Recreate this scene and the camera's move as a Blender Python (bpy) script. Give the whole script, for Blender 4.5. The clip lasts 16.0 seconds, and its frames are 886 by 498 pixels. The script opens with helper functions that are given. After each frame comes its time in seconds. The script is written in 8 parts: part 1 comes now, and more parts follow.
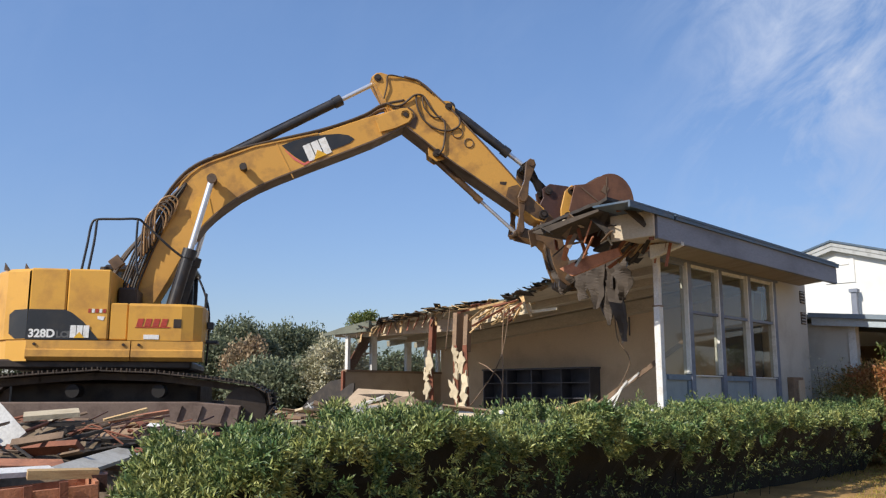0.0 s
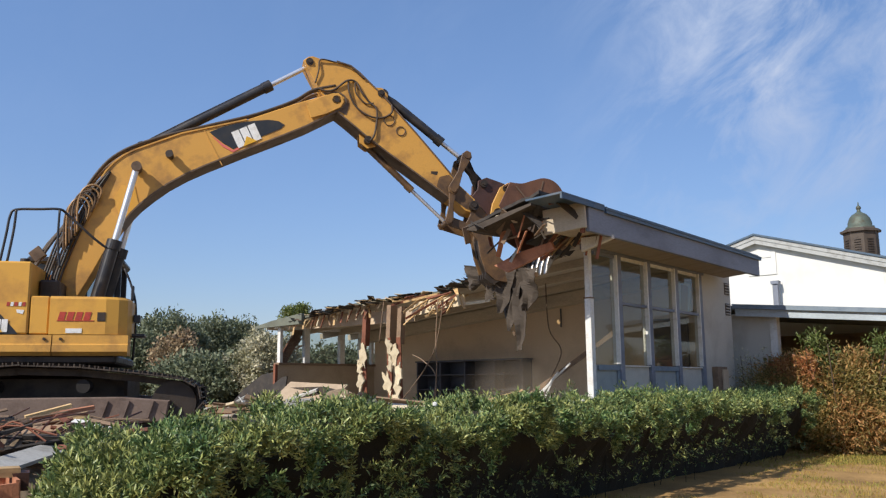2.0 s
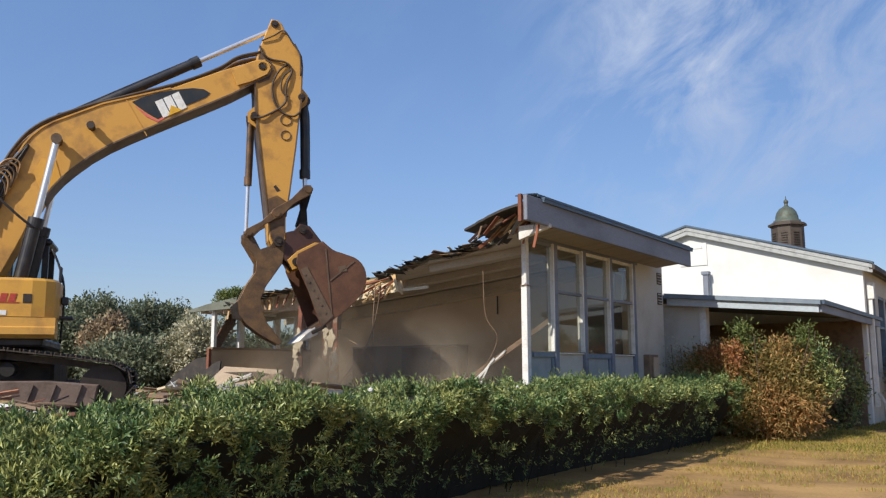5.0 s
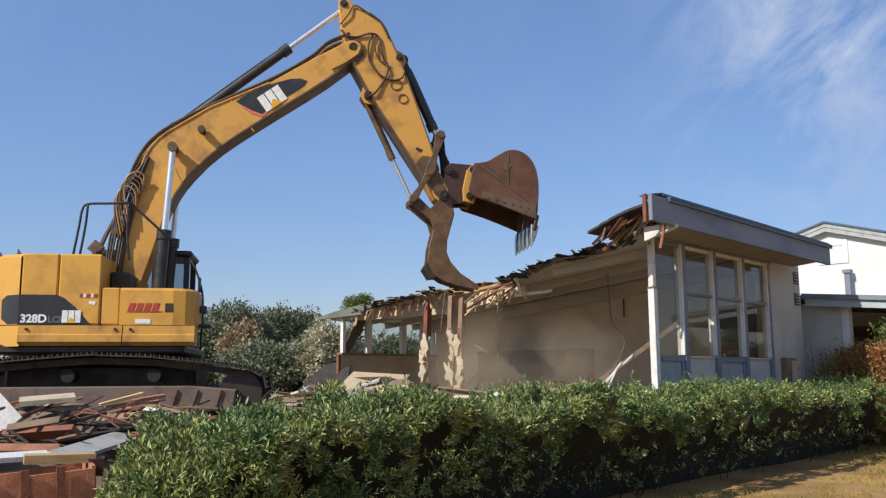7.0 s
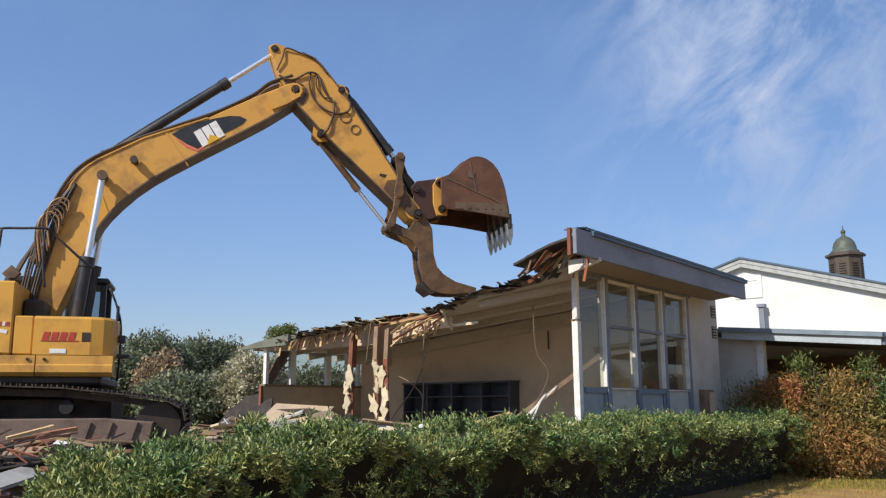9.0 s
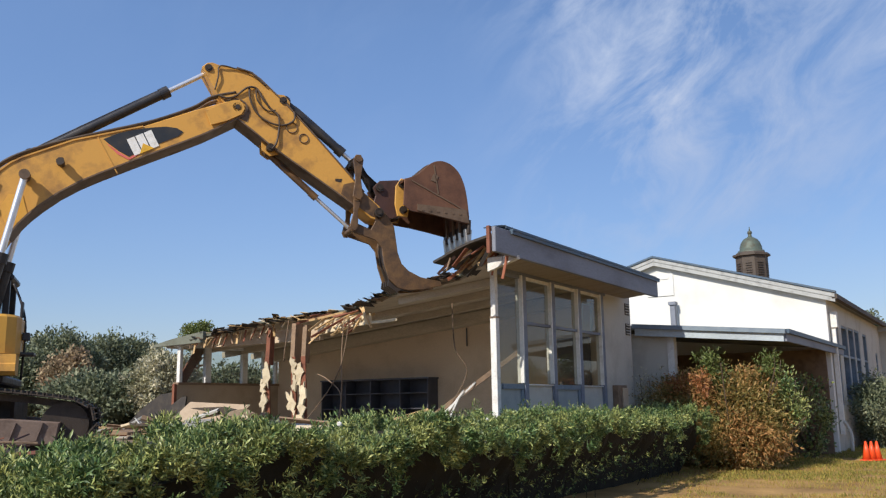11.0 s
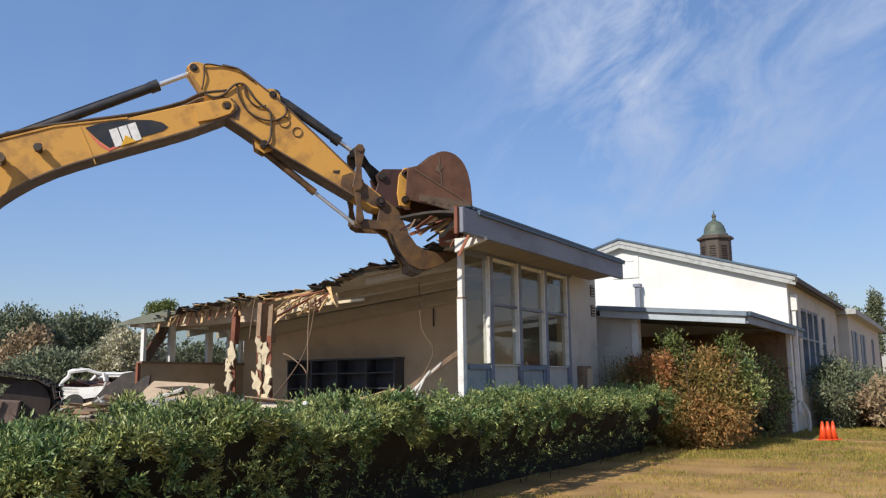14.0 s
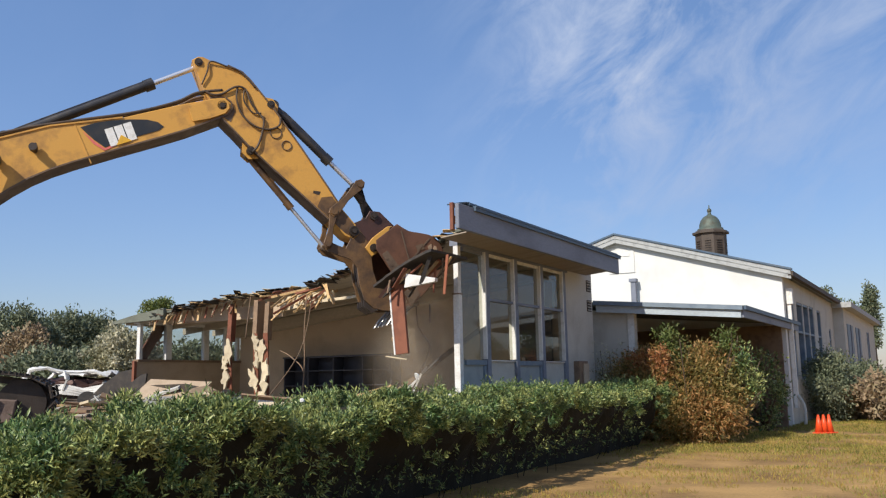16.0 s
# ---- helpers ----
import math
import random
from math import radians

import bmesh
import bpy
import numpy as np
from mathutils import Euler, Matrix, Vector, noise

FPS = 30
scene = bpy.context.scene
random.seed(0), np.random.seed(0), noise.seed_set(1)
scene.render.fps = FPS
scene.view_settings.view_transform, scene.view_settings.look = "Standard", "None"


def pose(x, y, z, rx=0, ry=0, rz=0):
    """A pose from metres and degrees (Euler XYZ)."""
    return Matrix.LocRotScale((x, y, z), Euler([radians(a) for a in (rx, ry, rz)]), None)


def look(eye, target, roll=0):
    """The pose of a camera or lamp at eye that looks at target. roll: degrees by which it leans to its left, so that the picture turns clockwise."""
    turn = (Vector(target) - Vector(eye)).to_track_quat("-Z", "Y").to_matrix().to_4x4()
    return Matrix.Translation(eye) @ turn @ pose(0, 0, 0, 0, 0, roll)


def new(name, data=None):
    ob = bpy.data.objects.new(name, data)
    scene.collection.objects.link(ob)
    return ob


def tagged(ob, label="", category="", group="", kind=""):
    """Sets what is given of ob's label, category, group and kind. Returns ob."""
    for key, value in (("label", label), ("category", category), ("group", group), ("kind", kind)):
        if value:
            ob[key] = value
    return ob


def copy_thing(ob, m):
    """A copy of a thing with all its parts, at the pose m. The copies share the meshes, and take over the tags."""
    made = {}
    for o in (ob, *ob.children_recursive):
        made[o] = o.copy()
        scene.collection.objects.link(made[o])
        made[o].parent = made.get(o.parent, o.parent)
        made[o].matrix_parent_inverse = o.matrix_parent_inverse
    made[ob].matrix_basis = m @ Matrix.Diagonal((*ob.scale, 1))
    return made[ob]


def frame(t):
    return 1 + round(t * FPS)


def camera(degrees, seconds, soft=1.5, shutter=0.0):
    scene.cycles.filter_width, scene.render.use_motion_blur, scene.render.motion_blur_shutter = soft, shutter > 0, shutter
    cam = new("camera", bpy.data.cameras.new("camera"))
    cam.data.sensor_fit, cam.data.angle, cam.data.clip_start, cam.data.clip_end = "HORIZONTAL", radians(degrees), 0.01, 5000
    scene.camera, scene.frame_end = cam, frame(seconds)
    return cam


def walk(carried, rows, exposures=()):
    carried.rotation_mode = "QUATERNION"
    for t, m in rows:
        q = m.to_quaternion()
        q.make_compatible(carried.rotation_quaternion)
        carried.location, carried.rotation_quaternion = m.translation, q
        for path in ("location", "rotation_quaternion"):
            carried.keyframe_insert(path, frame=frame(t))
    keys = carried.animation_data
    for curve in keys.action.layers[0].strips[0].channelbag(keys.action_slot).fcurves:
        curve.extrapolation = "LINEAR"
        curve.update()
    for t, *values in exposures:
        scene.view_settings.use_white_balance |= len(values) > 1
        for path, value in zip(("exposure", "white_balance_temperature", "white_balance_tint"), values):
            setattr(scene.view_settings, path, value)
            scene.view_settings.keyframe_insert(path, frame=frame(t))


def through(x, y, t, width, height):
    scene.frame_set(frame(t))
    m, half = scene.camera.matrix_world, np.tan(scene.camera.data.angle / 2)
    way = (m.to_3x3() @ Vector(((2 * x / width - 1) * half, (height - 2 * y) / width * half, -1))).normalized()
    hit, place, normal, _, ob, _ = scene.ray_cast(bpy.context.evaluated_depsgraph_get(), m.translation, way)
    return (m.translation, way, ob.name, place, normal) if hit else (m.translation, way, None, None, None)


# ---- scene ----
cam = camera(54.58, 16.0, soft=1.25)
EYE, TURN = 1.5, 43.4
PATH = [  # seconds, yaw, pitch, roll
    (0.0, -0.00, 9.62, 0.01),
    (0.5, -0.68, 9.38, -0.15),
    (1.0, -1.57, 9.26, -0.33),
    (1.5, -2.54, 9.19, -0.34),
    (2.0, -4.46, 9.08, -0.57),
    (2.5, -6.57, 8.99, -0.79),
    (3.0, -7.90, 8.97, -0.62),
    (3.2, -8.35, 8.97, -0.62),
    (5.3, -8.45, 7.97, -0.12),
    (5.5, -7.67, 7.99, -0.12),
    (6.0, -4.53, 8.00, -0.28),
    (6.5, -1.31, 8.18, -0.41),
    (7.0, -0.36, 8.48, -0.35),
    (7.5, -1.62, 9.19, -0.22),
    (8.0, -2.75, 9.97, -0.23),
    (8.5, -3.89, 10.40, -0.34),
    (9.0, -5.31, 10.51, -0.39),
    (9.2, -5.90, 10.50, -0.42),
    (11.3, -11.65, 10.12, -0.90),
    (11.5, -12.26, 9.99, -0.91),
    (12.0, -12.96, 9.60, -0.91),
    (12.5, -13.01, 9.60, -0.80),
    (13.0, -13.04, 9.45, -0.81),
    (13.5, -12.98, 9.06, -0.65),
    (14.0, -12.92, 8.92, -0.68),
    (14.5, -12.95, 9.11, -0.86),
    (15.0, -12.92, 9.24, -1.04),
    (15.5, -13.08, 9.07, -1.10),
    (16.0, -13.19, 8.66, -1.10),
]
walk(cam, [(t, pose(0, 0, EYE, 0, 0, TURN + yaw) @ pose(0, 0, 0, 90 + pitch) @ pose(0, 0, 0, 0, 0, roll)) for t, yaw, pitch, roll in PATH],
     exposures=[(0.0, 0.04), (2.0, 0.01), (6.0, -0.03), (8.5, 0.0), (12.0, -0.01), (16.0, -0.03)])

# ---------------------------------------------------------------- light
SUN = Vector((-0.13, -1.0, 0.76)).normalized()
world = bpy.data.worlds.new("sky")
scene.world = world
world.use_nodes = True
wn, wl = world.node_tree.nodes, world.node_tree.links
wn.clear()
w_out = wn.new("ShaderNodeOutputWorld")
w_bg = wn.new("ShaderNodeBackground")
w_sky = wn.new("ShaderNodeTexSky")
w_sky.sky_type = "NISHITA"
w_sky.sun_disc = False
w_sky.sun_elevation = math.asin(SUN.z)
w_sky.sun_rotation = math.atan2(SUN.x, SUN.y)
w_sky.air_density, w_sky.dust_density, w_sky.ozone_density = 1.15, 0.25, 4.0
w_co = wn.new("ShaderNodeTexCoord")
w_map = wn.new("ShaderNodeCombineXYZ")
for k, axis in enumerate(((1.7, 0.3, 1.9), (2.6, 3.1, -3.1), (-1.4, 2.4, 1.0))):
    w_dot = wn.new("ShaderNodeVectorMath")
    w_dot.operation = "DOT_PRODUCT"
    w_dot.inputs[1].default_value = axis
    wl.new(w_co.outputs["Generated"], w_dot.inputs[0])
    wl.new(w_dot.outputs["Value"], w_map.inputs[k])
w_n1 = wn.new("ShaderNodeTexNoise")
w_n1.inputs["Scale"].default_value, w_n1.inputs["Detail"].default_value, w_n1.inputs["Roughness"].default_value = 2.6, 12, 0.62
w_n1.inputs["Distortion"].default_value = 0.55
w_n2 = wn.new("ShaderNodeTexNoise")
w_n2.inputs["Scale"].default_value, w_n2.inputs["Detail"].default_value = 2.3, 3
w_r1, w_r2 = wn.new("ShaderNodeMapRange"), wn.new("ShaderNodeMapRange")
w_r1.inputs[1].default_value, w_r1.inputs[2].default_value = 0.42, 0.78
w_r2.inputs[1].default_value, w_r2.inputs[2].default_value = 0.3, 0.62
w_mul = wn.new("ShaderNodeMath")
w_mul.operation = "MULTIPLY"
w_mix = wn.new("ShaderNodeMix")
w_mix.data_type = "RGBA"
w_mix.inputs[7].default_value = (5.6, 6.1, 6.5, 1)
wl.new(w_map.outputs[0], w_n1.inputs["Vector"])
wl.new(w_co.outputs["Generated"], w_n2.inputs["Vector"])
wl.new(w_n1.outputs[0], w_r1.inputs[0])
wl.new(w_n2.outputs[0], w_r2.inputs[0])
wl.new(w_r1.outputs[0], w_mul.inputs[0])
wl.new(w_r2.outputs[0], w_mul.inputs[1])
w_sep, w_r3, w_mul2 = wn.new("ShaderNodeSeparateXYZ"), wn.new("ShaderNodeMapRange"), wn.new("ShaderNodeMath")
w_r3.inputs[1].default_value, w_r3.inputs[2].default_value, w_r3.inputs[3].default_value = -0.5, -0.32, 0.05
w_mul2.operation = "MULTIPLY"
wl.new(w_co.outputs["Generated"], w_sep.inputs[0])
wl.new(w_sep.outputs[0], w_r3.inputs[0])
wl.new(w_mul.outputs[0], w_mul2.inputs[0])
wl.new(w_r3.outputs[0], w_mul2.inputs[1])
w_r4, w_mul3 = wn.new("ShaderNodeMapRange"), wn.new("ShaderNodeMath")
w_r4.inputs[1].default_value, w_r4.inputs[2].default_value, w_r4.inputs[3].default_value = 0.11, 0.24, 0.12
w_mul3.operation = "MULTIPLY"
wl.new(w_sep.outputs[2], w_r4.inputs[0])
wl.new(w_mul2.outputs[0], w_mul3.inputs[0])
wl.new(w_r4.outputs[0], w_mul3.inputs[1])
wl.new(w_mul3.outputs[0], w_mix.inputs[0])
wl.new(w_sky.outputs[0], w_mix.inputs[6])
w_tint = wn.new("ShaderNodeMix")
w_tint.data_type, w_tint.blend_type = "RGBA", "MULTIPLY"
w_tint.inputs[0].default_value = 1.0
w_tint.inputs[7].default_value = (0.925, 0.955, 1.02, 1)
wl.new(w_mix.outputs[2], w_tint.inputs[6])
w_haze, w_hz, w_dim = wn.new("ShaderNodeMapRange"), wn.new("ShaderNodeMix"), wn.new("ShaderNodeMix")
w_haze.inputs[1].default_value, w_haze.inputs[2].default_value = 0.0, 0.42
wl.new(w_sep.outputs[2], w_haze.inputs[0])
w_hz.data_type = "RGBA"
w_hz.inputs[6].default_value, w_hz.inputs[7].default_value = (0.625, 0.595, 0.69, 1), (1.02, 1.0, 1.04, 1)
wl.new(w_haze.outputs[0], w_hz.inputs[0])
w_dim.data_type, w_dim.blend_type = "RGBA", "MULTIPLY"
w_dim.inputs[0].default_value = 1.0
wl.new(w_tint.outputs[2], w_dim.inputs[6])
wl.new(w_hz.outputs[2], w_dim.inputs[7])
w_side, w_warm = wn.new("ShaderNodeMapRange"), wn.new("ShaderNodeVectorMath")
w_side.inputs[1].default_value, w_side.inputs[2].default_value, w_side.inputs[3].default_value, w_side.inputs[4].default_value = -0.95, -0.2, 1.14, 0.91
wl.new(w_sep.outputs[0], w_side.inputs[0])
w_warm.operation = "SCALE"
wl.new(w_dim.outputs[2], w_warm.inputs[0])
wl.new(w_side.outputs[0], w_warm.inputs["Scale"])
wl.new(w_warm.outputs[0], w_bg.inputs[0])
w_bg.inputs[1].default_value = 0.142
wl.new(w_bg.outputs[0], w_out.inputs[0])

sun_data = bpy.data.lights.new("sun", "SUN")
sun_data.energy, sun_data.angle, sun_data.color = 4.75, radians(0.6), (1.0, 0.93, 0.82)
sun = new("sun", sun_data)
sun.matrix_world = look(SUN * 50, (0, 0, 0))

# ---------------------------------------------------------------- materials


def mat(name, colour, rough=0.7, metal=0.0, dark=None, scale=6.0, bump=0.15, grain=60.0, spread=0.5, piece=0.0, streak=None, spec=0.5, light=0.0, coords="Object", fleck=0.12):
    """A surface with stains at one scale (towards dark), grain at another, relief, and a random shift from piece to piece."""
    m = bpy.data.materials.new(name)
    m.use_nodes = True
    n, l = m.node_tree.nodes, m.node_tree.links
    b = n["Principled BSDF"]
    dark = dark or [c * 0.55 for c in colour]
    co = n.new("ShaderNodeTexCoord")
    mp = n.new("ShaderNodeMapping")
    if streak:
        mp.inputs["Scale"].default_value = streak
    l.new(co.outputs[coords], mp.inputs[0])
    big, fine = n.new("ShaderNodeTexNoise"), n.new("ShaderNodeTexNoise")
    big.inputs["Scale"].default_value, big.inputs["Detail"].default_value, big.inputs["Roughness"].default_value = scale, 8, 0.6
    fine.inputs["Scale"].default_value, fine.inputs["Detail"].default_value = grain, 4
    l.new(mp.outputs[0], big.inputs["Vector"])
    l.new(mp.outputs[0], fine.inputs["Vector"])
    r = n.new("ShaderNodeMapRange")
    r.inputs[1].default_value, r.inputs[2].default_value = 0.62 - spread * 0.3, 0.8 - spread * 0.1
    l.new(big.outputs[0], r.inputs[0])
    mix = n.new("ShaderNodeMix")
    mix.data_type = "RGBA"
    mix.inputs[6].default_value, mix.inputs[7].default_value = (*colour, 1), (*dark, 1)
    l.new(r.outputs[0], mix.inputs[0])
    hsv = n.new("ShaderNodeHueSaturation")
    l.new(mix.outputs[2], hsv.inputs["Color"])
    vr = n.new("ShaderNodeMapRange")
    vr.inputs[1].default_value, vr.inputs[2].default_value = 0.3, 0.7
    vr.inputs[3].default_value, vr.inputs[4].default_value = 1 - fleck, 1 + fleck
    l.new(fine.outputs[0], vr.inputs[0])
    if piece:
        src = n.new("ShaderNodeObjectInfo").outputs["Random"] if piece > 0 else n.new("ShaderNodeNewGeometry").outputs["Random Per Island"]
        pr = n.new("ShaderNodeMapRange")
        pr.inputs[3].default_value, pr.inputs[4].default_value = 1 - abs(piece), 1 + abs(piece)
        mu = n.new("ShaderNodeMath")
        mu.operation = "MULTIPLY"
        l.new(src, pr.inputs[0])
        l.new(pr.outputs[0], mu.inputs[0])
        l.new(vr.outputs[0], mu.inputs[1])
        l.new(mu.outputs[0], hsv.inputs["Value"])
    else:
        l.new(vr.outputs[0], hsv.inputs["Value"])
    l.new(hsv.outputs[0], b.inputs["Base Color"])
    rr = n.new("ShaderNodeMapRange")
    rr.inputs[3].default_value, rr.inputs[4].default_value = max(rough - 0.12, 0.02), min(rough + 0.15, 1)
    l.new(big.outputs[0], rr.inputs[0])
    l.new(rr.outputs[0], b.inputs["Roughness"])
    b.inputs["Metallic"].default_value = metal
    b.inputs["Specular IOR Level"].default_value = spec
    if light:
        b.inputs["Emission Color"].default_value = (*colour, 1)
        b.inputs["Emission Strength"].default_value = light
    if bump:
        bp = n.new("ShaderNodeBump")
        bp.inputs["Strength"].default_value, bp.inputs["Distance"].default_value = bump, 0.02
        l.new(fine.outputs[0], bp.inputs["Height"])
        l.new(bp.outputs[0], b.inputs["Normal"])
    return m


def leaf_mat(name, colour, other, rough=0.45, through=0.25, spec=0.5, patch=1.6, single=0.35, vary=0.42):
    """Leaves: the colour wanders from leaf to leaf and in patches, and some light comes through."""
    m = bpy.data.materials.new(name)
    m.use_nodes = True
    n, l = m.node_tree.nodes, m.node_tree.links
    b = n["Principled BSDF"]
    g = n.new("ShaderNodeNewGeometry")
    co = n.new("ShaderNodeTexCoord")
    nz = n.new("ShaderNodeTexNoise")
    nz.inputs["Scale"].default_value, nz.inputs["Detail"].default_value = patch, 5
    l.new(co.outputs["Object"], nz.inputs["Vector"])
    add = n.new("ShaderNodeMath")
    add.operation = "MULTIPLY_ADD"
    add.inputs[1].default_value = single
    l.new(g.outputs["Random Per Island"], add.inputs[0])
    l.new(nz.outputs[0], add.inputs[2])
    r = n.new("ShaderNodeMapRange")
    r.inputs[1].default_value, r.inputs[2].default_value = 0.38 + 0.5 * single, 0.72 + 0.5 * single
    l.new(add.outputs[0], r.inputs[0])
    mix = n.new("ShaderNodeMix")
    mix.data_type = "RGBA"
    mix.inputs[6].default_value, mix.inputs[7].default_value = (*colour, 1), (*other, 1)
    l.new(r.outputs[0], mix.inputs[0])
    hsv = n.new("ShaderNodeHueSaturation")
    pr = n.new("ShaderNodeMapRange")
    pr.inputs[3].default_value, pr.inputs[4].default_value = 1 - vary, 1 + vary
    l.new(g.outputs["Random Per Island"], pr.inputs[0])
    l.new(pr.outputs[0], hsv.inputs["Value"])
    l.new(mix.outputs[2], hsv.inputs["Color"])
    l.new(hsv.outputs[0], b.inputs["Base Color"])
    b.inputs["Roughness"].default_value = rough
    b.inputs["Specular IOR Level"].default_value = spec
    tr = n.new("ShaderNodeBsdfTranslucent")
    l.new(hsv.outputs[0], tr.inputs["Color"])
    ms = n.new("ShaderNodeMixShader")
    ms.inputs[0].default_value = through
    l.new(b.outputs[0], ms.inputs[1])
    l.new(tr.outputs[0], ms.inputs[2])
    l.new(ms.outputs[0], n["Material Output"].inputs[0])
    return m


def glass_mat(name, tint=(0.75, 0.8, 0.78), clear=0.7):
    """A thin, slightly dusty pane: it lets most light straight through and mirrors the rest."""
    m = bpy.data.materials.new(name)
    m.use_nodes = True
    n, l = m.node_tree.nodes, m.node_tree.links
    n.remove(n["Principled BSDF"])
    t, g, d = n.new("ShaderNodeBsdfTransparent"), n.new("ShaderNodeBsdfGlossy"), n.new("ShaderNodeBsdfDiffuse")
    t.inputs[0].default_value = (*tint, 1)
    g.inputs["Roughness"].default_value = 0.03
    d.inputs[0].default_value = (0.32, 0.3, 0.25, 1)
    fr = n.new("ShaderNodeFresnel")
    fr.inputs[0].default_value = 1.5
    nz = n.new("ShaderNodeTexNoise")
    nz.inputs["Scale"].default_value = 2.5
    dr = n.new("ShaderNodeMapRange")
    dr.inputs[1].default_value, dr.inputs[2].default_value, dr.inputs[3].default_value, dr.inputs[4].default_value = 0.3, 0.8, 0.5 * (1 - clear), 1.5 * (1 - clear)
    l.new(nz.outputs[0], dr.inputs[0])
    a, c = n.new("ShaderNodeMixShader"), n.new("ShaderNodeMixShader")
    l.new(dr.outputs[0], a.inputs[0])
    l.new(t.outputs[0], a.inputs[1])
    l.new(d.outputs[0], a.inputs[2])
    l.new(fr.outputs[0], c.inputs[0])
    l.new(a.outputs[0], c.inputs[1])
    l.new(g.outputs[0], c.inputs[2])
    l.new(c.outputs[0], n["Material Output"].inputs[0])
    return m


def dust_mat(name, colour, thick):
    """Hanging dust: thickest at the middle of its piece, uneven, and gone at the rim."""
    m = bpy.data.materials.new(name)
    m.use_nodes = True
    n, l = m.node_tree.nodes, m.node_tree.links
    n.remove(n["Principled BSDF"])
    co, ln, nz = n.new("ShaderNodeTexCoord"), n.new("ShaderNodeVectorMath"), n.new("ShaderNodeTexNoise")
    ln.operation = "LENGTH"
    nz.inputs["Scale"].default_value, nz.inputs["Detail"].default_value = 1.7, 6
    l.new(co.outputs["Object"], ln.inputs[0])
    l.new(co.outputs["Object"], nz.inputs["Vector"])
    fall, rag, mul = n.new("ShaderNodeMapRange"), n.new("ShaderNodeMapRange"), n.new("ShaderNodeMath")
    fall.interpolation_type = "SMOOTHSTEP"
    fall.inputs[1].default_value, fall.inputs[2].default_value, fall.inputs[3].default_value, fall.inputs[4].default_value = 0.15, 1.0, thick, 0.0
    rag.inputs[1].default_value, rag.inputs[2].default_value, rag.inputs[3].default_value = 0.3, 0.7, 0.25
    mul.operation = "MULTIPLY"
    l.new(ln.outputs["Value"], fall.inputs[0])
    l.new(nz.outputs[0], rag.inputs[0])
    l.new(fall.outputs[0], mul.inputs[0])
    l.new(rag.outputs[0], mul.inputs[1])
    t, d, mx = n.new("ShaderNodeBsdfTransparent"), n.new("ShaderNodeBsdfDiffuse"), n.new("ShaderNodeMixShader")
    d.inputs[0].default_value = (*colour, 1)
    tl, both = n.new("ShaderNodeBsdfTranslucent"), n.new("ShaderNodeMixShader")
    tl.inputs[0].default_value = (*colour, 1)
    l.new(d.outputs[0], both.inputs[1])
    l.new(tl.outputs[0], both.inputs[2])
    l.new(mul.outputs[0], mx.inputs[0])
    l.new(t.outputs[0], mx.inputs[1])
    l.new(both.outputs[0], mx.inputs[2])
    l.new(mx.outputs[0], n["Material Output"].inputs[0])
    return m


DUST = dust_mat("drifting demolition dust", (0.68, 0.56, 0.42), 0.3)
YELLOW = mat("machine yellow paint", (0.68, 0.36, 0.06), 0.42, 0, (0.45, 0.22, 0.05), 2.0, 0.03, 90, 0.45, fleck=0.03)
TAN_STEEL = mat("scuffed yellow-brown steel", (0.21, 0.115, 0.045), 0.5, 0.15, (0.06, 0.037, 0.026), 4.0, 0.25, 50, 1.1)
YELLOW_WORN = mat("worn yellow paint", (0.62, 0.325, 0.065), 0.5, 0, (0.24, 0.12, 0.045), 2.6, 0.05, 70, 0.45, fleck=0.05)
BUCKET_RUST = mat("rusty bucket steel", (0.17, 0.08, 0.046), 0.55, 0.3, (0.08, 0.038, 0.026), 3.0, 0.25, 60, 0.7)
DARK_RUST = mat("dark rusty steel", (0.085, 0.042, 0.034), 0.5, 0.3, (0.045, 0.025, 0.02), 4, 0.2, 60)
DARK_STEEL = mat("oily dark steel", (0.06, 0.045, 0.035), 0.5, 0.4, (0.025, 0.02, 0.018), 5, 0.2, 60)
BROWN_STEEL = mat("dusty brown steel", (0.15, 0.1, 0.065), 0.6, 0.2, (0.07, 0.045, 0.03), 4, 0.2, 50)
BARE_STEEL = mat("bright worn steel", (0.5, 0.48, 0.45), 0.35, 0.9, (0.3, 0.25, 0.2), 8, 0.1)
CHROME = mat("chrome rod", (0.78, 0.8, 0.84), 0.3, 0.75, (0.6, 0.6, 0.62), 5, 0.0)
BLACK = mat("black cylinder paint", (0.022, 0.022, 0.026), 0.4, 0, (0.06, 0.05, 0.04), 4, 0.08)
HOSE = mat("dusty hose rubber", (0.075, 0.05, 0.033), 0.65, 0, (0.03, 0.024, 0.02), 7, 0.15)
SALMON = mat("salmon plywood", (0.5, 0.21, 0.11), 0.75, 0, (0.24, 0.1, 0.06), 5, 0.3, 50, 0.6)
PIPE_TAN = mat("dusty tan pipe paint", (0.4, 0.24, 0.11), 0.45, 0.1, (0.16, 0.09, 0.05), 6, 0.15)
RUBBER = mat("black hose rubber", (0.02, 0.019, 0.018), 0.55, 0, (0.05, 0.043, 0.035), 9, 0.1)
TRACK = mat("dusty track steel", (0.055, 0.042, 0.034), 0.6, 0.4, (0.11, 0.085, 0.06), 6, 0.3, 40, piece=0.25)
TRACK_FRAME = mat("dusty track frame", (0.17, 0.12, 0.095), 0.75, 0.0, (0.08, 0.05, 0.038), 3, 0.2, 40)
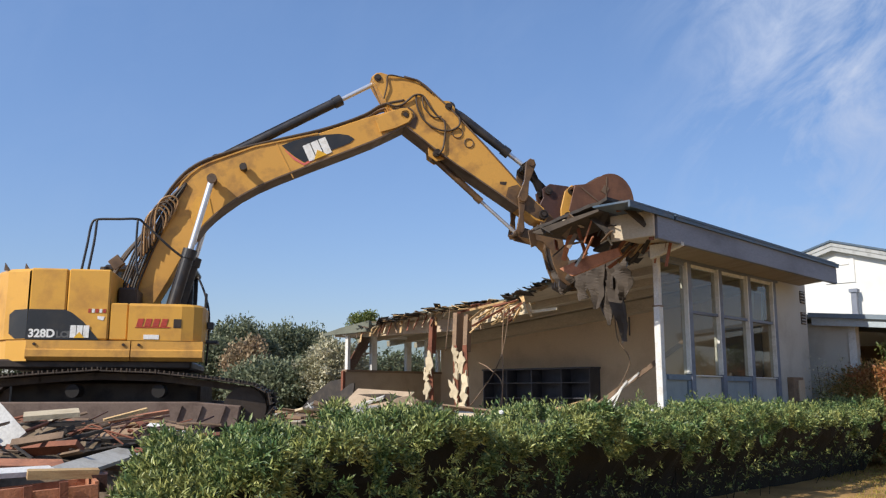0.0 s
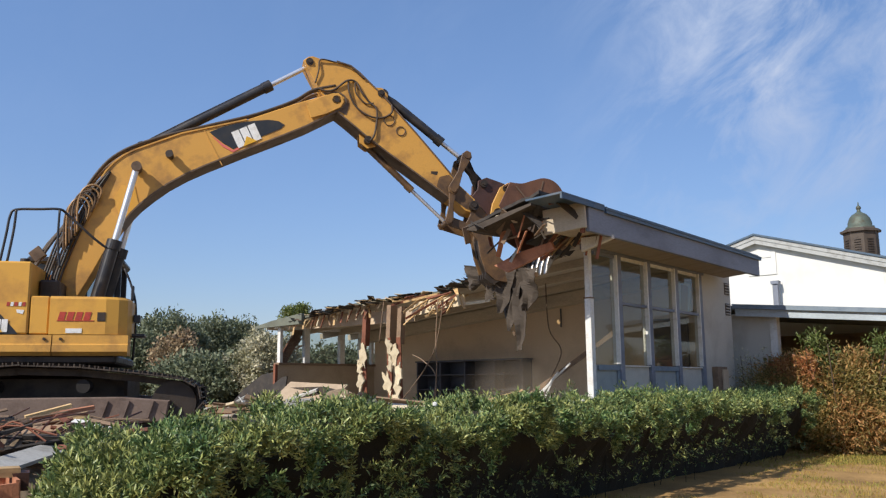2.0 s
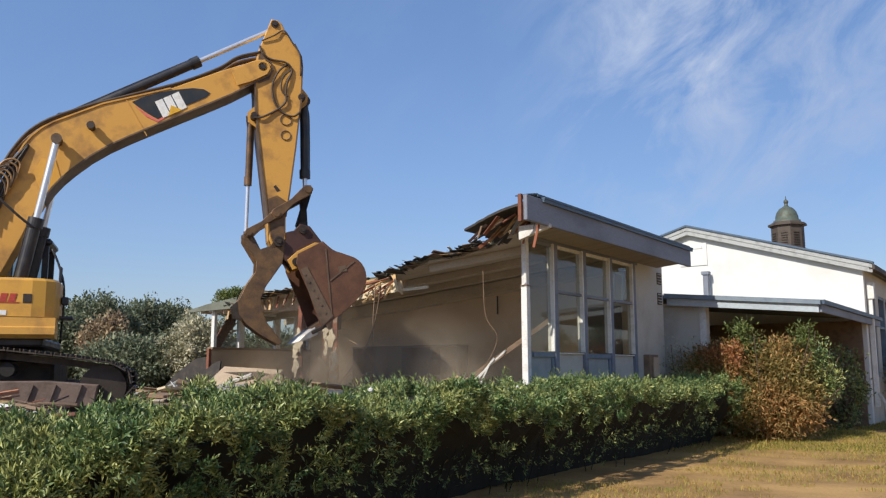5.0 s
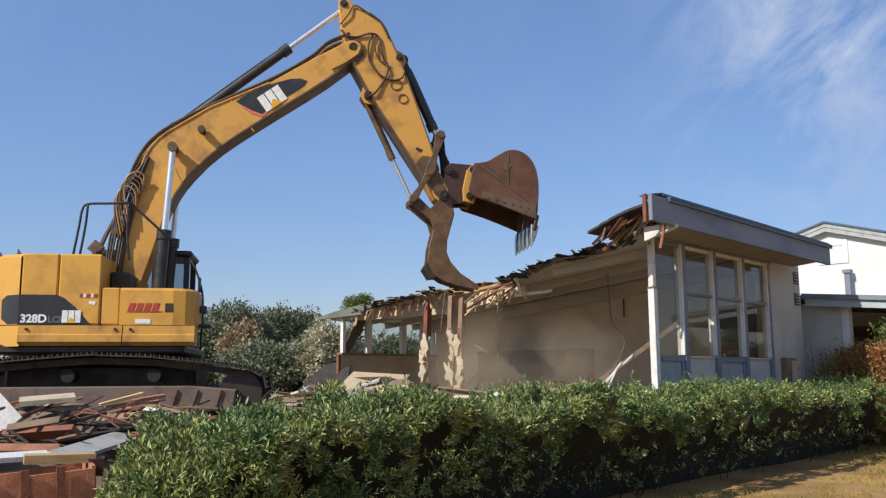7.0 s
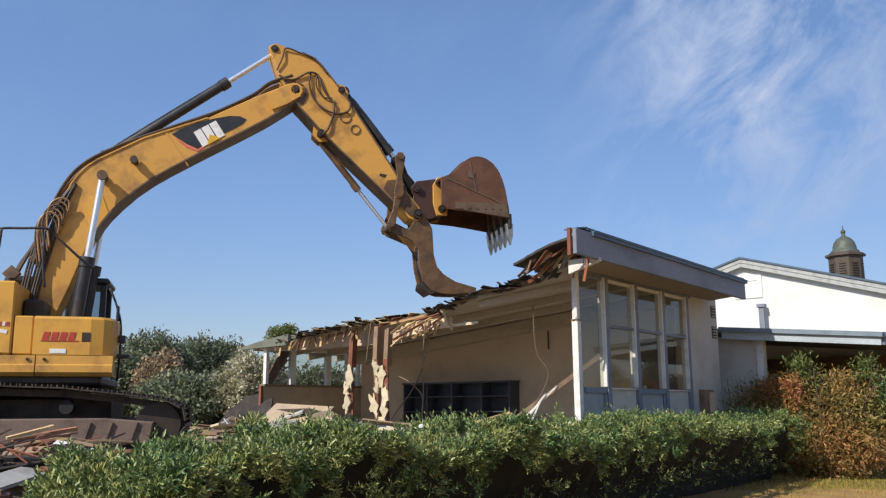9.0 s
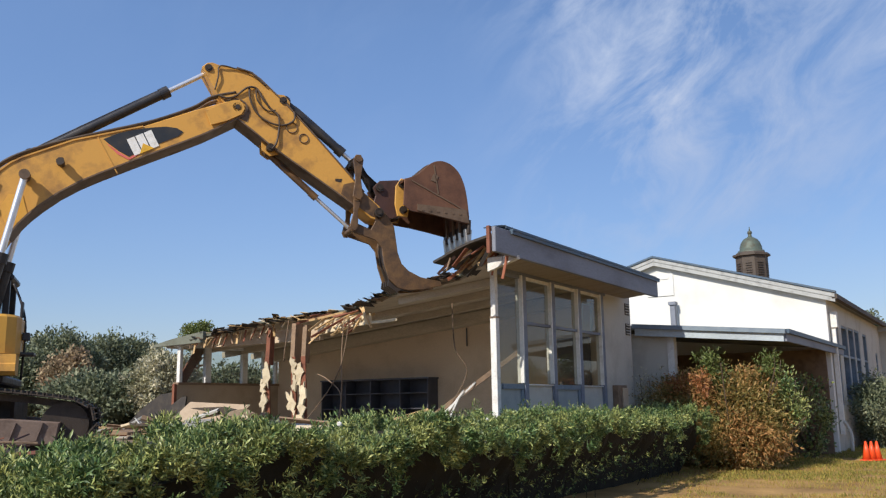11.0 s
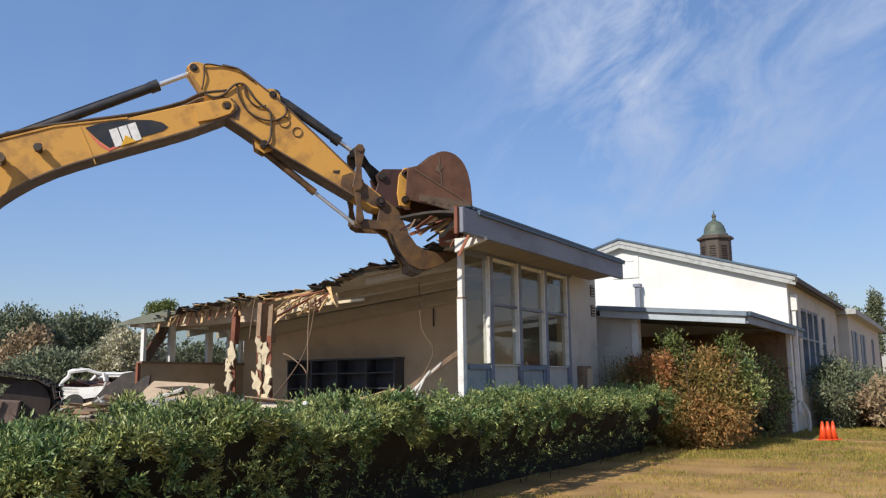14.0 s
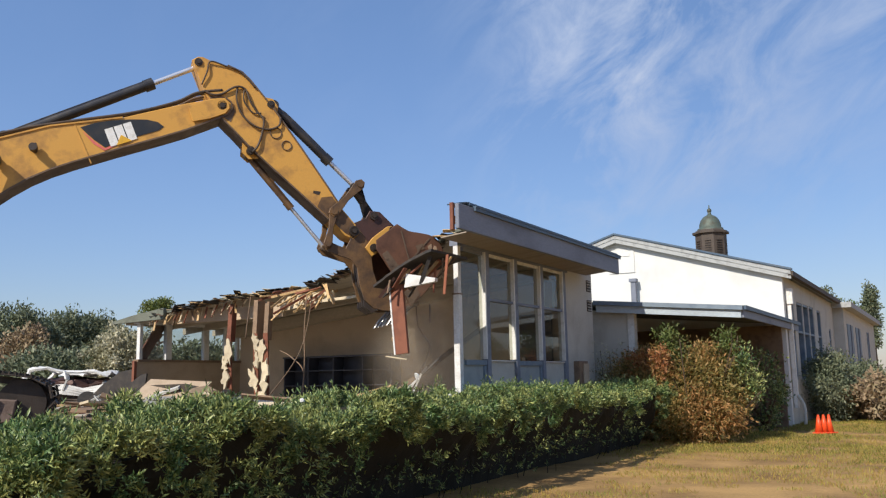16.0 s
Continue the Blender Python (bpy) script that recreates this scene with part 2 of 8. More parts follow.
DECAL_BLACK = mat("black decal", (0.025, 0.027, 0.03), 0.35, 0, (0.045, 0.04, 0.035), 4, 0.0)
DECAL_WHITE = mat("white decal", (0.8, 0.8, 0.78), 0.5, 0, (0.6, 0.58, 0.52), 8, 0.0)
DECAL_RED = mat("red decal", (0.45, 0.05, 0.03), 0.5, 0, (0.3, 0.04, 0.03), 20, 0.0)
DECAL_GREY = mat("grey decal", (0.12, 0.12, 0.12), 0.5, 0, (0.08, 0.08, 0.08), 20, 0.0)
DECAL_PINK = mat("faded red decal", (0.7, 0.16, 0.13), 0.5, 0, (0.6, 0.12, 0.1), 8, 0.0)
DECAL_YELLOW = mat("yellow decal", (0.75, 0.42, 0.03), 0.5, 0, (0.6, 0.34, 0.03), 8, 0.0)
WHITE = mat("old white paint", (0.74, 0.73, 0.69), 0.6, 0, (0.5, 0.47, 0.42), 4, 0.1, 40, 0.45)
STUCCO = mat("pale wall paint", (0.55, 0.525, 0.46), 0.85, 0, (0.43, 0.4, 0.34), 1.6, 0.35, 80, 0.4)
WHITE_WALL = mat("white painted wall", (0.72, 0.72, 0.69), 0.8, 0, (0.62, 0.61, 0.57), 1.0, 0.25, 60, 0.3)
CREAM = mat("cream interior paint", (0.6, 0.47, 0.33), 0.8, 0, (0.47, 0.36, 0.25), 1.3, 0.12, 40, 0.45)
TAN_PANEL = mat("tan wall panel", (0.46, 0.35, 0.24), 0.7, 0, (0.36, 0.27, 0.18), 2.0, 0.1, 40)
FASCIA = mat("blue-grey painted fascia", (0.2, 0.22, 0.27), 0.6, 0, (0.13, 0.14, 0.17), 2.5, 0.12, 40, 0.5, streak=(1, 0.25, 1))
BLUE_TRIM = mat("dusty blue trim", (0.19, 0.24, 0.29), 0.55, 0, (0.11, 0.15, 0.2), 4, 0.08, 40)
CANOPY_BLUE = mat("pale blue canopy paint", (0.42, 0.48, 0.52), 0.6, 0, (0.3, 0.34, 0.37), 3, 0.08, 40, streak=(0.3, 1, 1))
BLUE_LIGHT = mat("pale blue panel", (0.33, 0.36, 0.36), 0.6, 0, (0.25, 0.28, 0.29), 3, 0.06)
ROOF_EDGE = mat("dark blue metal roof edge", (0.06, 0.1, 0.15), 0.5, 0.2, (0.12, 0.14, 0.16), 4, 0.08)
ROOFING = mat("weathered grey-green roofing", (0.17, 0.18, 0.14), 0.9, 0, (0.1, 0.1, 0.08), 2.2, 0.4, 90, 0.6)
TAR = mat("torn tar paper", (0.035, 0.03, 0.027), 0.85, 0, (0.08, 0.065, 0.05), 5, 0.35, 60, piece=0.3)
SOFFIT = mat("painted roof boards", (0.5, 0.42, 0.31), 0.75, 0, (0.36, 0.31, 0.24), 2.4, 0.15, 60, streak=(0.3, 2.5, 1))
EAVE_BOARD = mat("dull brown eave boards", (0.34, 0.28, 0.22), 0.8, 0, (0.24, 0.2, 0.16), 2.4, 0.15, 60, streak=(0.3, 2.5, 1))
SPLINTER = mat("fresh broken wood", (0.62, 0.42, 0.2), 0.75, 0, (0.42, 0.24, 0.11), 4, 0.3, 60, streak=(1, 1, 6), piece=0.3)
RED_WOOD = mat("red-brown old timber", (0.24, 0.085, 0.045), 0.75, 0, (0.12, 0.045, 0.03), 4, 0.3, 60, piece=0.25)
OLD_WOOD = mat("grey-brown old wood", (0.24, 0.16, 0.1), 0.8, 0, (0.12, 0.08, 0.055), 4, 0.3, 60, piece=0.35)
PLASTER = mat("broken plaster", (0.64, 0.54, 0.37), 0.9, 0, (0.42, 0.33, 0.21), 5, 0.4, 40, piece=0.2)
FELT = mat("hanging dusty felt", (0.085, 0.066, 0.05), 0.95, 0, (0.045, 0.035, 0.028), 3, 0.4, 60, 0.8)
# shaded copy of the oily steel, near black, for the carrier rollers
SHADE_STEEL = mat("steel darkened for its shade", (0.02, 0.017, 0.015), 0.7, 0.2, (0.012, 0.01, 0.01), 5, 0.2)
GREY_EDGE = mat("grey-green roof edge felt", (0.3, 0.3, 0.25), 0.9, 0, (0.2, 0.2, 0.16), 3, 0.3)
CABINET = mat("dark grey-blue cabinet", (0.07, 0.07, 0.085), 0.6, 0, (0.05, 0.05, 0.06), 4, 0.05)
CONCRETE = mat("dusty concrete", (0.36, 0.33, 0.28), 0.9, 0, (0.24, 0.21, 0.17), 2.5, 0.3, 50)
COPPER = mat("green weathered copper", (0.11, 0.14, 0.115), 0.6, 0.3, (0.09, 0.075, 0.05), 4, 0.15)
CUPOLA_BROWN = mat("weathered brown louvre metal", (0.085, 0.065, 0.05), 0.7, 0.1, (0.05, 0.04, 0.035), 4, 0.15)
CONE = mat("orange cone plastic", (0.85, 0.09, 0.02), 0.45, 0, (0.6, 0.07, 0.02), 5, 0.0)
# brown made dark to stand in for missing light indoors and in the passage
ROOM_SHADE = mat("brown darkened for unlit rooms", (0.12, 0.1, 0.085), 0.9, 0, (0.07, 0.06, 0.05), 2, 0.1)
RED_PAINT = mat("dull red truck paint", (0.35, 0.09, 0.07), 0.5, 0, (0.25, 0.07, 0.05), 5, 0.05)
SHINGLE = mat("pale grey roof edge", (0.42, 0.43, 0.42), 0.8, 0, (0.26, 0.26, 0.25), 7, 0.25, 60)
SILVER_BOARD = mat("weathered grey board", (0.5, 0.49, 0.45), 0.75, 0, (0.33, 0.31, 0.27), 4, 0.2, 50, piece=0.2)
BARK = mat("bark", (0.12, 0.085, 0.055), 0.9, 0, (0.06, 0.045, 0.03), 8, 0.5, 40)
# near-black colour paints the shade inside hedge and bush
TWIG_SHADE = mat("near-black painted hedge shade", (0.018, 0.016, 0.01), 0.95, 0, (0.015, 0.015, 0.01), 6, 0.4)
GLASS = glass_mat("dusty window glass", (0.56, 0.57, 0.49), 0.9)
GLASS_MILKY = glass_mat("hazy window glass", (0.8, 0.86, 0.84), 0.72)
GLASS_DARK = glass_mat("dark window glass", (0.35, 0.4, 0.42), 0.85)
LEAF_HEDGE = leaf_mat("hedge leaves", (0.102, 0.185, 0.066), (0.32, 0.33, 0.112), 0.36, 0.12, 0.4, 2.4, 0.3, 0.55)
LEAF_BUSH = leaf_mat("turning bush leaves", (0.31, 0.28, 0.09), (0.46, 0.25, 0.1), 0.5, 0.4, 0.4, 1.1, 0.4, 0.45)
LEAF_TURNED = leaf_mat("orange turned leaves", (0.5, 0.2, 0.08), (0.35, 0.22, 0.08), 0.5, 0.35)
LEAF_TREE = leaf_mat("far tree leaves", (0.14, 0.175, 0.1), (0.21, 0.22, 0.13), 0.6, 0.25)
LEAF_PALE = leaf_mat("pale dusty shrub leaves", (0.36, 0.35, 0.21), (0.6, 0.55, 0.4), 0.6, 0.2)
LEAF_BROWN = leaf_mat("brown dry foliage", (0.36, 0.25, 0.15), (0.26, 0.21, 0.12), 0.7, 0.2)
LEAF_LIME = leaf_mat("light green leaves", (0.12, 0.17, 0.045), (0.18, 0.2, 0.06), 0.5)
GREEN_GRASS = leaf_mat("green lawn grass", (0.2, 0.21, 0.05), (0.38, 0.31, 0.08), 0.7, 0.3, 0.15)
GRASS = leaf_mat("dry lawn grass", (0.5, 0.34, 0.09), (0.22, 0.24, 0.06), 0.8, 0.25, 0.15)

# ground: dry lawn, bare earth, both by noise
GROUND = mat("dry lawn and bare earth", (0.5, 0.31, 0.125), 0.95, 0, (0.19, 0.115, 0.055), 0.6, 0.9, 24, 0.8, spec=0.1)
RUBBLE_EARTH = mat("dusty rubble earth", (0.26, 0.2, 0.14), 0.95, 0, (0.13, 0.1, 0.07), 1.5, 0.6, 18, 0.7, spec=0.1)

# ---------------------------------------------------------------- mesh helpers


def finish(name, bm, material, parent=None, smooth=False):
    me = bpy.data.meshes.new(name)
    bm.normal_update()
    bm.to_mesh(me)
    bm.free()
    for mm in material if isinstance(material, (list, tuple)) else [material]:
        me.materials.append(mm)
    if smooth:
        for p in me.polygons:
            p.use_smooth = True
    ob = new(name, me)
    if parent:
        ob.parent = parent
    return ob


def part(name, bm, material, parent, label="", smooth=False):
    ob = finish(name, bm, material, parent, smooth)
    if label:
        ob["label"] = label
    return ob


def thing(name, label, category, at=None, group="", kind=""):
    ob = new(name)
    ob.empty_display_size = 0.2
    if at is not None:
        ob.matrix_basis = at if isinstance(at, Matrix) else pose(*at)
    return tagged(ob, label, category, group, kind)


def box(bm, c, s, m=None, bevel=0.0):
    """A box with its middle at c and sizes s, turned by m about its middle."""
    t = Matrix.Translation(c) @ (m.to_4x4() if m else Matrix()) @ Matrix.Diagonal((*s, 1))
    made = bmesh.ops.create_cube(bm, size=1, matrix=t)["verts"]
    if bevel:
        es = list({e for v in made for e in v.link_edges})
        bmesh.ops.bevel(bm, geom=es, offset=bevel, segments=1, affect="EDGES")
    return made


def boxed(lo, hi, bevel=0.0, bm=None):
    bm = bm or bmesh.new()
    box(bm, [(a + b) / 2 for a, b in zip(lo, hi)], [b - a for a, b in zip(lo, hi)], None, bevel)
    return bm


def prism(bm, profile, y0, y1, bevel=0.0):
    """A closed outline in x and z, drawn out from y0 to y1."""
    a = [bm.verts.new((x, y0, z)) for x, z in profile]
    b = [bm.verts.new((x, y1, z)) for x, z in profile]
    k = len(profile)
    fs = [bm.faces.new(a), bm.faces.new(b[::-1])]
    for i in range(k):
        fs.append(bm.faces.new((a[i], b[i], b[(i + 1) % k], a[(i + 1) % k])))
    bmesh.ops.recalc_face_normals(bm, faces=fs)
    if bevel:
        es = [e for f in fs[:2] for e in f.edges]
        bmesh.ops.bevel(bm, geom=es, offset=bevel, segments=1, affect="EDGES")
    return fs


def rod(bm, p, q, r, r2=None, seg=12, caps=True):
    """A round bar from p to q."""
    p, q = Vector(p), Vector(q)
    d = q - p
    t = Matrix.Translation((p + q) / 2) @ d.to_track_quat("Z", "Y").to_matrix().to_4x4()
    return bmesh.ops.create_cone(bm, cap_ends=caps, segments=seg, radius1=r, radius2=r if r2 is None else r2, depth=d.length, matrix=t)["verts"]


def beam(bm, p, q, w, h, roll=0.0):
    """A board from p to q, w wide and h thick."""
    p, q = Vector(p), Vector(q)
    d = q - p
    m = d.to_track_quat("X", "Z").to_matrix() @ Euler((radians(roll), 0, 0)).to_matrix()
    return box(bm, (p + q) / 2, (d.length, w, h), m)


def tube(bm, pts, r, seg=8, smooth=6):
    """A hose or wire along a soft line through pts."""
    P = [Vector(p) for p in pts]
    line = []
    for i in range(len(P) - 1):
        a, b, c, d = P[max(i - 1, 0)], P[i], P[i + 1], P[min(i + 2, len(P) - 1)]
        for k in range(smooth):
            t = k / smooth
            line.append(0.5 * (2 * b + (c - a) * t + (2 * a - 5 * b + 4 * c - d) * t * t + (3 * b - a - 3 * c + d) * t ** 3))
    line.append(P[-1])
    rings, side = [], None
    for i, p in enumerate(line):
        d = (line[min(i + 1, len(line) - 1)] - line[max(i - 1, 0)]).normalized()
        if side is None:
            side = d.orthogonal().normalized()
        side = (side - d * side.dot(d)).normalized()
        up = d.cross(side)
        rings.append([bm.verts.new(p + (side * math.cos(6.2832 * k / seg) + up * math.sin(6.2832 * k / seg)) * r) for k in range(seg)])
    for a, b in zip(rings, rings[1:]):
        for k in range(seg):
            bm.faces.new((a[k], a[(k + 1) % seg], b[(k + 1) % seg], b[k]))
    bm.faces.new(rings[0][::-1])
    bm.faces.new(rings[-1])


def sheet(lo, hi):
    """A single pane: one upright sheet across the thinnest of x and y, facing +x or -y."""
    bm = bmesh.new()
    if hi[0] - lo[0] < hi[1] - lo[1]:
        x = (lo[0] + hi[0]) / 2
        v = [(x, lo[1], lo[2]), (x, hi[1], lo[2]), (x, hi[1], hi[2]), (x, lo[1], hi[2])]
    else:
        y = (lo[1] + hi[1]) / 2
        v = [(lo[0], y, lo[2]), (hi[0], y, lo[2]), (hi[0], y, hi[2]), (lo[0], y, hi[2])]
    bm.faces.new([bm.verts.new(p) for p in v])
    return bm


def leaves(name, where, out, size, material, parent=None, wide=0.42, droop=0.25, seed=1, jitter=0.8):
    """Many small folded leaves at the places where, growing roughly along out."""
    rng = np.random.default_rng(seed)
    n = len(where)
    d = out + rng.normal(0, jitter, (n, 3))
    d[:, 2] -= droop
    d /= np.linalg.norm(d, axis=1)[:, None] + 1e-9
    s = np.cross(d, rng.normal(0, 1, (n, 3)))
    s /= np.linalg.norm(s, axis=1)[:, None] + 1e-9
    u = np.cross(s, d)
    L = (size * rng.uniform(0.6, 1.35, n))[:, None]
    W = L * wide
    v = np.empty((n, 4, 3))
    v[:, 0] = where
    v[:, 1] = where + d * L * 0.5 + s * W * 0.5 + u * W * 0.22
    v[:, 2] = where + d * L - u * L * 0.08
    v[:, 3] = where + d * L * 0.5 - s * W * 0.5 + u * W * 0.22
    base = (np.arange(n) * 4)[:, None]
    f = np.concatenate([base + [0, 1, 2], base + [0, 2, 3]], 1).reshape(-1, 3)
    me = bpy.data.meshes.new(name)
    me.vertices.add(n * 4)
    me.vertices.foreach_set("co", v.ravel())
    me.loops.add(len(f) * 3)
    me.loops.foreach_set("vertex_index", f.ravel().astype(np.int32))
    me.polygons.add(len(f))
    me.polygons.foreach_set("loop_start", np.arange(0, len(f) * 3, 3, dtype=np.int32))
    me.update()
    me.validate()
    me.materials.append(material)
    ob = new(name, me)
    if parent:
        ob.parent = parent
    return ob


def lump(x, y, z=0.0, s=1.0):
    return noise.noise((x * s, y * s, z * s))

# ---------------------------------------------------------------- ground


def ground_z(x, y):
    """Lawn at 0; behind the hedge the ground climbs to the building's terrace at 0.85."""
    a = min(max((-6.3 - x) / 2.4, 0), 1)
    a = a * a * (3 - 2 * a)
    b = min(max((21.5 - y) / 2.5, 0), 1) if x > -30 else 1.0
    return 0.85 * a * max(b, min(max((-9 - x) / 8, 0), 1)) + 0.05 * lump(x, y, 3.0, 0.35) + 0.02 * lump(x, y, 9.0, 1.7)


def build_ground():
    xs = np.concatenate([[-900, -400, -180, -90], np.arange(-60, 14.1, 0.75), [25, 60, 200, 900]])
    ys = np.concatenate([[-900, -200, -60, -25], np.arange(-10, 64.1, 0.75), [80, 130, 260, 500, 1500]])
    bm = bmesh.new()
    g = [[bm.verts.new((x, y, ground_z(x, y) if abs(x) < 80 and -30 < y < 90 else 0.0)) for y in ys] for x in xs]
    for i in range(len(xs) - 1):
        for j in range(len(ys) - 1):
            f = bm.faces.new((g[i][j], g[i + 1][j], g[i + 1][j + 1], g[i][j + 1]))
            cx, cy = (xs[i] + xs[i + 1]) / 2, (ys[j] + ys[j + 1]) / 2
            f.material_index = 1 if cx < -6.9 and cy < 21 else 0
            f.smooth = True
    tagged(finish("ground", bm, [GROUND, RUBBLE_EARTH]), "dry straw-coloured lawn giving way to bare dusty earth", "ground", kind="structure")


def build_grass():
    rng = np.random.default_rng(5)
    n = 110000
    x = rng.uniform(-6.2, 3.0, n)
    y = rng.uniform(8.0, 42.0, n)
    keep = np.array([lump(a, b, 1.0, 0.45) + 0.45 * lump(a, b, 2.0, 2.1) > (0.12 if b < 16 else -0.45) for a, b in zip(x, y)])
    x, y = x[keep], y[keep]
    p = np.stack([x, y, np.array([ground_z(a, b) for a, b in zip(x, y)]) - 0.005], 1)
    tagged(leaves("lawn_grass", p, np.tile([0, 0, 1.6], (len(p), 1)), 0.055, GRASS, wide=0.16, droop=0.0, seed=6, jitter=0.6), "short dry yellow lawn grass with bare patches", "grass", kind="stuff")
    n = 60000
    x, y = rng.uniform(-5.2, 2.0, n), rng.uniform(14.5, 34.0, n)
    keep = np.array([lump(a + 3, b, 4.0, 0.8) + 0.4 * lump(a, b, 6.0, 2.6) > (-0.12 if b > 17 else 0.3) for a, b in zip(x, y)])
    x, y = x[keep], y[keep]
    p = np.stack([x, y, np.array([ground_z(a, b) for a, b in zip(x, y)]) - 0.005], 1)
    tagged(leaves("green_grass", p, np.tile([0, 0, 1.6], (len(p), 1)), 0.065, GREEN_GRASS, wide=0.16, droop=0.0, seed=7, jitter=0.6), "patchy green lawn grass by the hedge", "grass", kind="stuff")


# ---------------------------------------------------------------- the half torn classroom wing
FLOOR, GLASS_X, LEFT_X, BACK_Y = 0.88, -7.31, -17.3, 18.2


def roof_z(x):
    return 3.12 + 0.095 * (x + 18.0)


def torn_y(x):
    """How far towards the street the roof still stands."""
    xs = [-18.4, -16.5, -15.0, -13.9, -13.3, -12.4, -11.6, -10.4, -9.7, -8.6, -8.2, -7.0, -6.4]
    v = [14.7, 14.6, 14.45, 14.5, 15.0, 15.15, 14.8, 14.3, 14.35, 14.1, 13.7, 12.9, 12.2]
    return float(np.interp(x, xs, v)) + 0.07 * lump(x, 4.0, 0, 5.0)


def build_shell():
    # floor slab and the walls that still stand
    bm = boxed((LEFT_X - 0.1, 13.0, 0.35), (GLASS_X + 0.1, BACK_Y + 0.1, FLOOR))
    tagged(finish("floor", bm, CONCRETE), "dusty concrete floor slab strewn with rubble", "floor", kind="structure")
    bm = bmesh.new()
    prof = [(LEFT_X, FLOOR), (GLASS_X - 0.1, FLOOR), (GLASS_X - 0.1, roof_z(GLASS_X) - 0.12), (LEFT_X, roof_z(LEFT_X) - 0.12)]
    prism(bm, prof, BACK_Y, BACK_Y + 0.16)
    tagged(finish("wall_back", bm, CREAM), "cream painted inner wall, dusty and bare", "wall", kind="structure")
    # beam of the roof along the inner wall's top
    bm = bmesh.new()
    prism(bm, [(LEFT_X, roof_z(LEFT_X) - 0.42), (GLASS_X - 0.2, roof_z(GLASS_X) - 0.42), (GLASS_X - 0.2, roof_z(GLASS_X) - 0.14), (LEFT_X, roof_z(LEFT_X) - 0.14)], BACK_Y - 0.35, BACK_Y - 0.004)
    tagged(finish("ceiling_beam", bm, SOFFIT), "pale painted beam under the roof boards", "beam", kind="structure")
    # closed end of the glazed side
    bm = boxed((GLASS_X - 0.12, 17.93, 0.3), (GLASS_X + 0.03, 19.55, roof_z(GLASS_X) - 0.1))
    wall = tagged(finish("wall_east", bm, STUCCO), "pale painted wall beside the window band", "wall", kind="structure")
    bm = boxed((-13, 19.4, 0.3), (GLASS_X - 0.12, 19.55, 3.9))
    tagged(finish("wall_north", bm, STUCCO), "pale painted end wall of the wing", "wall", kind="structure")
    for y0, z0 in ((19.2, 3.5), (19.2, 3.03)):
        v = thing("wall_vent", "dark louvred vent in the pale wall", "vent", group="wall vents")
        part("frame", boxed((GLASS_X + 0.02, y0, z0), (GLASS_X + 0.045, y0 + 0.26, z0 + 0.27)), CUPOLA_BROWN, v)
        for k in range(4):
            bm = bmesh.new()
            box(bm, (GLASS_X + 0.055, y0 + 0.13, z0 + 0.035 + 0.066 * k), (0.03, 0.24, 0.016), Euler((0, radians(30), 0)).to_matrix())
            part("slat", bm, STUCCO, v)
    # low side: tan dado panel below, band of windows above
    bm = boxed((LEFT_X - 0.12, 14.62, 0.5), (LEFT_X, BACK_Y, 2.08))
    tagged(finish("wall_west", bm, TAN_PANEL), "low tan panelled wall below a window band", "wall", kind="structure")
    tagged(finish("trim", boxed((LEFT_X - 0.14, 14.6, 2.08), (LEFT_X + 0.05, BACK_Y, 2.14)), OLD_WOOD), "dark wooden window board", "trim", kind="structure")
    tagged(finish("trim", boxed((LEFT_X - 0.14, 14.6, 3.02), (LEFT_X + 0.03, BACK_Y, 3.12)), WHITE), "pale wooden window head", "trim", kind="structure")
    cuts = [14.66, 15.6, 16.9, 17.7, 18.16]
    for k in range(4):
        w = thing("window_%d" % (k + 1), "dusty window in a pale wooden frame, looking out on shrubs", "window", kind="structure")
        for y in (cuts[k], cuts[k + 1] - 0.09):
            part("jamb", boxed((LEFT_X - 0.09, y, 2.14), (LEFT_X + 0.02, y + 0.09, 3.02)), WHITE, w)
        part("pane", sheet((LEFT_X - 0.05, cuts[k] + 0.09, 2.14), (LEFT_X - 0.042, cuts[k + 1] - 0.09, 3.02)), GLASS_MILKY, w).visible_shadow = False
    # splintered corner post, with a slipped brace in the first window
    bm = bmesh.new()
    beam(bm, (LEFT_X - 0.13, 14.8, 2.1), (LEFT_X - 0.13, 15.5, 3.08), 0.05, 0.26)
    tagged(finish("loose_brace", bm, RED_WOOD), "dark red timber leaning across the window", "timber")
    bm = boxed((LEFT_X - 0.08, 14.53, 0.6), (LEFT_X + 0.0, 14.61, 2.1))
    tagged(finish("corner_stud", bm, RED_WOOD), "broken red-brown corner stud", "stud")


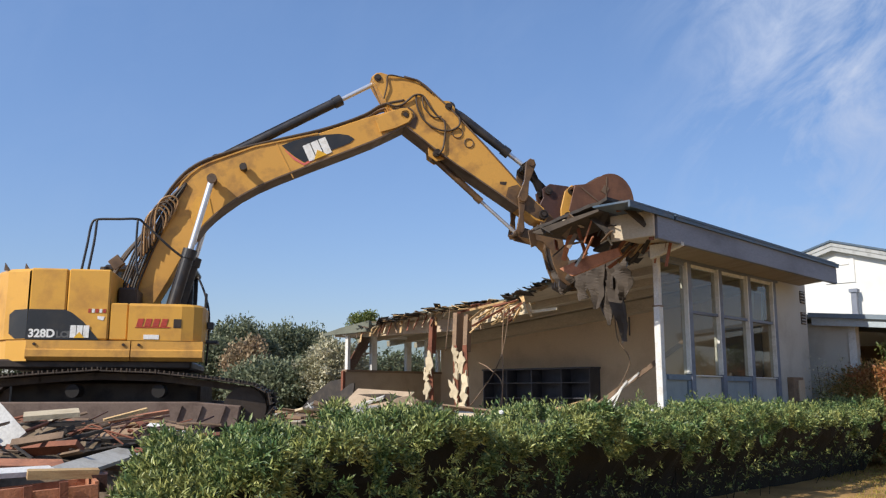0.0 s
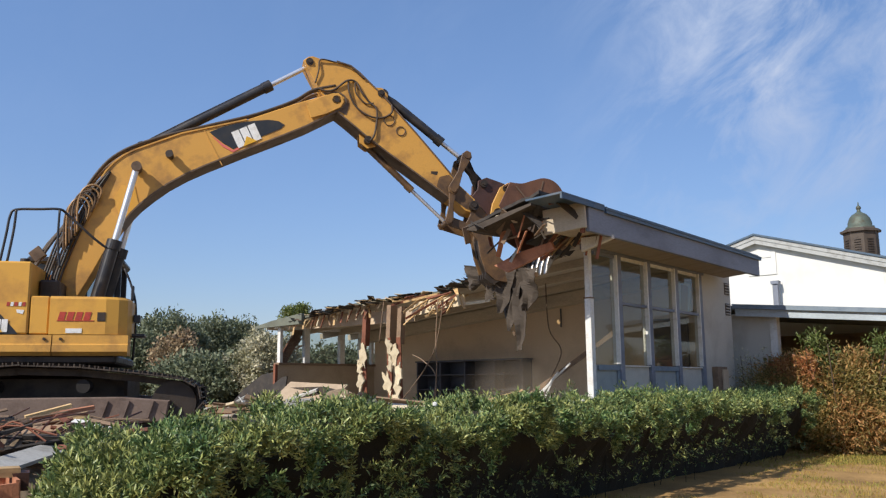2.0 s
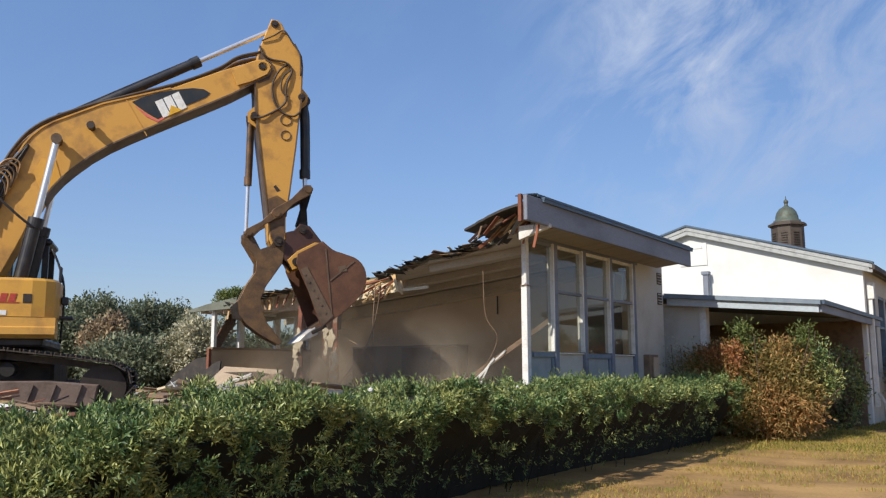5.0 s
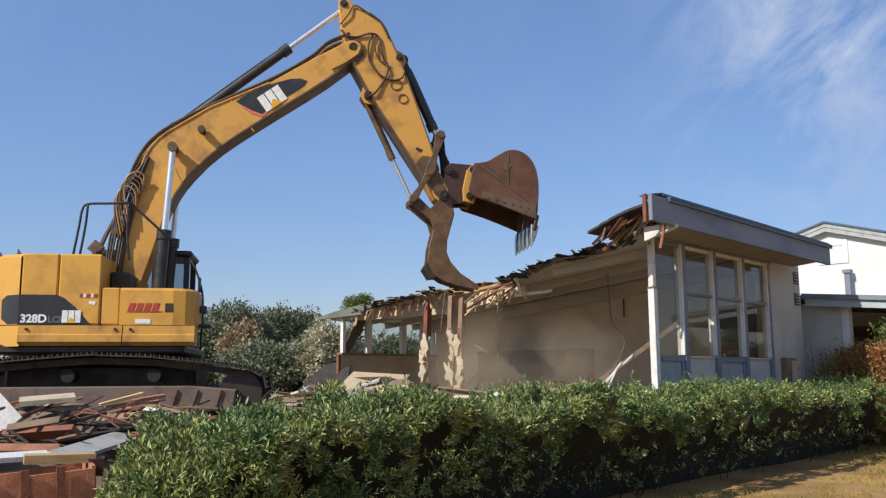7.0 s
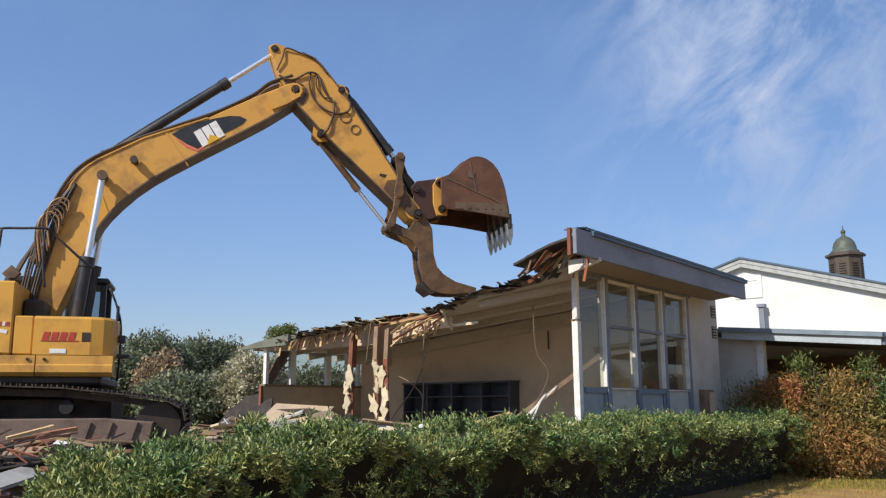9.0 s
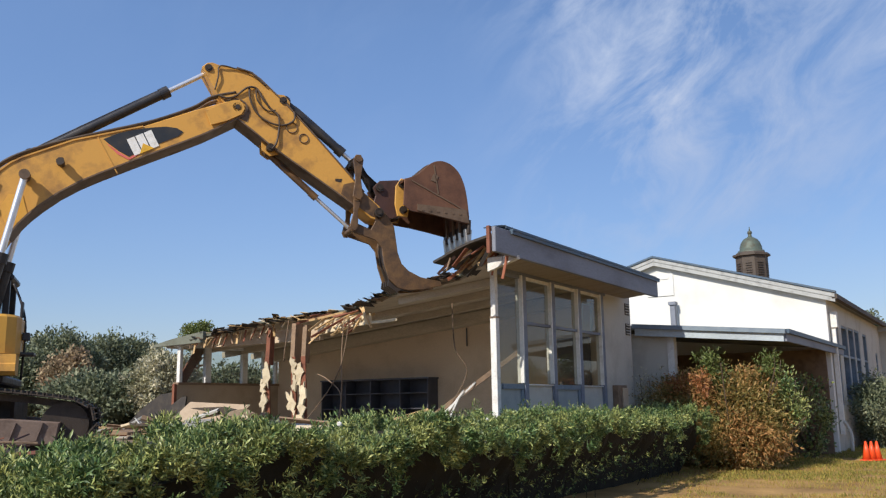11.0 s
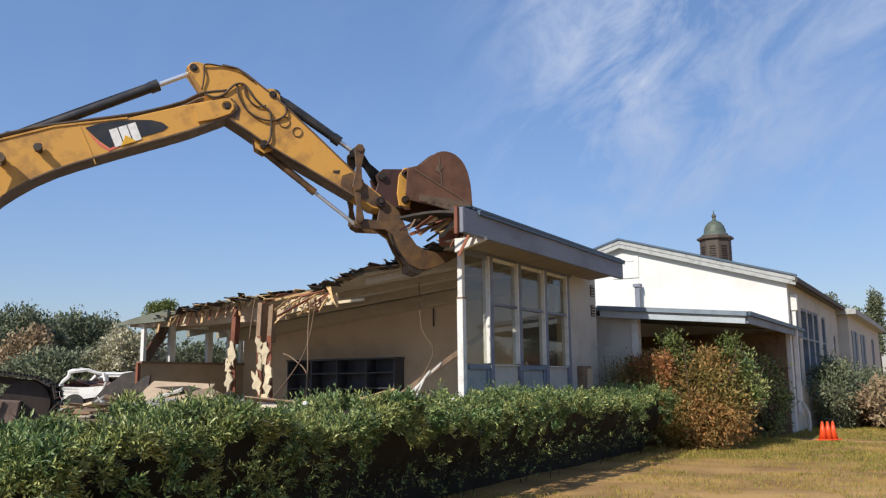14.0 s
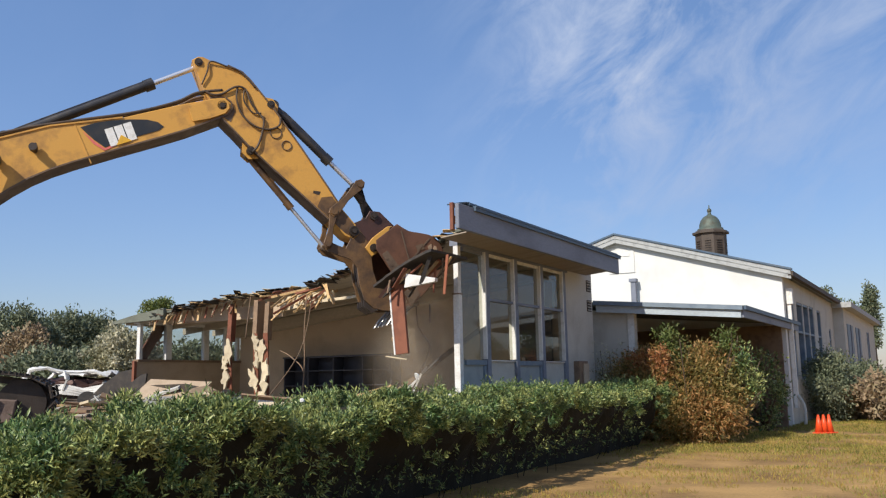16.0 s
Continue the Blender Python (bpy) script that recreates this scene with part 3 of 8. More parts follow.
def build_roof():
    # roof sheet with a torn edge towards the street
    xs = list(np.linspace(-18.0, -6.46, 120))
    for name, top, low, m, label, shift in (("roof", 0.0, -0.05, ROOFING, "weathered low-pitched roof torn off along one edge", 0.0), ("ceiling", -0.055, -0.1, SOFFIT, "pale painted roof boards with broken ends", 0.12)):
        bm = bmesh.new()
        grid = []
        for x in xs:
            y0 = torn_y(x) + shift + random.uniform(-0.05, 0.05)
            z = roof_z(x)
            grid.append([bm.verts.new((x, y, z + dz)) for y, dz in ((y0, top), (19.05, top), (19.05, low), (y0, low))])
        for a, b in zip(grid, grid[1:]):
            for k in range(4):
                bm.faces.new((a[k], a[(k + 1) % 4], b[(k + 1) % 4], b[k]))
        bm.faces.new(grid[0])
        bm.faces.new(grid[-1][::-1])
        bmesh.ops.recalc_face_normals(bm, faces=bm.faces)
        tagged(finish(name, bm, m), label, name, kind="structure")
    bm = bmesh.new()
    prism(bm, [(-18.1, 3.04), (-16.3, 3.08), (-16.3, 3.35), (-17.4, 3.22), (-18.1, 3.1)], 14.5, 14.6)
    tagged(finish("trim", bm, ROOFING), "grey felted verge of the low eave", "trim", kind="structure")
    # rafters below
    for k, y in enumerate((13.55, 14.65, 15.75, 16.85, 17.95)):
        for xa, xb in ((-18.1, -6.55),):
            x0 = xa
            while x0 < xb and torn_y(x0) > y - 0.25:
                x0 += 0.2
            if xb - x0 < 0.8:
                continue
            bm = bmesh.new()
            beam(bm, (x0, y, roof_z(x0) - 0.18), (xb, y, roof_z(xb) - 0.18), 0.09, 0.15)
            tagged(finish("rafter", bm, SOFFIT), "pale painted roof rafter", "rafter", group="roof rafters")
    # fascia of the high eave
    z = 4.23
    bm = boxed((-6.47, 11.5, z - 0.4), (-6.4, 19.05, z), 0.008)
    tagged(finish("fascia", bm, FASCIA), "blue-grey painted fascia board along the high eave", "fascia", kind="structure")
    bm = boxed((-6.6, 12.0, z + 0.004), (-6.35, 19.1, z + 0.03))
    boxed((-6.396, 12.0, z - 0.05), (-6.36, 19.1, z + 0.004), bm=bm)
    boxed((-6.72, 11.9, z + 0.034), (-6.42, 19.08, z + 0.075), bm=bm)
    for k in range(7):
        box(bm, (-6.6 - 0.02 * k, 11.85 + 0.16 * k, z + 0.07 + 0.015 * math.sin(k * 2.1)), (0.3, 0.22, 0.02), Euler((random.uniform(-0.25, 0.25), random.uniform(-0.2, 0.1), random.uniform(-0.4, 0.4))).to_matrix())
    tagged(finish("roof_edge", bm, ROOF_EDGE), "dark blue metal roof edge, bent at its broken end", "roof edge", kind="structure")
    bm = boxed((-6.53, 11.44, z - 0.42), (-6.474, 11.5, z + 0.01))
    boxed((-6.56, 11.5, z - 0.3), (-6.474, 12.6, z - 0.2), bm=bm)
    tagged(finish("fascia_end", bm, RED_WOOD), "raw red-brown timber end of the fascia", "timber")
    # soffit boards between fascia and glass
    bm = bmesh.new()
    prism(bm, [(-7.2, roof_z(-7.2) - 0.29), (-6.48, roof_z(-6.48) - 0.29), (-6.48, roof_z(-6.48) - 0.27), (-7.2, roof_z(-7.2) - 0.27)], 12.3, 19.0)
    tagged(finish("soffit", bm, EAVE_BOARD), "dull brown soffit boards below the eave", "soffit", kind="structure")
    # top plate above the glass
    tagged(finish("trim", boxed((GLASS_X - 0.1, 12.95, 3.82), (GLASS_X + 0.06, 17.98, 3.98)), FASCIA), "grey painted head beam over the windows", "trim", kind="structure")


def build_glazing():
    # near post and mullions
    post = thing("corner_post", "white painted post at the open end of the window band", "post")
    part("post_upper", boxed((GLASS_X - 0.035, 12.955, 2.98), (GLASS_X + 0.06, 13.06, 3.86), 0.006), WHITE, post)
    part("post_lower", boxed((GLASS_X - 0.045, 12.945, 0.5), (GLASS_X + 0.07, 13.07, 2.97), 0.006), WHITE, post)
    part("strap", boxed((GLASS_X - 0.055, 12.935, 2.96), (GLASS_X + 0.08, 13.08, 2.985)), OLD_WOOD, post)
    ys = [13.1, 14.02, 15.24, 16.5, 17.72]
    sill = 1.84
    for k in range(4):
        a, b = ys[k], ys[k + 1]
        w = thing("window_%d" % (k + 5), "tall dusty window with grey-blue frame and solid panel below", "window", kind="structure")
        part("mullion", boxed((GLASS_X - 0.06, b - 0.03, 0.6), (GLASS_X + 0.07, b + 0.11, 3.82), 0.006), FASCIA, w)
        # white strip over the mullion's street face paints the sun on it
        part("stop", boxed((GLASS_X - 0.06, b - 0.075, sill + 0.02), (GLASS_X + 0.072, b - 0.034, 3.82)), WHITE, w)
        blue = k % 2 == 0
        part("panel", boxed((GLASS_X - 0.03, a + 0.1 * (k > 0), 0.6), (GLASS_X + 0.01, b - 0.034, sill - 0.004)), BLUE_LIGHT if blue else STUCCO, w, "pale blue lower panel" if blue else "pale painted lower panel")
        part("window_sill", boxed((GLASS_X - 0.05, a + 0.112, sill - (0.09 if blue else 0.02)), (GLASS_X + 0.05, b - 0.034, sill)), BLUE_TRIM if blue else WHITE, w)
        if blue:
            part("panel_frame", boxed((GLASS_X + 0.012, b - 0.12, 0.6), (GLASS_X + 0.04, b - 0.036, sill - 0.1)), BLUE_TRIM, w)
        part("head", boxed((GLASS_X - 0.04, a + 0.112, 3.76), (GLASS_X + 0.03, b - 0.076, 3.818)), WHITE if k else FASCIA, w)
        if k:
            zt = 2.93
            part("transom", boxed((GLASS_X - 0.035, a + 0.112, zt), (GLASS_X + 0.045, b - 0.076, zt + 0.05)), FASCIA, w)
            part("pane", sheet((GLASS_X - 0.004, a + 0.112, sill), (GLASS_X + 0.004, b - 0.076, zt)), GLASS, w).visible_shadow = False
            part("pane", sheet((GLASS_X - 0.004, a + 0.112, zt + 0.05), (GLASS_X + 0.004, b - 0.076, 3.76)), GLASS, w).visible_shadow = False
        else:
            part("pane", sheet((GLASS_X - 0.004, a + 0.01, sill), (GLASS_X + 0.004, b - 0.076, 3.76)), GLASS, w).visible_shadow = False
    # slipped casement in the last bay
    c = thing("slipped_casement", "white casement hanging crooked behind the glass", "casement")
    for p, q in (((17.0, 3.0), (17.1, 3.62)), ((17.52, 2.98), (17.6, 3.6)), ((17.0, 3.0), (17.52, 2.98)), ((17.1, 3.62), (17.6, 3.6))):
        bm = bmesh.new()
        beam(bm, (GLASS_X - 0.12, p[0], p[1]), (GLASS_X - 0.12, q[0], q[1]), 0.04, 0.05)
        part("rail", bm, WHITE, c)
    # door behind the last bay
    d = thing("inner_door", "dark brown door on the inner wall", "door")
    part("leaf", boxed((-8.55, BACK_Y - 0.06, FLOOR), (-7.75, BACK_Y - 0.004, 2.95)), ROOM_SHADE, d)
    part("handle", boxed((-8.48, BACK_Y - 0.12, 1.85), (-8.42, BACK_Y - 0.06, 1.97)), BARE_STEEL, d)
    # meter box
    b = thing("meter_box", "rusty open meter box fixed to the pale wall", "box")
    part("case", boxed((GLASS_X + 0.03, 18.22, 1.35), (GLASS_X + 0.17, 18.75, 1.86), 0.01), OLD_WOOD, b)
    part("lid", boxed((GLASS_X + 0.175, 18.42, 1.37), (GLASS_X + 0.2, 18.72, 1.8)), CREAM, b, "pale inner lid")


def build_interior():
    sh = thing("wall_shelving", "dark grey-blue shelving unit against the cream wall", "shelving")
    x0, x1, z1, d = -15.3, -11.88, 2.13, 0.45
    part("back", boxed((x0, BACK_Y - 0.03, FLOOR), (x1, BACK_Y - 0.004, z1)), CABINET, sh)
    part("top", boxed((x0 - 0.03, BACK_Y - d - 0.02, z1), (x1 + 0.03, BACK_Y - 0.004, z1 + 0.04)), CABINET, sh)
    for x in (x0, -14.5, -13.68, -12.75, x1 - 0.03):
        part("upright", boxed((x, BACK_Y - d, FLOOR), (x + 0.03, BACK_Y - 0.03, z1)), CABINET, sh)
    for a, b in ((x0 + 0.03, -14.5), (-14.47, -13.68), (-13.65, -12.75), (-12.72, x1 - 0.03)):
        for z in (1.02, 1.4, 1.78):
            part("shelf", boxed((a, BACK_Y - d + 0.02, z), (b, BACK_Y - 0.03, z + 0.025)), CABINET, sh)
    # broken stud walls at the torn edge
    for x, top, w in ((-14.15, 3.3, 0.1), (-13.34, 3.35, 0.16), (-13.05, 3.3, 0.1)):
        t = thing("broken_stud", "splintered red-brown wall stud with scraps of plaster", "stud", group="broken studs")
        bm = bmesh.new()
        beam(bm, (x + 0.05, 14.55, 0.8), (x, 14.52, 2.6), w, 0.1)
        part("timber", bm, RED_WOOD, t)
        bm = bmesh.new()
        beam(bm, (x - 0.02, 14.6, 2.45), (x + 0.03, 14.6, top), w * 1.5, 0.12)
        part("upper_timber", bm, OLD_WOOD if x > -14 else RED_WOOD, t)
        for k in range(4):
            bm = bmesh.new()
            zc = 1.1 + 0.4 * k + random.uniform(-0.15, 0.15)
            pts = [(random.uniform(0.03, 0.15) * math.cos(a), random.uniform(0.12, 0.34) * math.sin(a)) for a in np.linspace(0, 5.95, 17)]
            prism(bm, pts, -0.02, 0.02)
            o = part("plaster_scrap", bm, PLASTER, t)
            o.matrix_basis = pose(x + random.uniform(-0.04, 0.1), 14.44, zc, random.uniform(-8, 8), random.uniform(-10, 10), random.uniform(-25, 25))
    # plastered head above the broken studs
    bm = boxed((-16.6, 14.9, 2.98), (-12.9, 15.02, 3.28))
    tagged(finish("header", bm, CREAM), "broken cream plastered header", "header", kind="structure")
    # sun-lit broken ceiling laths
    rng = random.Random(4)
    laths = thing("broken_laths", "bundle of snapped pale laths hanging from the torn roof", "laths")
    for k in range(26):
        x = -12.95 + rng.uniform(0, 1.5)
        z = roof_z(x) - rng.uniform(0.05, 0.3)
        bm = bmesh.new()
        beam(bm, (x, 14.75 + rng.uniform(0, 0.4), z), (x + rng.uniform(-0.75, 0.5), 14.35 + rng.uniform(0, 0.5), z - rng.uniform(0.05, 0.5)), 0.05, 0.02, rng.uniform(0, 90))
        part("lath", bm, SPLINTER if k % 3 else RED_WOOD, laths)
    bm = bmesh.new()
    prism(bm, [(-12.95, 3.08), (-11.4, 3.3), (-11.45, 3.48), (-12.3, 3.44), (-12.9, 3.4)], 14.86, 14.9)
    part("board", bm, PLASTER, laths)
    bm = bmesh.new()
    beam(bm, (-12.4, 14.8, 3.22), (-10.6, 14.7, 3.28), 0.04, 0.06)
    part("long_lath", bm, PLASTER, laths)
    # torn edge all along the roof: strips of tar paper and splinters
    scraps = thing("torn_roof_scraps", "ragged tar paper and splintered boards along the torn roof edge", "roof scraps")
    for k in range(150):
        x = -16.7 + 9.4 * rng.random()
        y, z = torn_y(x), roof_z(x)
        L = rng.uniform(0.08, 0.36)
        m = Euler((rng.uniform(-0.45, 0.1), rng.uniform(-0.18, 0.18), rng.uniform(-1.5, 1.5))).to_matrix()
        bm = bmesh.new()
        kind = rng.random()
        box(bm, (x, y - 0.02, z + rng.uniform(-0.08, 0.02)), (rng.uniform(0.05, 0.45), L, rng.uniform(0.005, 0.014)), m)
        part("scrap", bm, TAR if kind < 0.7 else (OLD_WOOD if kind < 0.86 else (SPLINTER if kind < 0.94 else PLASTER)), scraps)
    for k in range(34):
        x = -16.9 + rng.uniform(0, 3.3)
        z = roof_z(x) - 0.08
        bm = bmesh.new()
        beam(bm, (x, 14.62, z), (x + rng.uniform(-0.12, 0.12), 14.5 + rng.uniform(-0.06, 0.1), z - rng.uniform(0.06, 0.36)), rng.uniform(0.012, 0.06), 0.012, rng.uniform(0, 60))
        part("hanging_splinter", bm, [SPLINTER, RED_WOOD, PLASTER, OLD_WOOD][k % 4], scraps)
    # hanging wires
    for pts in ([(-11.95, 14.6, 3.4), (-11.98, 14.55, 2.6), (-11.93, 14.5, 1.9), (-12.0, 14.5, 0.9)],
                [(-11.8, 14.6, 3.4), (-11.95, 14.55, 2.5), (-12.2, 14.45, 1.9), (-12.9, 14.4, 1.15)],
                [(-12.7, 14.6, 2.2), (-12.3, 14.5, 2.05), (-11.95, 14.5, 1.7), (-12.1, 14.5, 0.95)],
                [(-9.1, 14.5, 3.5), (-9.05, 14.5, 2.6), (-8.85, 14.6, 2.1), (-9.3, 14.5, 1.3)],
                [(-13.6, 14.62, 3.46), (-13.55, 14.45, 2.75), (-13.62, 14.5, 2.5)]):
        bm = bmesh.new()
        tube(bm, pts, 0.013, 6)
        tagged(finish("hanging_wire", bm, OLD_WOOD, smooth=True), "loose wire hanging from the torn roof", "wire", group="hanging wires")
    for x, z0, z1, y in ((-11.0, 2.9, 3.35, BACK_Y - 0.03), (-9.6, 2.65, 3.3, BACK_Y - 0.03)):
        bm = boxed((x, y - 0.02, z0), (x + 0.03, y, z1))
        tagged(finish("wall_conduit", bm, CABINET), "short dark conduit on the cream wall", "conduit", group="wall conduits")
    # fallen pole and white boards leaning by the post
    bm = bmesh.new()
    beam(bm, (-10.1, 14.45, 0.95), (-8.0, 15.2, 2.5), 0.07, 0.09)
    tagged(finish("fallen_rafter", bm, OLD_WOOD), "dark fallen rafter leaning inside the room", "rafter")
    for a, b in (((-9.75, 14.3, 0.9), (-8.55, 14.4, 1.9)), ((-9.5, 14.2, 0.88), (-8.75, 14.3, 1.75)), ((-9.2, 14.15, 0.85), (-8.8, 14.2, 1.62))):
        bm = bmesh.new()
        beam(bm, a, b, 0.12, 0.03, 20)
        tagged(finish("fallen_board", bm, WHITE), "white painted board leaning in the rubble", "board", group="fallen boards")


# ---------------------------------------------------------------- white hall with its canopy
def build_hall():
    X, Y0, EAVE = -4.0, 26.4, 4.33
    XR, ZR, XL = -8.9, 5.85, -13.8
    bm = bmesh.new()
    prism(bm, [(XL, -0.2), (X, -0.2), (X, EAVE), (XR, ZR - 0.06), (XL, EAVE)], Y0, Y0 + 0.25)
    tagged(finish("wall_gable", bm, WHITE_WALL), "bright white painted gable wall in the sun", "wall", kind="structure")
    # side wall with tall windows
    wins = [(27.25, 28.2, 1.3, 3.95), (28.8, 30.05, 1.3, 3.72), (30.2, 31.45, 1.3, 3.74), (31.6, 32.7, 1.3, 3.76), (33.6, 34.6, 1.6, 3.74), (36.9, 37.5, 1.6, 3.2)]
    edges = [Y0 + 0.25] + [v for w in wins for v in w[:2]] + [39.0]
    bm = bmesh.new()
    for a, b in zip(edges[::2], edges[1::2]):
        boxed((X - 0.25, a, -0.2), (X, b, EAVE - 0.02), bm=bm)
    for a, b, z0, z1 in wins:
        boxed((X - 0.25, a, -0.2), (X, b, z0), bm=bm)
        boxed((X - 0.25, a, z1), (X, b, EAVE - 0.02), bm=bm)
    tagged(finish("wall_side", bm, STUCCO), "pale painted side wall with tall windows", "wall", kind="structure")
    for k, (a, b, z0, z1) in enumerate(wins):
        w = thing("window_%d" % (k + 10), "tall blue-framed window in the hall's side wall", "window", kind="structure")
        part("pane", sheet((X - 0.16, a + 0.07, z0 + 0.07), (X - 0.15, b - 0.07, z1 - 0.07)), GLASS_DARK, w)
        part("blind", boxed((X - 0.24, a + 0.02, z0), (X - 0.2, b - 0.02, z1)), BLUE_TRIM, w)
        for lo, hi in (((a, z0), (a + 0.07, z1)), ((b - 0.07, z0), (b, z1)), ((a + 0.07, z0), (b - 0.07, z0 + 0.07)), ((a + 0.07, z1 - 0.07), (b - 0.07, z1)), ((a + 0.07, 2.75), (b - 0.07, 2.82))):
            part("window_frame", boxed((X - 0.19, lo[0], lo[1]), (X - 0.02, hi[0], hi[1])), BLUE_TRIM, w)
    # wing further along
    XW = -3.6
    bm = boxed((-9, 38.6, -0.2), (XW, 54.8, 4.1))
    tagged(finish("wall_wing", bm, STUCCO), "pale painted projecting wing of the hall", "wall", kind="structure")
    bm = boxed((-9.2, 38.3, 4.1), (XW + 0.35, 55.0, 4.32))
    tagged(finish("roof_wing", bm, SHINGLE), "flat pale roof edge of the wing", "roof", kind="structure")
    for k, (a, b) in enumerate(((39.6, 42.0), (43.4, 45.6), (49.5, 50.3))):
        w = thing("window_%d" % (k + 20), "tall blue window of the far wing", "window", kind="structure")
        part("pane", boxed((XW, a, 1.0), (XW + 0.03, b, 3.5)), BLUE_TRIM, w)
        part("mullion", boxed((XW + 0.032, (a + b) / 2 - 0.06, 1.0), (XW + 0.07, (a + b) / 2 + 0.06, 3.5)), FASCIA, w)
    # gable roof
    for sgn, xe in ((1, X + 0.28), (-1, XL - 0.28)):
        bm = bmesh.new()
        ze = EAVE - 0.02
        prism(bm, [(XR, ZR), (xe, ze), (xe, ze + 0.12), (XR, ZR + 0.12)], Y0 - 0.22, 39.0)
        tagged(finish("roof_hall", bm, SHINGLE), "grey low-pitched gable roof of the white hall", "roof", kind="structure")
        bm = bmesh.new()
        prism(bm, [(XR, ZR - 0.13), (xe, ze - 0.13), (xe, ze - 0.004), (XR, ZR - 0.004)], Y0 - 0.2, Y0 - 0.14)
        tagged(finish("trim", bm, SHINGLE), "pale grey verge board of the gable", "trim", kind="structure")
        bm = bmesh.new()
        prism(bm, [(XR, ZR + 0.122), (xe + 0.03, ze + 0.122), (xe + 0.03, ze + 0.18), (XR, ZR + 0.18)], Y0 - 0.26, Y0 - 0.02)
        tagged(finish("trim", bm, ROOF_EDGE), "dark metal capping of the gable", "trim", kind="structure")
    bm = boxed((X + 0.2, Y0 - 0.2, EAVE - 0.06), (X + 0.34, 39.0, EAVE + 0.08))
    tagged(finish("gutter", bm, CUPOLA_BROWN), "dark gutter along the hall's eave", "gutter", kind="structure")
    pipe = thing("downpipe", "pale downpipe at the corner of the hall", "pipe")
    part("pipe", boxed((X + 0.02, 26.75, 0.5), (X + 0.14, 26.9, 3.5)), WHITE, pipe)
    part("hopper", boxed((X + 0.01, 26.7, 3.5), (X + 0.2, 26.95, 3.95)), WHITE, pipe)
    bm = bmesh.new()
    tube(bm, [(X + 0.08, 26.82, 0.9), (X + 0.2, 26.75, 0.75), (X + 0.3, 26.7, 0.5), (X + 0.3, 26.65, 0.05)], 0.05)
    part("shoe", bm, STUCCO, pipe, smooth=True)
    # hatch and stub on the gable
    h = thing("gable_hatch", "white hatch with a vent in the gable", "hatch")
    part("panel", boxed((-9.2, Y0 - 0.03, 4.75), (-8.35, Y0 - 0.004, 5.45)), WHITE_WALL, h)
    part("vent", boxed((-9.1, Y0 - 0.05, 5.28), (-8.5, Y0 - 0.032, 5.36)), WHITE, h)
    s = thing("flue_stub", "small blue-grey square flue on the canopy roof", "flue")
    part("pipe", boxed((-8.42, 26.1, 3.3), (-8.27, 26.25, 4.42)), FASCIA, s)
    part("cap", boxed((-8.46, 26.06, 4.42), (-8.23, 26.29, 4.52)), FASCIA, s)
    # canopy: low shed roof between wing and hall
    def cz(x):
        return 3.3 + (x + 7.3) * (-0.092)
    bm = bmesh.new()
    prism(bm, [(-12.9, cz(-12.9) - 0.1), (-3.98, cz(-3.98) - 0.1), (-3.98, cz(-3.98)), (-12.9, cz(-12.9))], 20.08, 28.2)
    tagged(finish("canopy_roof", bm, ROOFING), "low sloping canopy roof between the buildings", "roof", kind="structure")
    bm = bmesh.new()
    prism(bm, [(-7.35, cz(-7.35) - 0.24), (-3.95, cz(-3.95) - 0.24), (-3.95, cz(-3.95) - 0.07), (-7.35, cz(-7.35) - 0.07)], 20.0, 20.06)
    tagged(finish("canopy_fascia", bm, CANOPY_BLUE), "pale blue canopy fascia board in the sun", "fascia", kind="structure")
    bm = bmesh.new()
    prism(bm, [(-7.4, cz(-7.4) - 0.068), (-3.9, cz(-3.9) - 0.068), (-3.9, cz(-3.9) + 0.035), (-7.4, cz(-7.4) + 0.035)], 19.93, 20.075)
    tagged(finish("canopy_gutter", bm, BLUE_TRIM), "blue metal canopy edge", "gutter", kind="structure")
    # side board and edge take darker colours than the front, for its shade
    bm = boxed((-3.96, 20.075, 2.76), (-3.9, 28.2, 2.93))
    tagged(finish("canopy_fascia", bm, FASCIA), "canopy fascia board, shaded side coloured darker", "fascia", kind="structure")
    bm = boxed((-3.97, 20.08, 2.934), (-3.84, 28.25, 3.03))
    tagged(finish("canopy_gutter", bm, ROOF_EDGE), "blue metal canopy edge, shaded side coloured darker", "gutter", kind="structure")
    # annex wall under the canopy, with its opening
    bm = boxed((-9.2, 20.25, 0.1), (-6.62, 20.4, 3.12))
    tagged(finish("wall_annex", bm, STUCCO), "pale wall under the canopy", "wall", kind="structure")
    # brown here stands in for the deep shade under the canopy
    tagged(finish("wall_recess", boxed((-9.0, 25.9, -0.2), (-4.05, 26.0, 2.85)), OLD_WOOD), "wall deep under the canopy, coloured brown for its shade", "wall", kind="structure")
    tagged(finish("trim", boxed((-6.64, 20.2, 0.1), (-6.48, 20.42, 3.05)), WHITE), "pale corner post of the canopy", "trim", kind="structure")
    # passage side wall, coloured dark for the shade in there
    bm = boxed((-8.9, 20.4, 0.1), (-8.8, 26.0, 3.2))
    tagged(finish("wall_passage", bm, ROOM_SHADE), "inner wall of the covered passage, its shade painted in", "wall", kind="structure")
    d = thing("passage_door", "dark doorway under the canopy", "door")
    part("leaf", boxed((-6.4, 25.8, 0.0), (-5.4, 25.89, 2.1)), CABINET, d)
    part("frame", boxed((-6.48, 25.78, 0.0), (-6.4, 25.89, 2.18)), WHITE, d)
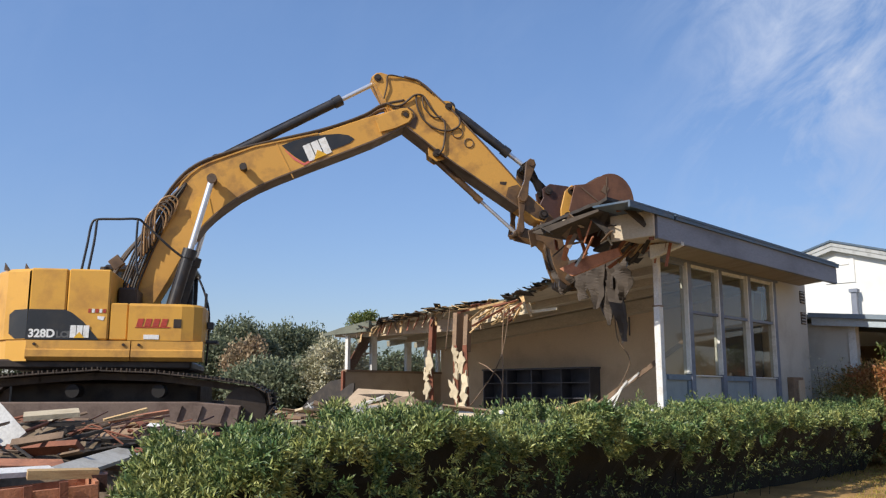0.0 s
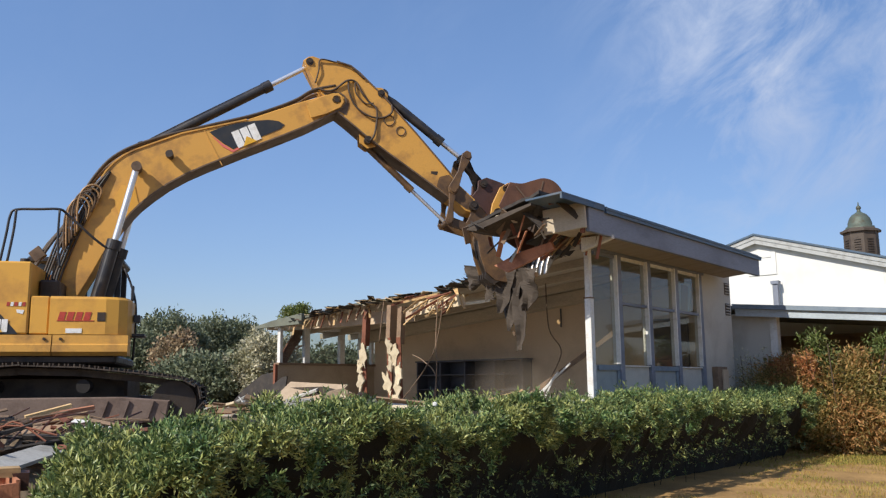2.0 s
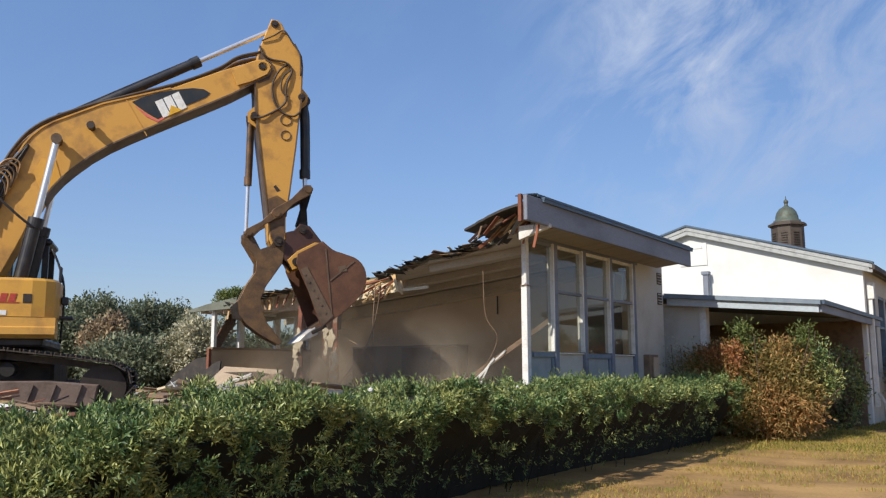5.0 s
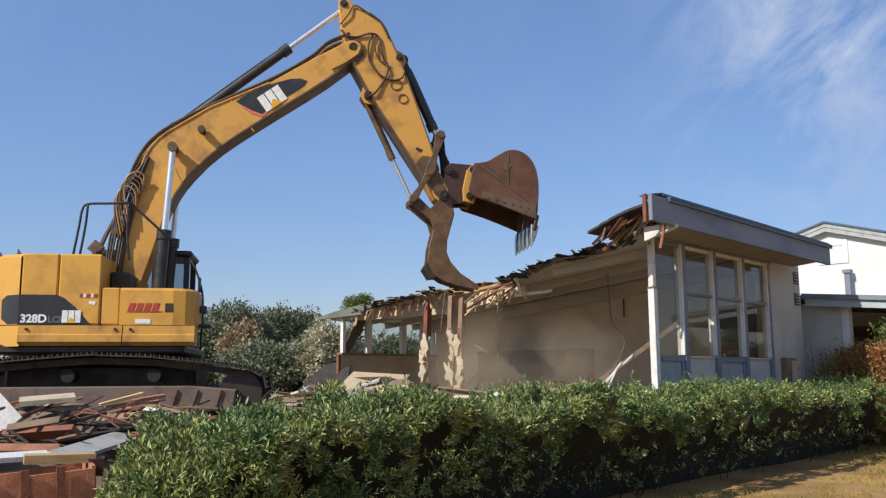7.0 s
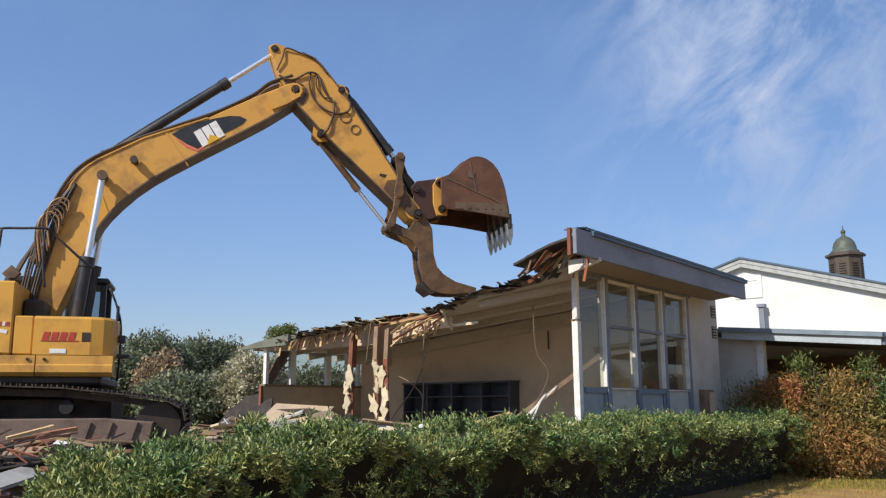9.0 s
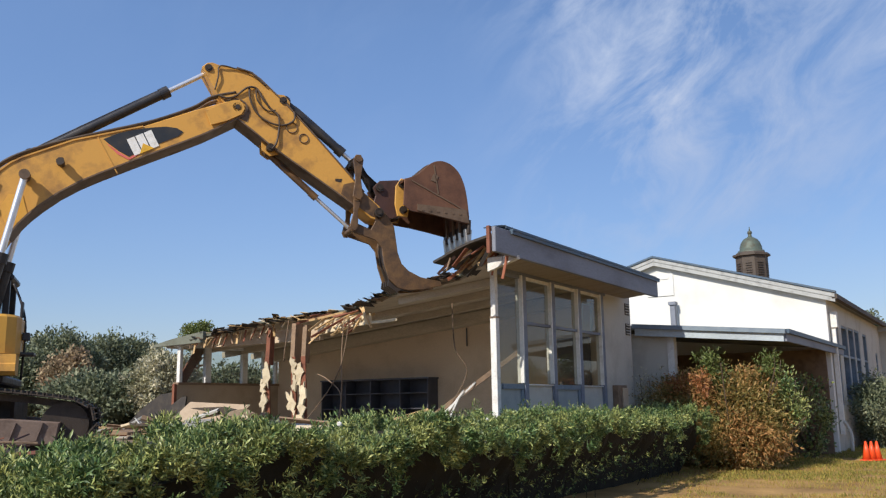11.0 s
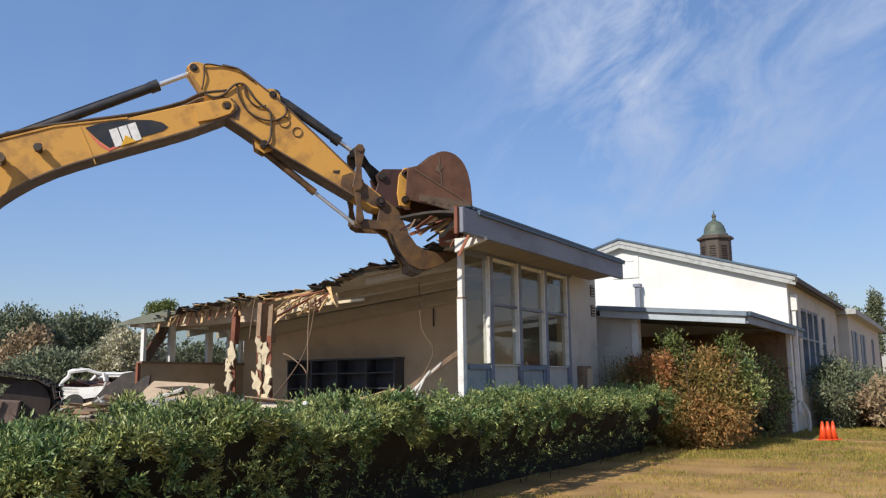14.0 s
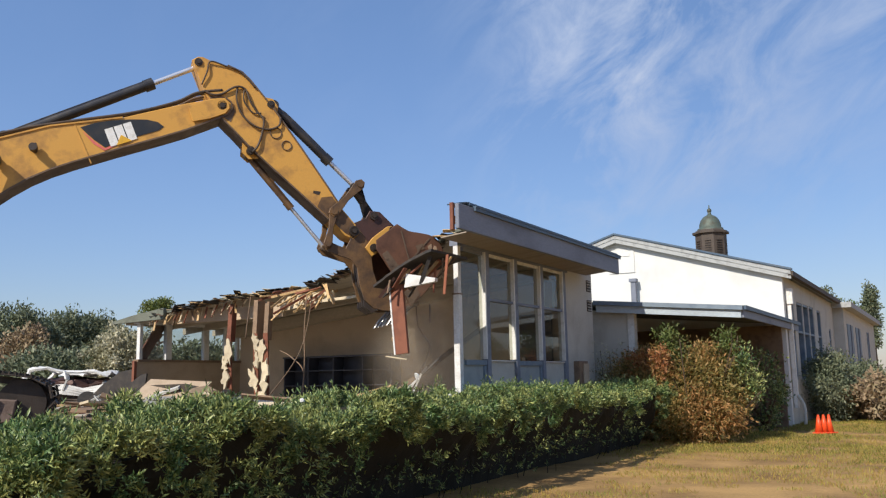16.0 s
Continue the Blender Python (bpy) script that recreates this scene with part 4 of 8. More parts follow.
    # cupola on the main building behind
    c = thing("cupola", "brown louvred roof cupola with a green copper dome", "cupola", (-10.0, 44.5, 0))
    bm = bmesh.new()
    bmesh.ops.create_cone(bm, cap_ends=True, segments=8, radius1=0.78, radius2=0.78, depth=8.8, matrix=pose(0, 0, 4.21, 0, 0, 22.5))
    part("drum", bm, CUPOLA_BROWN, c)
    for k in range(8):
        a = radians(45 * k)
        for j in range(7):
            bm = bmesh.new()
            box(bm, (0.74 * math.cos(a), 0.74 * math.sin(a), 7.5 + 0.12 * j), (0.05, 0.3, 0.03), Matrix.Rotation(a, 3, "Z"))
            part("louvre", bm, DARK_STEEL, c)
    bm = bmesh.new()
    bmesh.ops.create_cone(bm, cap_ends=True, segments=8, radius1=0.92, radius2=0.92, depth=0.1, matrix=pose(0, 0, 8.66, 0, 0, 22.5))
    bmesh.ops.create_cone(bm, cap_ends=True, segments=8, radius1=0.8, radius2=0.72, depth=0.1, matrix=pose(0, 0, 8.76, 0, 0, 22.5))
    part("cornice", bm, CUPOLA_BROWN, c)
    bm = bmesh.new()
    rings = [(0.66, 8.8), (0.64, 8.9), (0.55, 8.93), (0.54, 9.1), (0.47, 9.32), (0.34, 9.5), (0.17, 9.6), (0.12, 9.64)]
    loops = [[bm.verts.new((r * math.cos(6.2832 * k / 24), r * math.sin(6.2832 * k / 24), z)) for k in range(24)] for r, z in rings]
    for a, b in zip(loops, loops[1:]):
        for k in range(24):
            bm.faces.new((a[k], a[(k + 1) % 24], b[(k + 1) % 24], b[k]))
    part("dome", bm, COPPER, c, "green weathered copper dome", True)
    bm = bmesh.new()
    rod(bm, (0, 0, 9.55), (0, 0, 9.8), 0.11, 0.08)
    bmesh.ops.create_uvsphere(bm, u_segments=12, v_segments=8, radius=0.12, matrix=pose(0, 0, 9.85))
    rod(bm, (0, 0, 9.9), (0, 0, 10.15), 0.04, 0.02)
    part("finial", bm, COPPER, c, smooth=True)


# ---------------------------------------------------------------- plants
def build_hedge():
    """A long overgrown hedge between lawn and terrace: leafy above, thinned below to stand for shade."""
    rng = np.random.default_rng(11)
    XC, Y0, Y1 = -5.95, 3.0, 19.0

    def shape(y):
        end = min(1.0, max(0.0, (y - Y0) / 0.5)) ** 0.5 * min(1.0, max(0.0, (Y1 - y) / 0.8)) ** 0.5
        low = min(1.0, max(0.0, (y - Y0) / 2.6))
        h = (1.22 + 0.14 * lump(y, 0, 5, 0.8) + 0.2 * lump(y, 4, 5, 2.2) + 0.12 * lump(y, 9, 5, 5.0)) * (0.5 + 0.5 * end) * (0.8 + 0.2 * low)
        w = (0.78 + 0.16 * lump(y, 8, 5, 0.8)) * (0.3 + 0.7 * end)
        return h, w

    h = thing("hedge", "long overgrown dark green hedge, leafy above, thinned below to stand for shade", "hedge", kind="stuff")
    # solid near-black body: the shade between the leaves, painted
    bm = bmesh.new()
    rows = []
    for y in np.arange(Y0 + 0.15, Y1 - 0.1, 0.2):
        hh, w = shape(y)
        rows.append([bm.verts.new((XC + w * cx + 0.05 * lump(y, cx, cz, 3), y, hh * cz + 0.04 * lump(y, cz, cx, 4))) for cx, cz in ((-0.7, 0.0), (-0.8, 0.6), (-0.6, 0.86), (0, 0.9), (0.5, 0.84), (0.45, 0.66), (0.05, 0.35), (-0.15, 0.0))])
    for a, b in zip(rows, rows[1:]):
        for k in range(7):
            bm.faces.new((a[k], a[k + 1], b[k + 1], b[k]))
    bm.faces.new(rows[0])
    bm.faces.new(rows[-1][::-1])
    part("core", bm, TWIG_SHADE, h)
    # sprays: each a short shoot that ends in a rosette of narrow leaves
    P, O = [], []
    n = 31000
    ys = Y0 + (Y1 - Y0) * rng.uniform(0, 1, n) ** 1.4
    for y, u, k in zip(ys, rng.uniform(0, 1, n), rng.uniform(0, 1, n)):
        hh, w = shape(y)
        sunny = max(0.0, 1 - (y - Y0) / 5.0)
        if k < 0.46:
            cx = 2 * u - 1
            x, z, o = XC + w * cx, hh * (1 - 0.12 * cx ** 4), np.array((0.3 * cx, -0.15, 1.0))
        elif k < 0.93:
            v = u ** (0.5 + 0.4 * sunny)
            z = hh * (0.05 + 0.93 * v)
            # lower front leaves dropped so the black inside stands for shade
            if v < 0.74 + 0.25 * lump(y, 2, 9, 1.6) and rng.random() < 0.93 * (1 - 0.8 * sunny):
                continue
            x, o = XC + w * (0.34 + 0.5 * sunny + (0.62 - 0.5 * sunny) * min(1.0, v / 0.8)), np.array((0.85, -0.25 + 0.35 * sunny, 0.45))
        else:
            z, x, o = hh * u, XC - w, np.array((-1, 0, 0.4))
        bulge = (0.16 + 0.12 * sunny) * lump(x, y, z, 2.0) + 0.12 * lump(x, y, z, 5.0)
        if lump(x, y, z + 7, 2.6) < -0.3 or (k >= 0.46 and lump(x, y, z + 3, 6.0) < -0.08 - 0.1 * sunny):
            continue
        o = o + rng.normal(0, 0.35, 3)
        o /= np.linalg.norm(o)
        base = np.array((x, y, z)) + o * (bulge - 0.08)
        L = rng.uniform(0.05, 0.13) if rng.random() < 0.93 else rng.uniform(0.15, 0.26)
        side = np.cross(o, rng.normal(0, 1, 3))
        side /= np.linalg.norm(side)
        up = np.cross(o, side)
        for j in range(9):
            a, f = 2.4 * j, j / 8
            P.append(base + o * L * (0.45 + 0.55 * f))
            O.append(o * (0.25 + 0.9 * f) + (side * math.cos(a) + up * math.sin(a)) * (1.0 - 0.45 * f))
    P = np.array(P)
    P[:, 2] = np.maximum(P[:, 2], 0.04)
    leaves("foliage", P, np.array(O), 0.058, LEAF_HEDGE, h, wide=0.28, droop=0.0, seed=12, jitter=0.2)
    # loose old leaves fill the inside
    m = 5000
    ys = Y0 + 0.2 + (Y1 - Y0 - 0.4) * rng.uniform(0, 1, m) ** 1.2
    P = []
    for y in ys:
        hh, w = shape(y)
        v = rng.uniform(0.02, 1) ** 0.6
        P.append((XC + w * rng.uniform(-0.1, 0.4) * (0.4 + 0.6 * v), y, 0.05 + hh * 0.88 * v))
    leaves("inner_leaves", np.array(P), np.tile([0.5, -0.1, 0.2], (m, 1)), 0.06, LEAF_HEDGE, h, wide=0.34, seed=13, jitter=0.9)
    # stems at the foot, in the same near-black painted shade
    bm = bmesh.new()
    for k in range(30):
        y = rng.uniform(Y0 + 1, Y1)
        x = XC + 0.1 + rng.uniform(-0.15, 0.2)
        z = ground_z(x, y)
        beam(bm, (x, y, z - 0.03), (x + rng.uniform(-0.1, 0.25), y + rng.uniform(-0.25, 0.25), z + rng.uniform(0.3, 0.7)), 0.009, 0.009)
    part("stems", bm, TWIG_SHADE, h)


def clumps(centre, radii, n, seed, clump=0.35, per=26, shell=0.5):
    """Places for leaves in clumps that fill an uneven crown."""
    rng = np.random.default_rng(seed)
    m = max(n // per, 1)
    d = rng.normal(0, 1, (m, 3))
    d /= np.linalg.norm(d, axis=1)[:, None]
    r = rng.uniform(shell, 1.0, m) ** 0.7
    bumps = np.array([1 + 0.38 * lump(*(v * 1.6), 1.0) + 0.2 * lump(*(v * 4.1), 1.0) for v in d])
    c = d * (r * bumps)[:, None] * np.array(radii)
    q = rng.normal(0, 1, (m * per, 3))
    q *= (rng.uniform(0, 1, m * per) ** 0.5 * 1.7 * clump / np.linalg.norm(q, axis=1))[:, None]
    p = np.repeat(c, per, 0) + q * np.array([1, 1, 0.75])
    o = np.repeat(d, per, 0) * 0.7 + np.array([0, 0, 0.3])
    return p + np.array(centre), o


def build_tree(name, label, x, y, z0, trunk, radii, n, size, material, seed, clump=0.4, per=24):
    rng = random.Random(seed)
    t = thing(name, label, "tree" if trunk > 1 else "shrub", (x, y, z0))
    bm = bmesh.new()
    H = trunk + radii[2] * 0.9
    rod(bm, (0, 0, -0.2), (0.05, 0, H), 0.06 + 0.03 * H, 0.03, 8)
    for k in range(9):
        a = rng.uniform(0, 6.28)
        s = trunk * 0.7 + rng.uniform(0, radii[2])
        rod(bm, (0, 0, s), (radii[0] * 0.75 * math.cos(a), radii[1] * 0.75 * math.sin(a), s + radii[2] * rng.uniform(0.2, 0.8)), 0.05 + 0.01 * H, 0.012, 6)
    part("trunk", bm, BARK, t)
    p, o = clumps((0, 0, trunk + radii[2]), radii, n, seed, clump, per)
    p[:, 2] = np.maximum(p[:, 2], 0.02)
    leaves("crown", p, o, size, material, t, wide=0.5, droop=0.2, seed=seed + 1)
    return t


def bearing(deg, dist):
    """A place at that bearing, degrees left of +y, and distance from the origin."""
    return -dist * math.sin(radians(deg)), dist * math.cos(radians(deg))


def build_plants():
    build_hedge()
    # turning bush at the end of the hedge
    b = thing("garden_bush", "large loose shrub turning from green to orange", "shrub", (-5.22, 20.5, 0))
    bm = bmesh.new()
    rng = random.Random(2)
    for k in range(40):
        a, r = rng.uniform(0, 6.28), rng.uniform(0.4, 1.7)
        tube(bm, [(0.2 * math.cos(a), 0.2 * math.sin(a), 0), (0.6 * r * math.cos(a), 0.6 * r * math.sin(a), rng.uniform(0.5, 1.2)), (r * math.cos(a), r * math.sin(a), rng.uniform(1.0, 2.3))], 0.014, 5, 4)
    part("branch", bm, BARK, b)
    P, O = [], []
    for c, r, n in (((-0.1, 0, 1.15), (1.6, 1.25, 1.0), 21000), ((-0.85, -0.35, 1.5), (0.7, 0.8, 0.6), 6000), ((0.35, -0.2, 1.55), (0.75, 0.85, 0.62), 6000), ((0.1, -0.5, 0.7), (1.35, 0.85, 0.7), 7500), ((-1.2, -0.35, 1.25), (0.75, 0.75, 0.8), 7000), ((-1.5, -0.2, 0.7), (0.6, 0.7, 0.6), 3500)):
        p, o = clumps(c, r, n, 31 + n, 0.16, 14, 0.45)
        P.append(p), O.append(o)
    P, O = np.concatenate(P), np.concatenate(O)
    P[:, 2] = np.maximum(P[:, 2], 0.05)
    leaves("foliage", P, O, 0.1, LEAF_BUSH, b, wide=0.3, seed=33, jitter=0.6)
    # young shoots that stand over the rest
    for k, (x, y, z, r, n) in enumerate(((-0.35, -0.65, 2.3, 0.26, 750), (-0.15, -0.55, 2.0, 0.3, 500), (0.9, -0.4, 2.2, 0.28, 700), (1.15, -0.3, 1.75, 0.3, 700), (1.35, -0.2, 1.25, 0.32, 700), (-0.95, -0.85, 1.8, 0.3, 700), (-0.5, -0.9, 1.85, 0.3, 500))):
        bm = bmesh.new()
        for q in range(5):
            tube(bm, [(x * 0.6, y * 0.6, min(1.2, z - 0.6)), (x + 0.05 * q - 0.1, y, z - 0.45), (x + 0.12 * q - 0.24, y + 0.06 * (q % 3), z + 0.34 - 0.09 * abs(q - 2))], 0.008, 4, 4)
        shoot = part("shoot", bm, BARK, b)
        p, o = clumps((x, y, z), (r, r, 0.4), n, 70 + k, 0.08, 7, 0.1)
        leaves("shoot_leaves", p, o, 0.09, LEAF_TURNED if k > 4 else (LEAF_LIME if k < 3 else LEAF_HEDGE), shoot, wide=0.32, seed=71 + k)
    # near-black lump paints the shade inside the bush
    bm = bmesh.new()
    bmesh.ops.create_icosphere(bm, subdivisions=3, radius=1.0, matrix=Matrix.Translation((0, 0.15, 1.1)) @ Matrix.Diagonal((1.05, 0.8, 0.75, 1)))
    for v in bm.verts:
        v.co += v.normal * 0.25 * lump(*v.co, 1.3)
    part("inner_shade", bm, TWIG_SHADE, b)
    # light green tips and the dark shrub by the hall's side
    build_tree("dark_shrub", "dark green shrub behind the turning bush", -4.3, 24.0, 0, 0.1, (0.62, 0.62, 1.0), 2600, 0.09, LEAF_HEDGE, 40, 0.16)
    build_tree("dark_shrub", "dense dark green shrub against the hall", -3.3, 30.2, 0, 0.1, (0.75, 2.0, 1.0), 9000, 0.1, LEAF_TREE, 43, 0.2)
    build_tree("olive_shrub", "olive green shrub beside the hall wing", -2.7, 33.8, 0, 0.1, (0.7, 2.2, 0.85), 7000, 0.11, LEAF_TREE, 44, 0.22)
    build_tree("dry_brush", "pile of dry straw-coloured cut branches", -1.95, 31.3, 0, 0.05, (0.95, 2.6, 0.62), 5500, 0.18, LEAF_BROWN, 45, 0.2)
    # wall climber
    for x, y, s in ((GLASS_X + 0.35, 19.1, 46), (GLASS_X + 0.35, 19.7, 47), (-6.75, 20.0, 48)):
        c = thing("thin_climber", "thin grey-green sapling against the pale wall", "sapling", (x, y, 0.6), group="saplings")
        bm = bmesh.new()
        tube(bm, [(0, 0, -0.3), (0.03, 0.02, 0.7), (-0.02, 0.05, 1.5)], 0.006, 5)
        part("stem", bm, BARK, c)
        p, o = clumps((0, 0, 0.9), (0.22, 0.36, 0.8), 330, s, 0.08, 5)
        leaves("foliage", p, o, 0.055, LEAF_PALE, c, seed=s)
    # trees behind the site
    for k, (deg, dist, trunk, r, n, m, name) in enumerate((
            (48.6, 62, 4.6, (1.0, 1.0, 1.0), 1500, LEAF_LIME, "green tree top behind the roof"),
            (52.2, 46, 0.5, (1.9, 2.0, 1.75), 6500, LEAF_TREE, "dark green round tree behind the site"),
            (54.2, 45, 0.5, (1.7, 2.0, 1.85), 6500, LEAF_TREE, "dark green tree behind the site"),
            (56.6, 42, 0.4, (1.5, 1.7, 1.85), 6000, LEAF_TREE, "dusty green tree behind the site"),
            (58.6, 40, 0.5, (2.0, 2.0, 1.3), 6500, LEAF_TREE, "dusty green tree behind the site"),
            (46.6, 37, 0.2, (2.3, 2.0, 1.05), 4500, LEAF_TREE, "low green tree behind the classroom windows"),
            (44.6, 40, 0.2, (2.2, 2.0, 1.0), 4000, LEAF_TREE, "low green tree behind the classroom windows"),
            (50.3, 48, 0.3, (1.9, 2.2, 1.0), 4500, LEAF_TREE, "low dark green tree behind the site"),
            (61.5, 44, 0.5, (3.2, 2.6, 1.8), 6000, LEAF_TREE, "dark green tree behind the site"),
            (65.5, 46, 0.5, (3.6, 2.6, 1.9), 6000, LEAF_TREE, "dark green tree behind the site"),
            (70.0, 44, 0.5, (3.6, 2.6, 1.8), 6000, LEAF_TREE, "dark green tree behind the site"),
            (56.0, 37, 0.2, (0.85, 0.9, 1.35), 2200, LEAF_BROWN, "brown dry bush among green trees"),
            (50.6, 32, 0.0, (1.15, 1.2, 1.3), 5500, LEAF_PALE, "pale grey-green flowering shrub"),
            (53.0, 34, 0.0, (1.3, 1.3, 0.9), 3000, LEAF_TREE, "low dark shrubs behind the site"),
            (54.5, 33, 0.0, (2.2, 1.4, 0.9), 4000, LEAF_TREE, "low dark shrubs behind the site"))):
        x, y = bearing(deg, dist)
        build_tree("tree" if trunk > 0.2 else "shrub", name, x, y, ground_z(x, y) if dist < 60 else 0.8, trunk, r, int(n * 2.6), (0.17 if m is not LEAF_PALE else 0.13), m, 60 + k, 0.27 if m is not LEAF_PALE else 0.15, 26)
    # trees beyond the hall
    for k, (x, y, trunk, r, m) in enumerate(((-8.0, 74, 3.7, (0.5, 0.5, 2.1), LEAF_TREE), (-5.3, 80, 3.5, (0.45, 0.45, 2.5), LEAF_TREE), (-7.0, 76, 3.4, (1.3, 1.5, 1.8), LEAF_LIME), (1.0, 74, 0.6, (2.8, 2.8, 2.3), LEAF_LIME), (-0.4, 66, 0.3, (1.3, 3.0, 1.7), LEAF_TREE), (3.8, 62, 0.3, (2.6, 3.0, 2.2), LEAF_TREE))):
        build_tree("tree", "tall trees beyond the hall", x, y, 0, trunk, r, 4200, 0.24, m, 90 + k, 0.3, 22)


# ---------------------------------------------------------------- rubble and loose things
def heap(name, label, cx, cy, rx, ry, h, material, seed, z0=None):
    bm = bmesh.new()
    n = 26
    g = [[None] * (n + 1) for _ in range(n + 1)]
    for i in range(n + 1):
        for j in range(n + 1):
            u, v = 2 * i / n - 1, 2 * j / n - 1
            x, y = cx + rx * u, cy + ry * v
            e = max(0, 1 - (u * u + v * v)) ** 0.7
            z = (ground_z(x, y) if z0 is None else z0) - 0.06 + h * e * (1 + 0.7 * lump(x, y, seed, 1.8)) + 0.1 * e * lump(x, y, seed, 6)
            g[i][j] = bm.verts.new((x, y, z))
    for i in range(n):
        for j in range(n):
            bm.faces.new((g[i][j], g[i + 1][j], g[i + 1][j + 1], g[i][j + 1]))
    return tagged(finish(name, bm, material), label, "mound")


def build_rubble():
    rng = random.Random(21)
    kinds = [(SILVER_BOARD, "grey weathered board lying in the rubble"), (WHITE, "white painted board lying in the rubble"), (RED_WOOD, "red-brown broken timber lying in the rubble"), (OLD_WOOD, "old brown timber lying in the rubble"), (SPLINTER, "fresh splintered wood lying in the rubble"), (PLASTER, "broken plaster slab lying in the rubble"), (TAR, "black torn roofing strip in the rubble")]

    def scatter(n, x0, x1, y0, y1, zlo, zhi, long, flat=0.3, mix=(0, 1, 2, 2, 3, 3, 3, 4, 5)):
        for k in range(n):
            x, y = rng.uniform(x0, x1), rng.uniform(y0, y1)
            z = ground_z(x, y) + rng.uniform(zlo, zhi)
            L = rng.uniform(0.3, long)
            a = rng.uniform(0, 3.14)
            dz = rng.uniform(-flat, flat) * L
            m, lab = kinds[rng.choice(mix)]
            bm = bmesh.new()
            wide = rng.uniform(0.05, 0.16) if m is not PLASTER else rng.uniform(0.15, 0.4)
            beam(bm, (x - L / 2 * math.cos(a), y - L / 2 * math.sin(a), z - dz / 2), (x + L / 2 * math.cos(a), y + L / 2 * math.sin(a), z + dz / 2), wide, rng.uniform(0.02, 0.06), rng.uniform(-40, 40))
            tagged(finish("broken_board", bm, m), lab, "board", group="rubble boards")

    heap("earth_mound", "low heap of dusty demolition rubble", -10.4, 3.9, 2.7, 1.9, 0.34, RUBBLE_EARTH, 3)
    heap("earth_mound", "heap of dusty rubble in front of the tracks", -12.4, 4.4, 2.2, 1.3, 0.2, RUBBLE_EARTH, 4)
    heap("earth_mound", "heap of rubble inside the torn wing", -14.6, 13.6, 3.2, 1.2, 0.5, RUBBLE_EARTH, 5, 0.8)
    scatter(120, -13.0, -8.0, 2.1, 5.0, 0.02, 0.28, 0.85, 0.3, (2, 3, 3, 3, 6, 6, 6, 6, 6))
    for m, lab in (kinds[2], kinds[3], kinds[6]):
        bm = bmesh.new()
        for k in range(120):
            x, y, a, L = rng.uniform(-13.0, -8.0), rng.uniform(2.1, 5.0), rng.uniform(0, 3.14), rng.uniform(0.1, 0.5)
            z = ground_z(x, y) + rng.uniform(0.05, 0.36)
            beam(bm, (x, y, z), (x + L * math.cos(a), y + L * math.sin(a), z + rng.uniform(-0.12, 0.12)), rng.uniform(0.02, 0.08), 0.02, rng.uniform(-50, 50))
        tagged(finish("small_rubble", bm, m), "small " + lab.replace(" lying", ""), "rubble", kind="stuff")
    scatter(60, -17.5, -9.6, 12.3, 14.4, 0.1, 0.36, 1.5, mix=(0, 1, 3, 3, 3, 4, 5, 5, 0))
    scatter(35, -20.5, -17.2, 12.5, 15.5, 0.04, 0.16, 1.3)
    # named larger pieces
    for p, q, w, h, roll, m, lab in (
            ((-16.0, 13.0, 1.0), (-14.6, 13.5, 1.45), 0.14, 0.05, 20, SILVER_BOARD, "long pale board leaning on the rubble"),
            ((-16.8, 12.6, 1.0), (-14.8, 13.0, 0.95), 0.5, 0.06, 5, OLD_WOOD, "flat dusty board across the rubble")):
        bm = bmesh.new()
        beam(bm, p, q, w, h, roll)
        tagged(finish("large_board", bm, m), lab, "board")
    bm = bmesh.new()
    prism(bm, [(-16.0, 0.95), (-15.9, 1.5), (-14.6, 1.52), (-13.6, 1.35), (-13.9, 1.05)], 13.55, 13.7)
    tagged(finish("wall_slab", bm, FELT), "fallen tan wall slab tilted on the rubble", "slab")
    bm = bmesh.new()
    prism(bm, [(-19.4, 0.7), (-17.5, 0.7), (-17.45, 1.9), (-17.9, 1.85), (-18.6, 1.5), (-19.3, 1.0)], 14.6, 14.8)
    tagged(finish("tar_sheet", bm, TAR), "black sheet of tar paper leaning by the wall", "sheet")
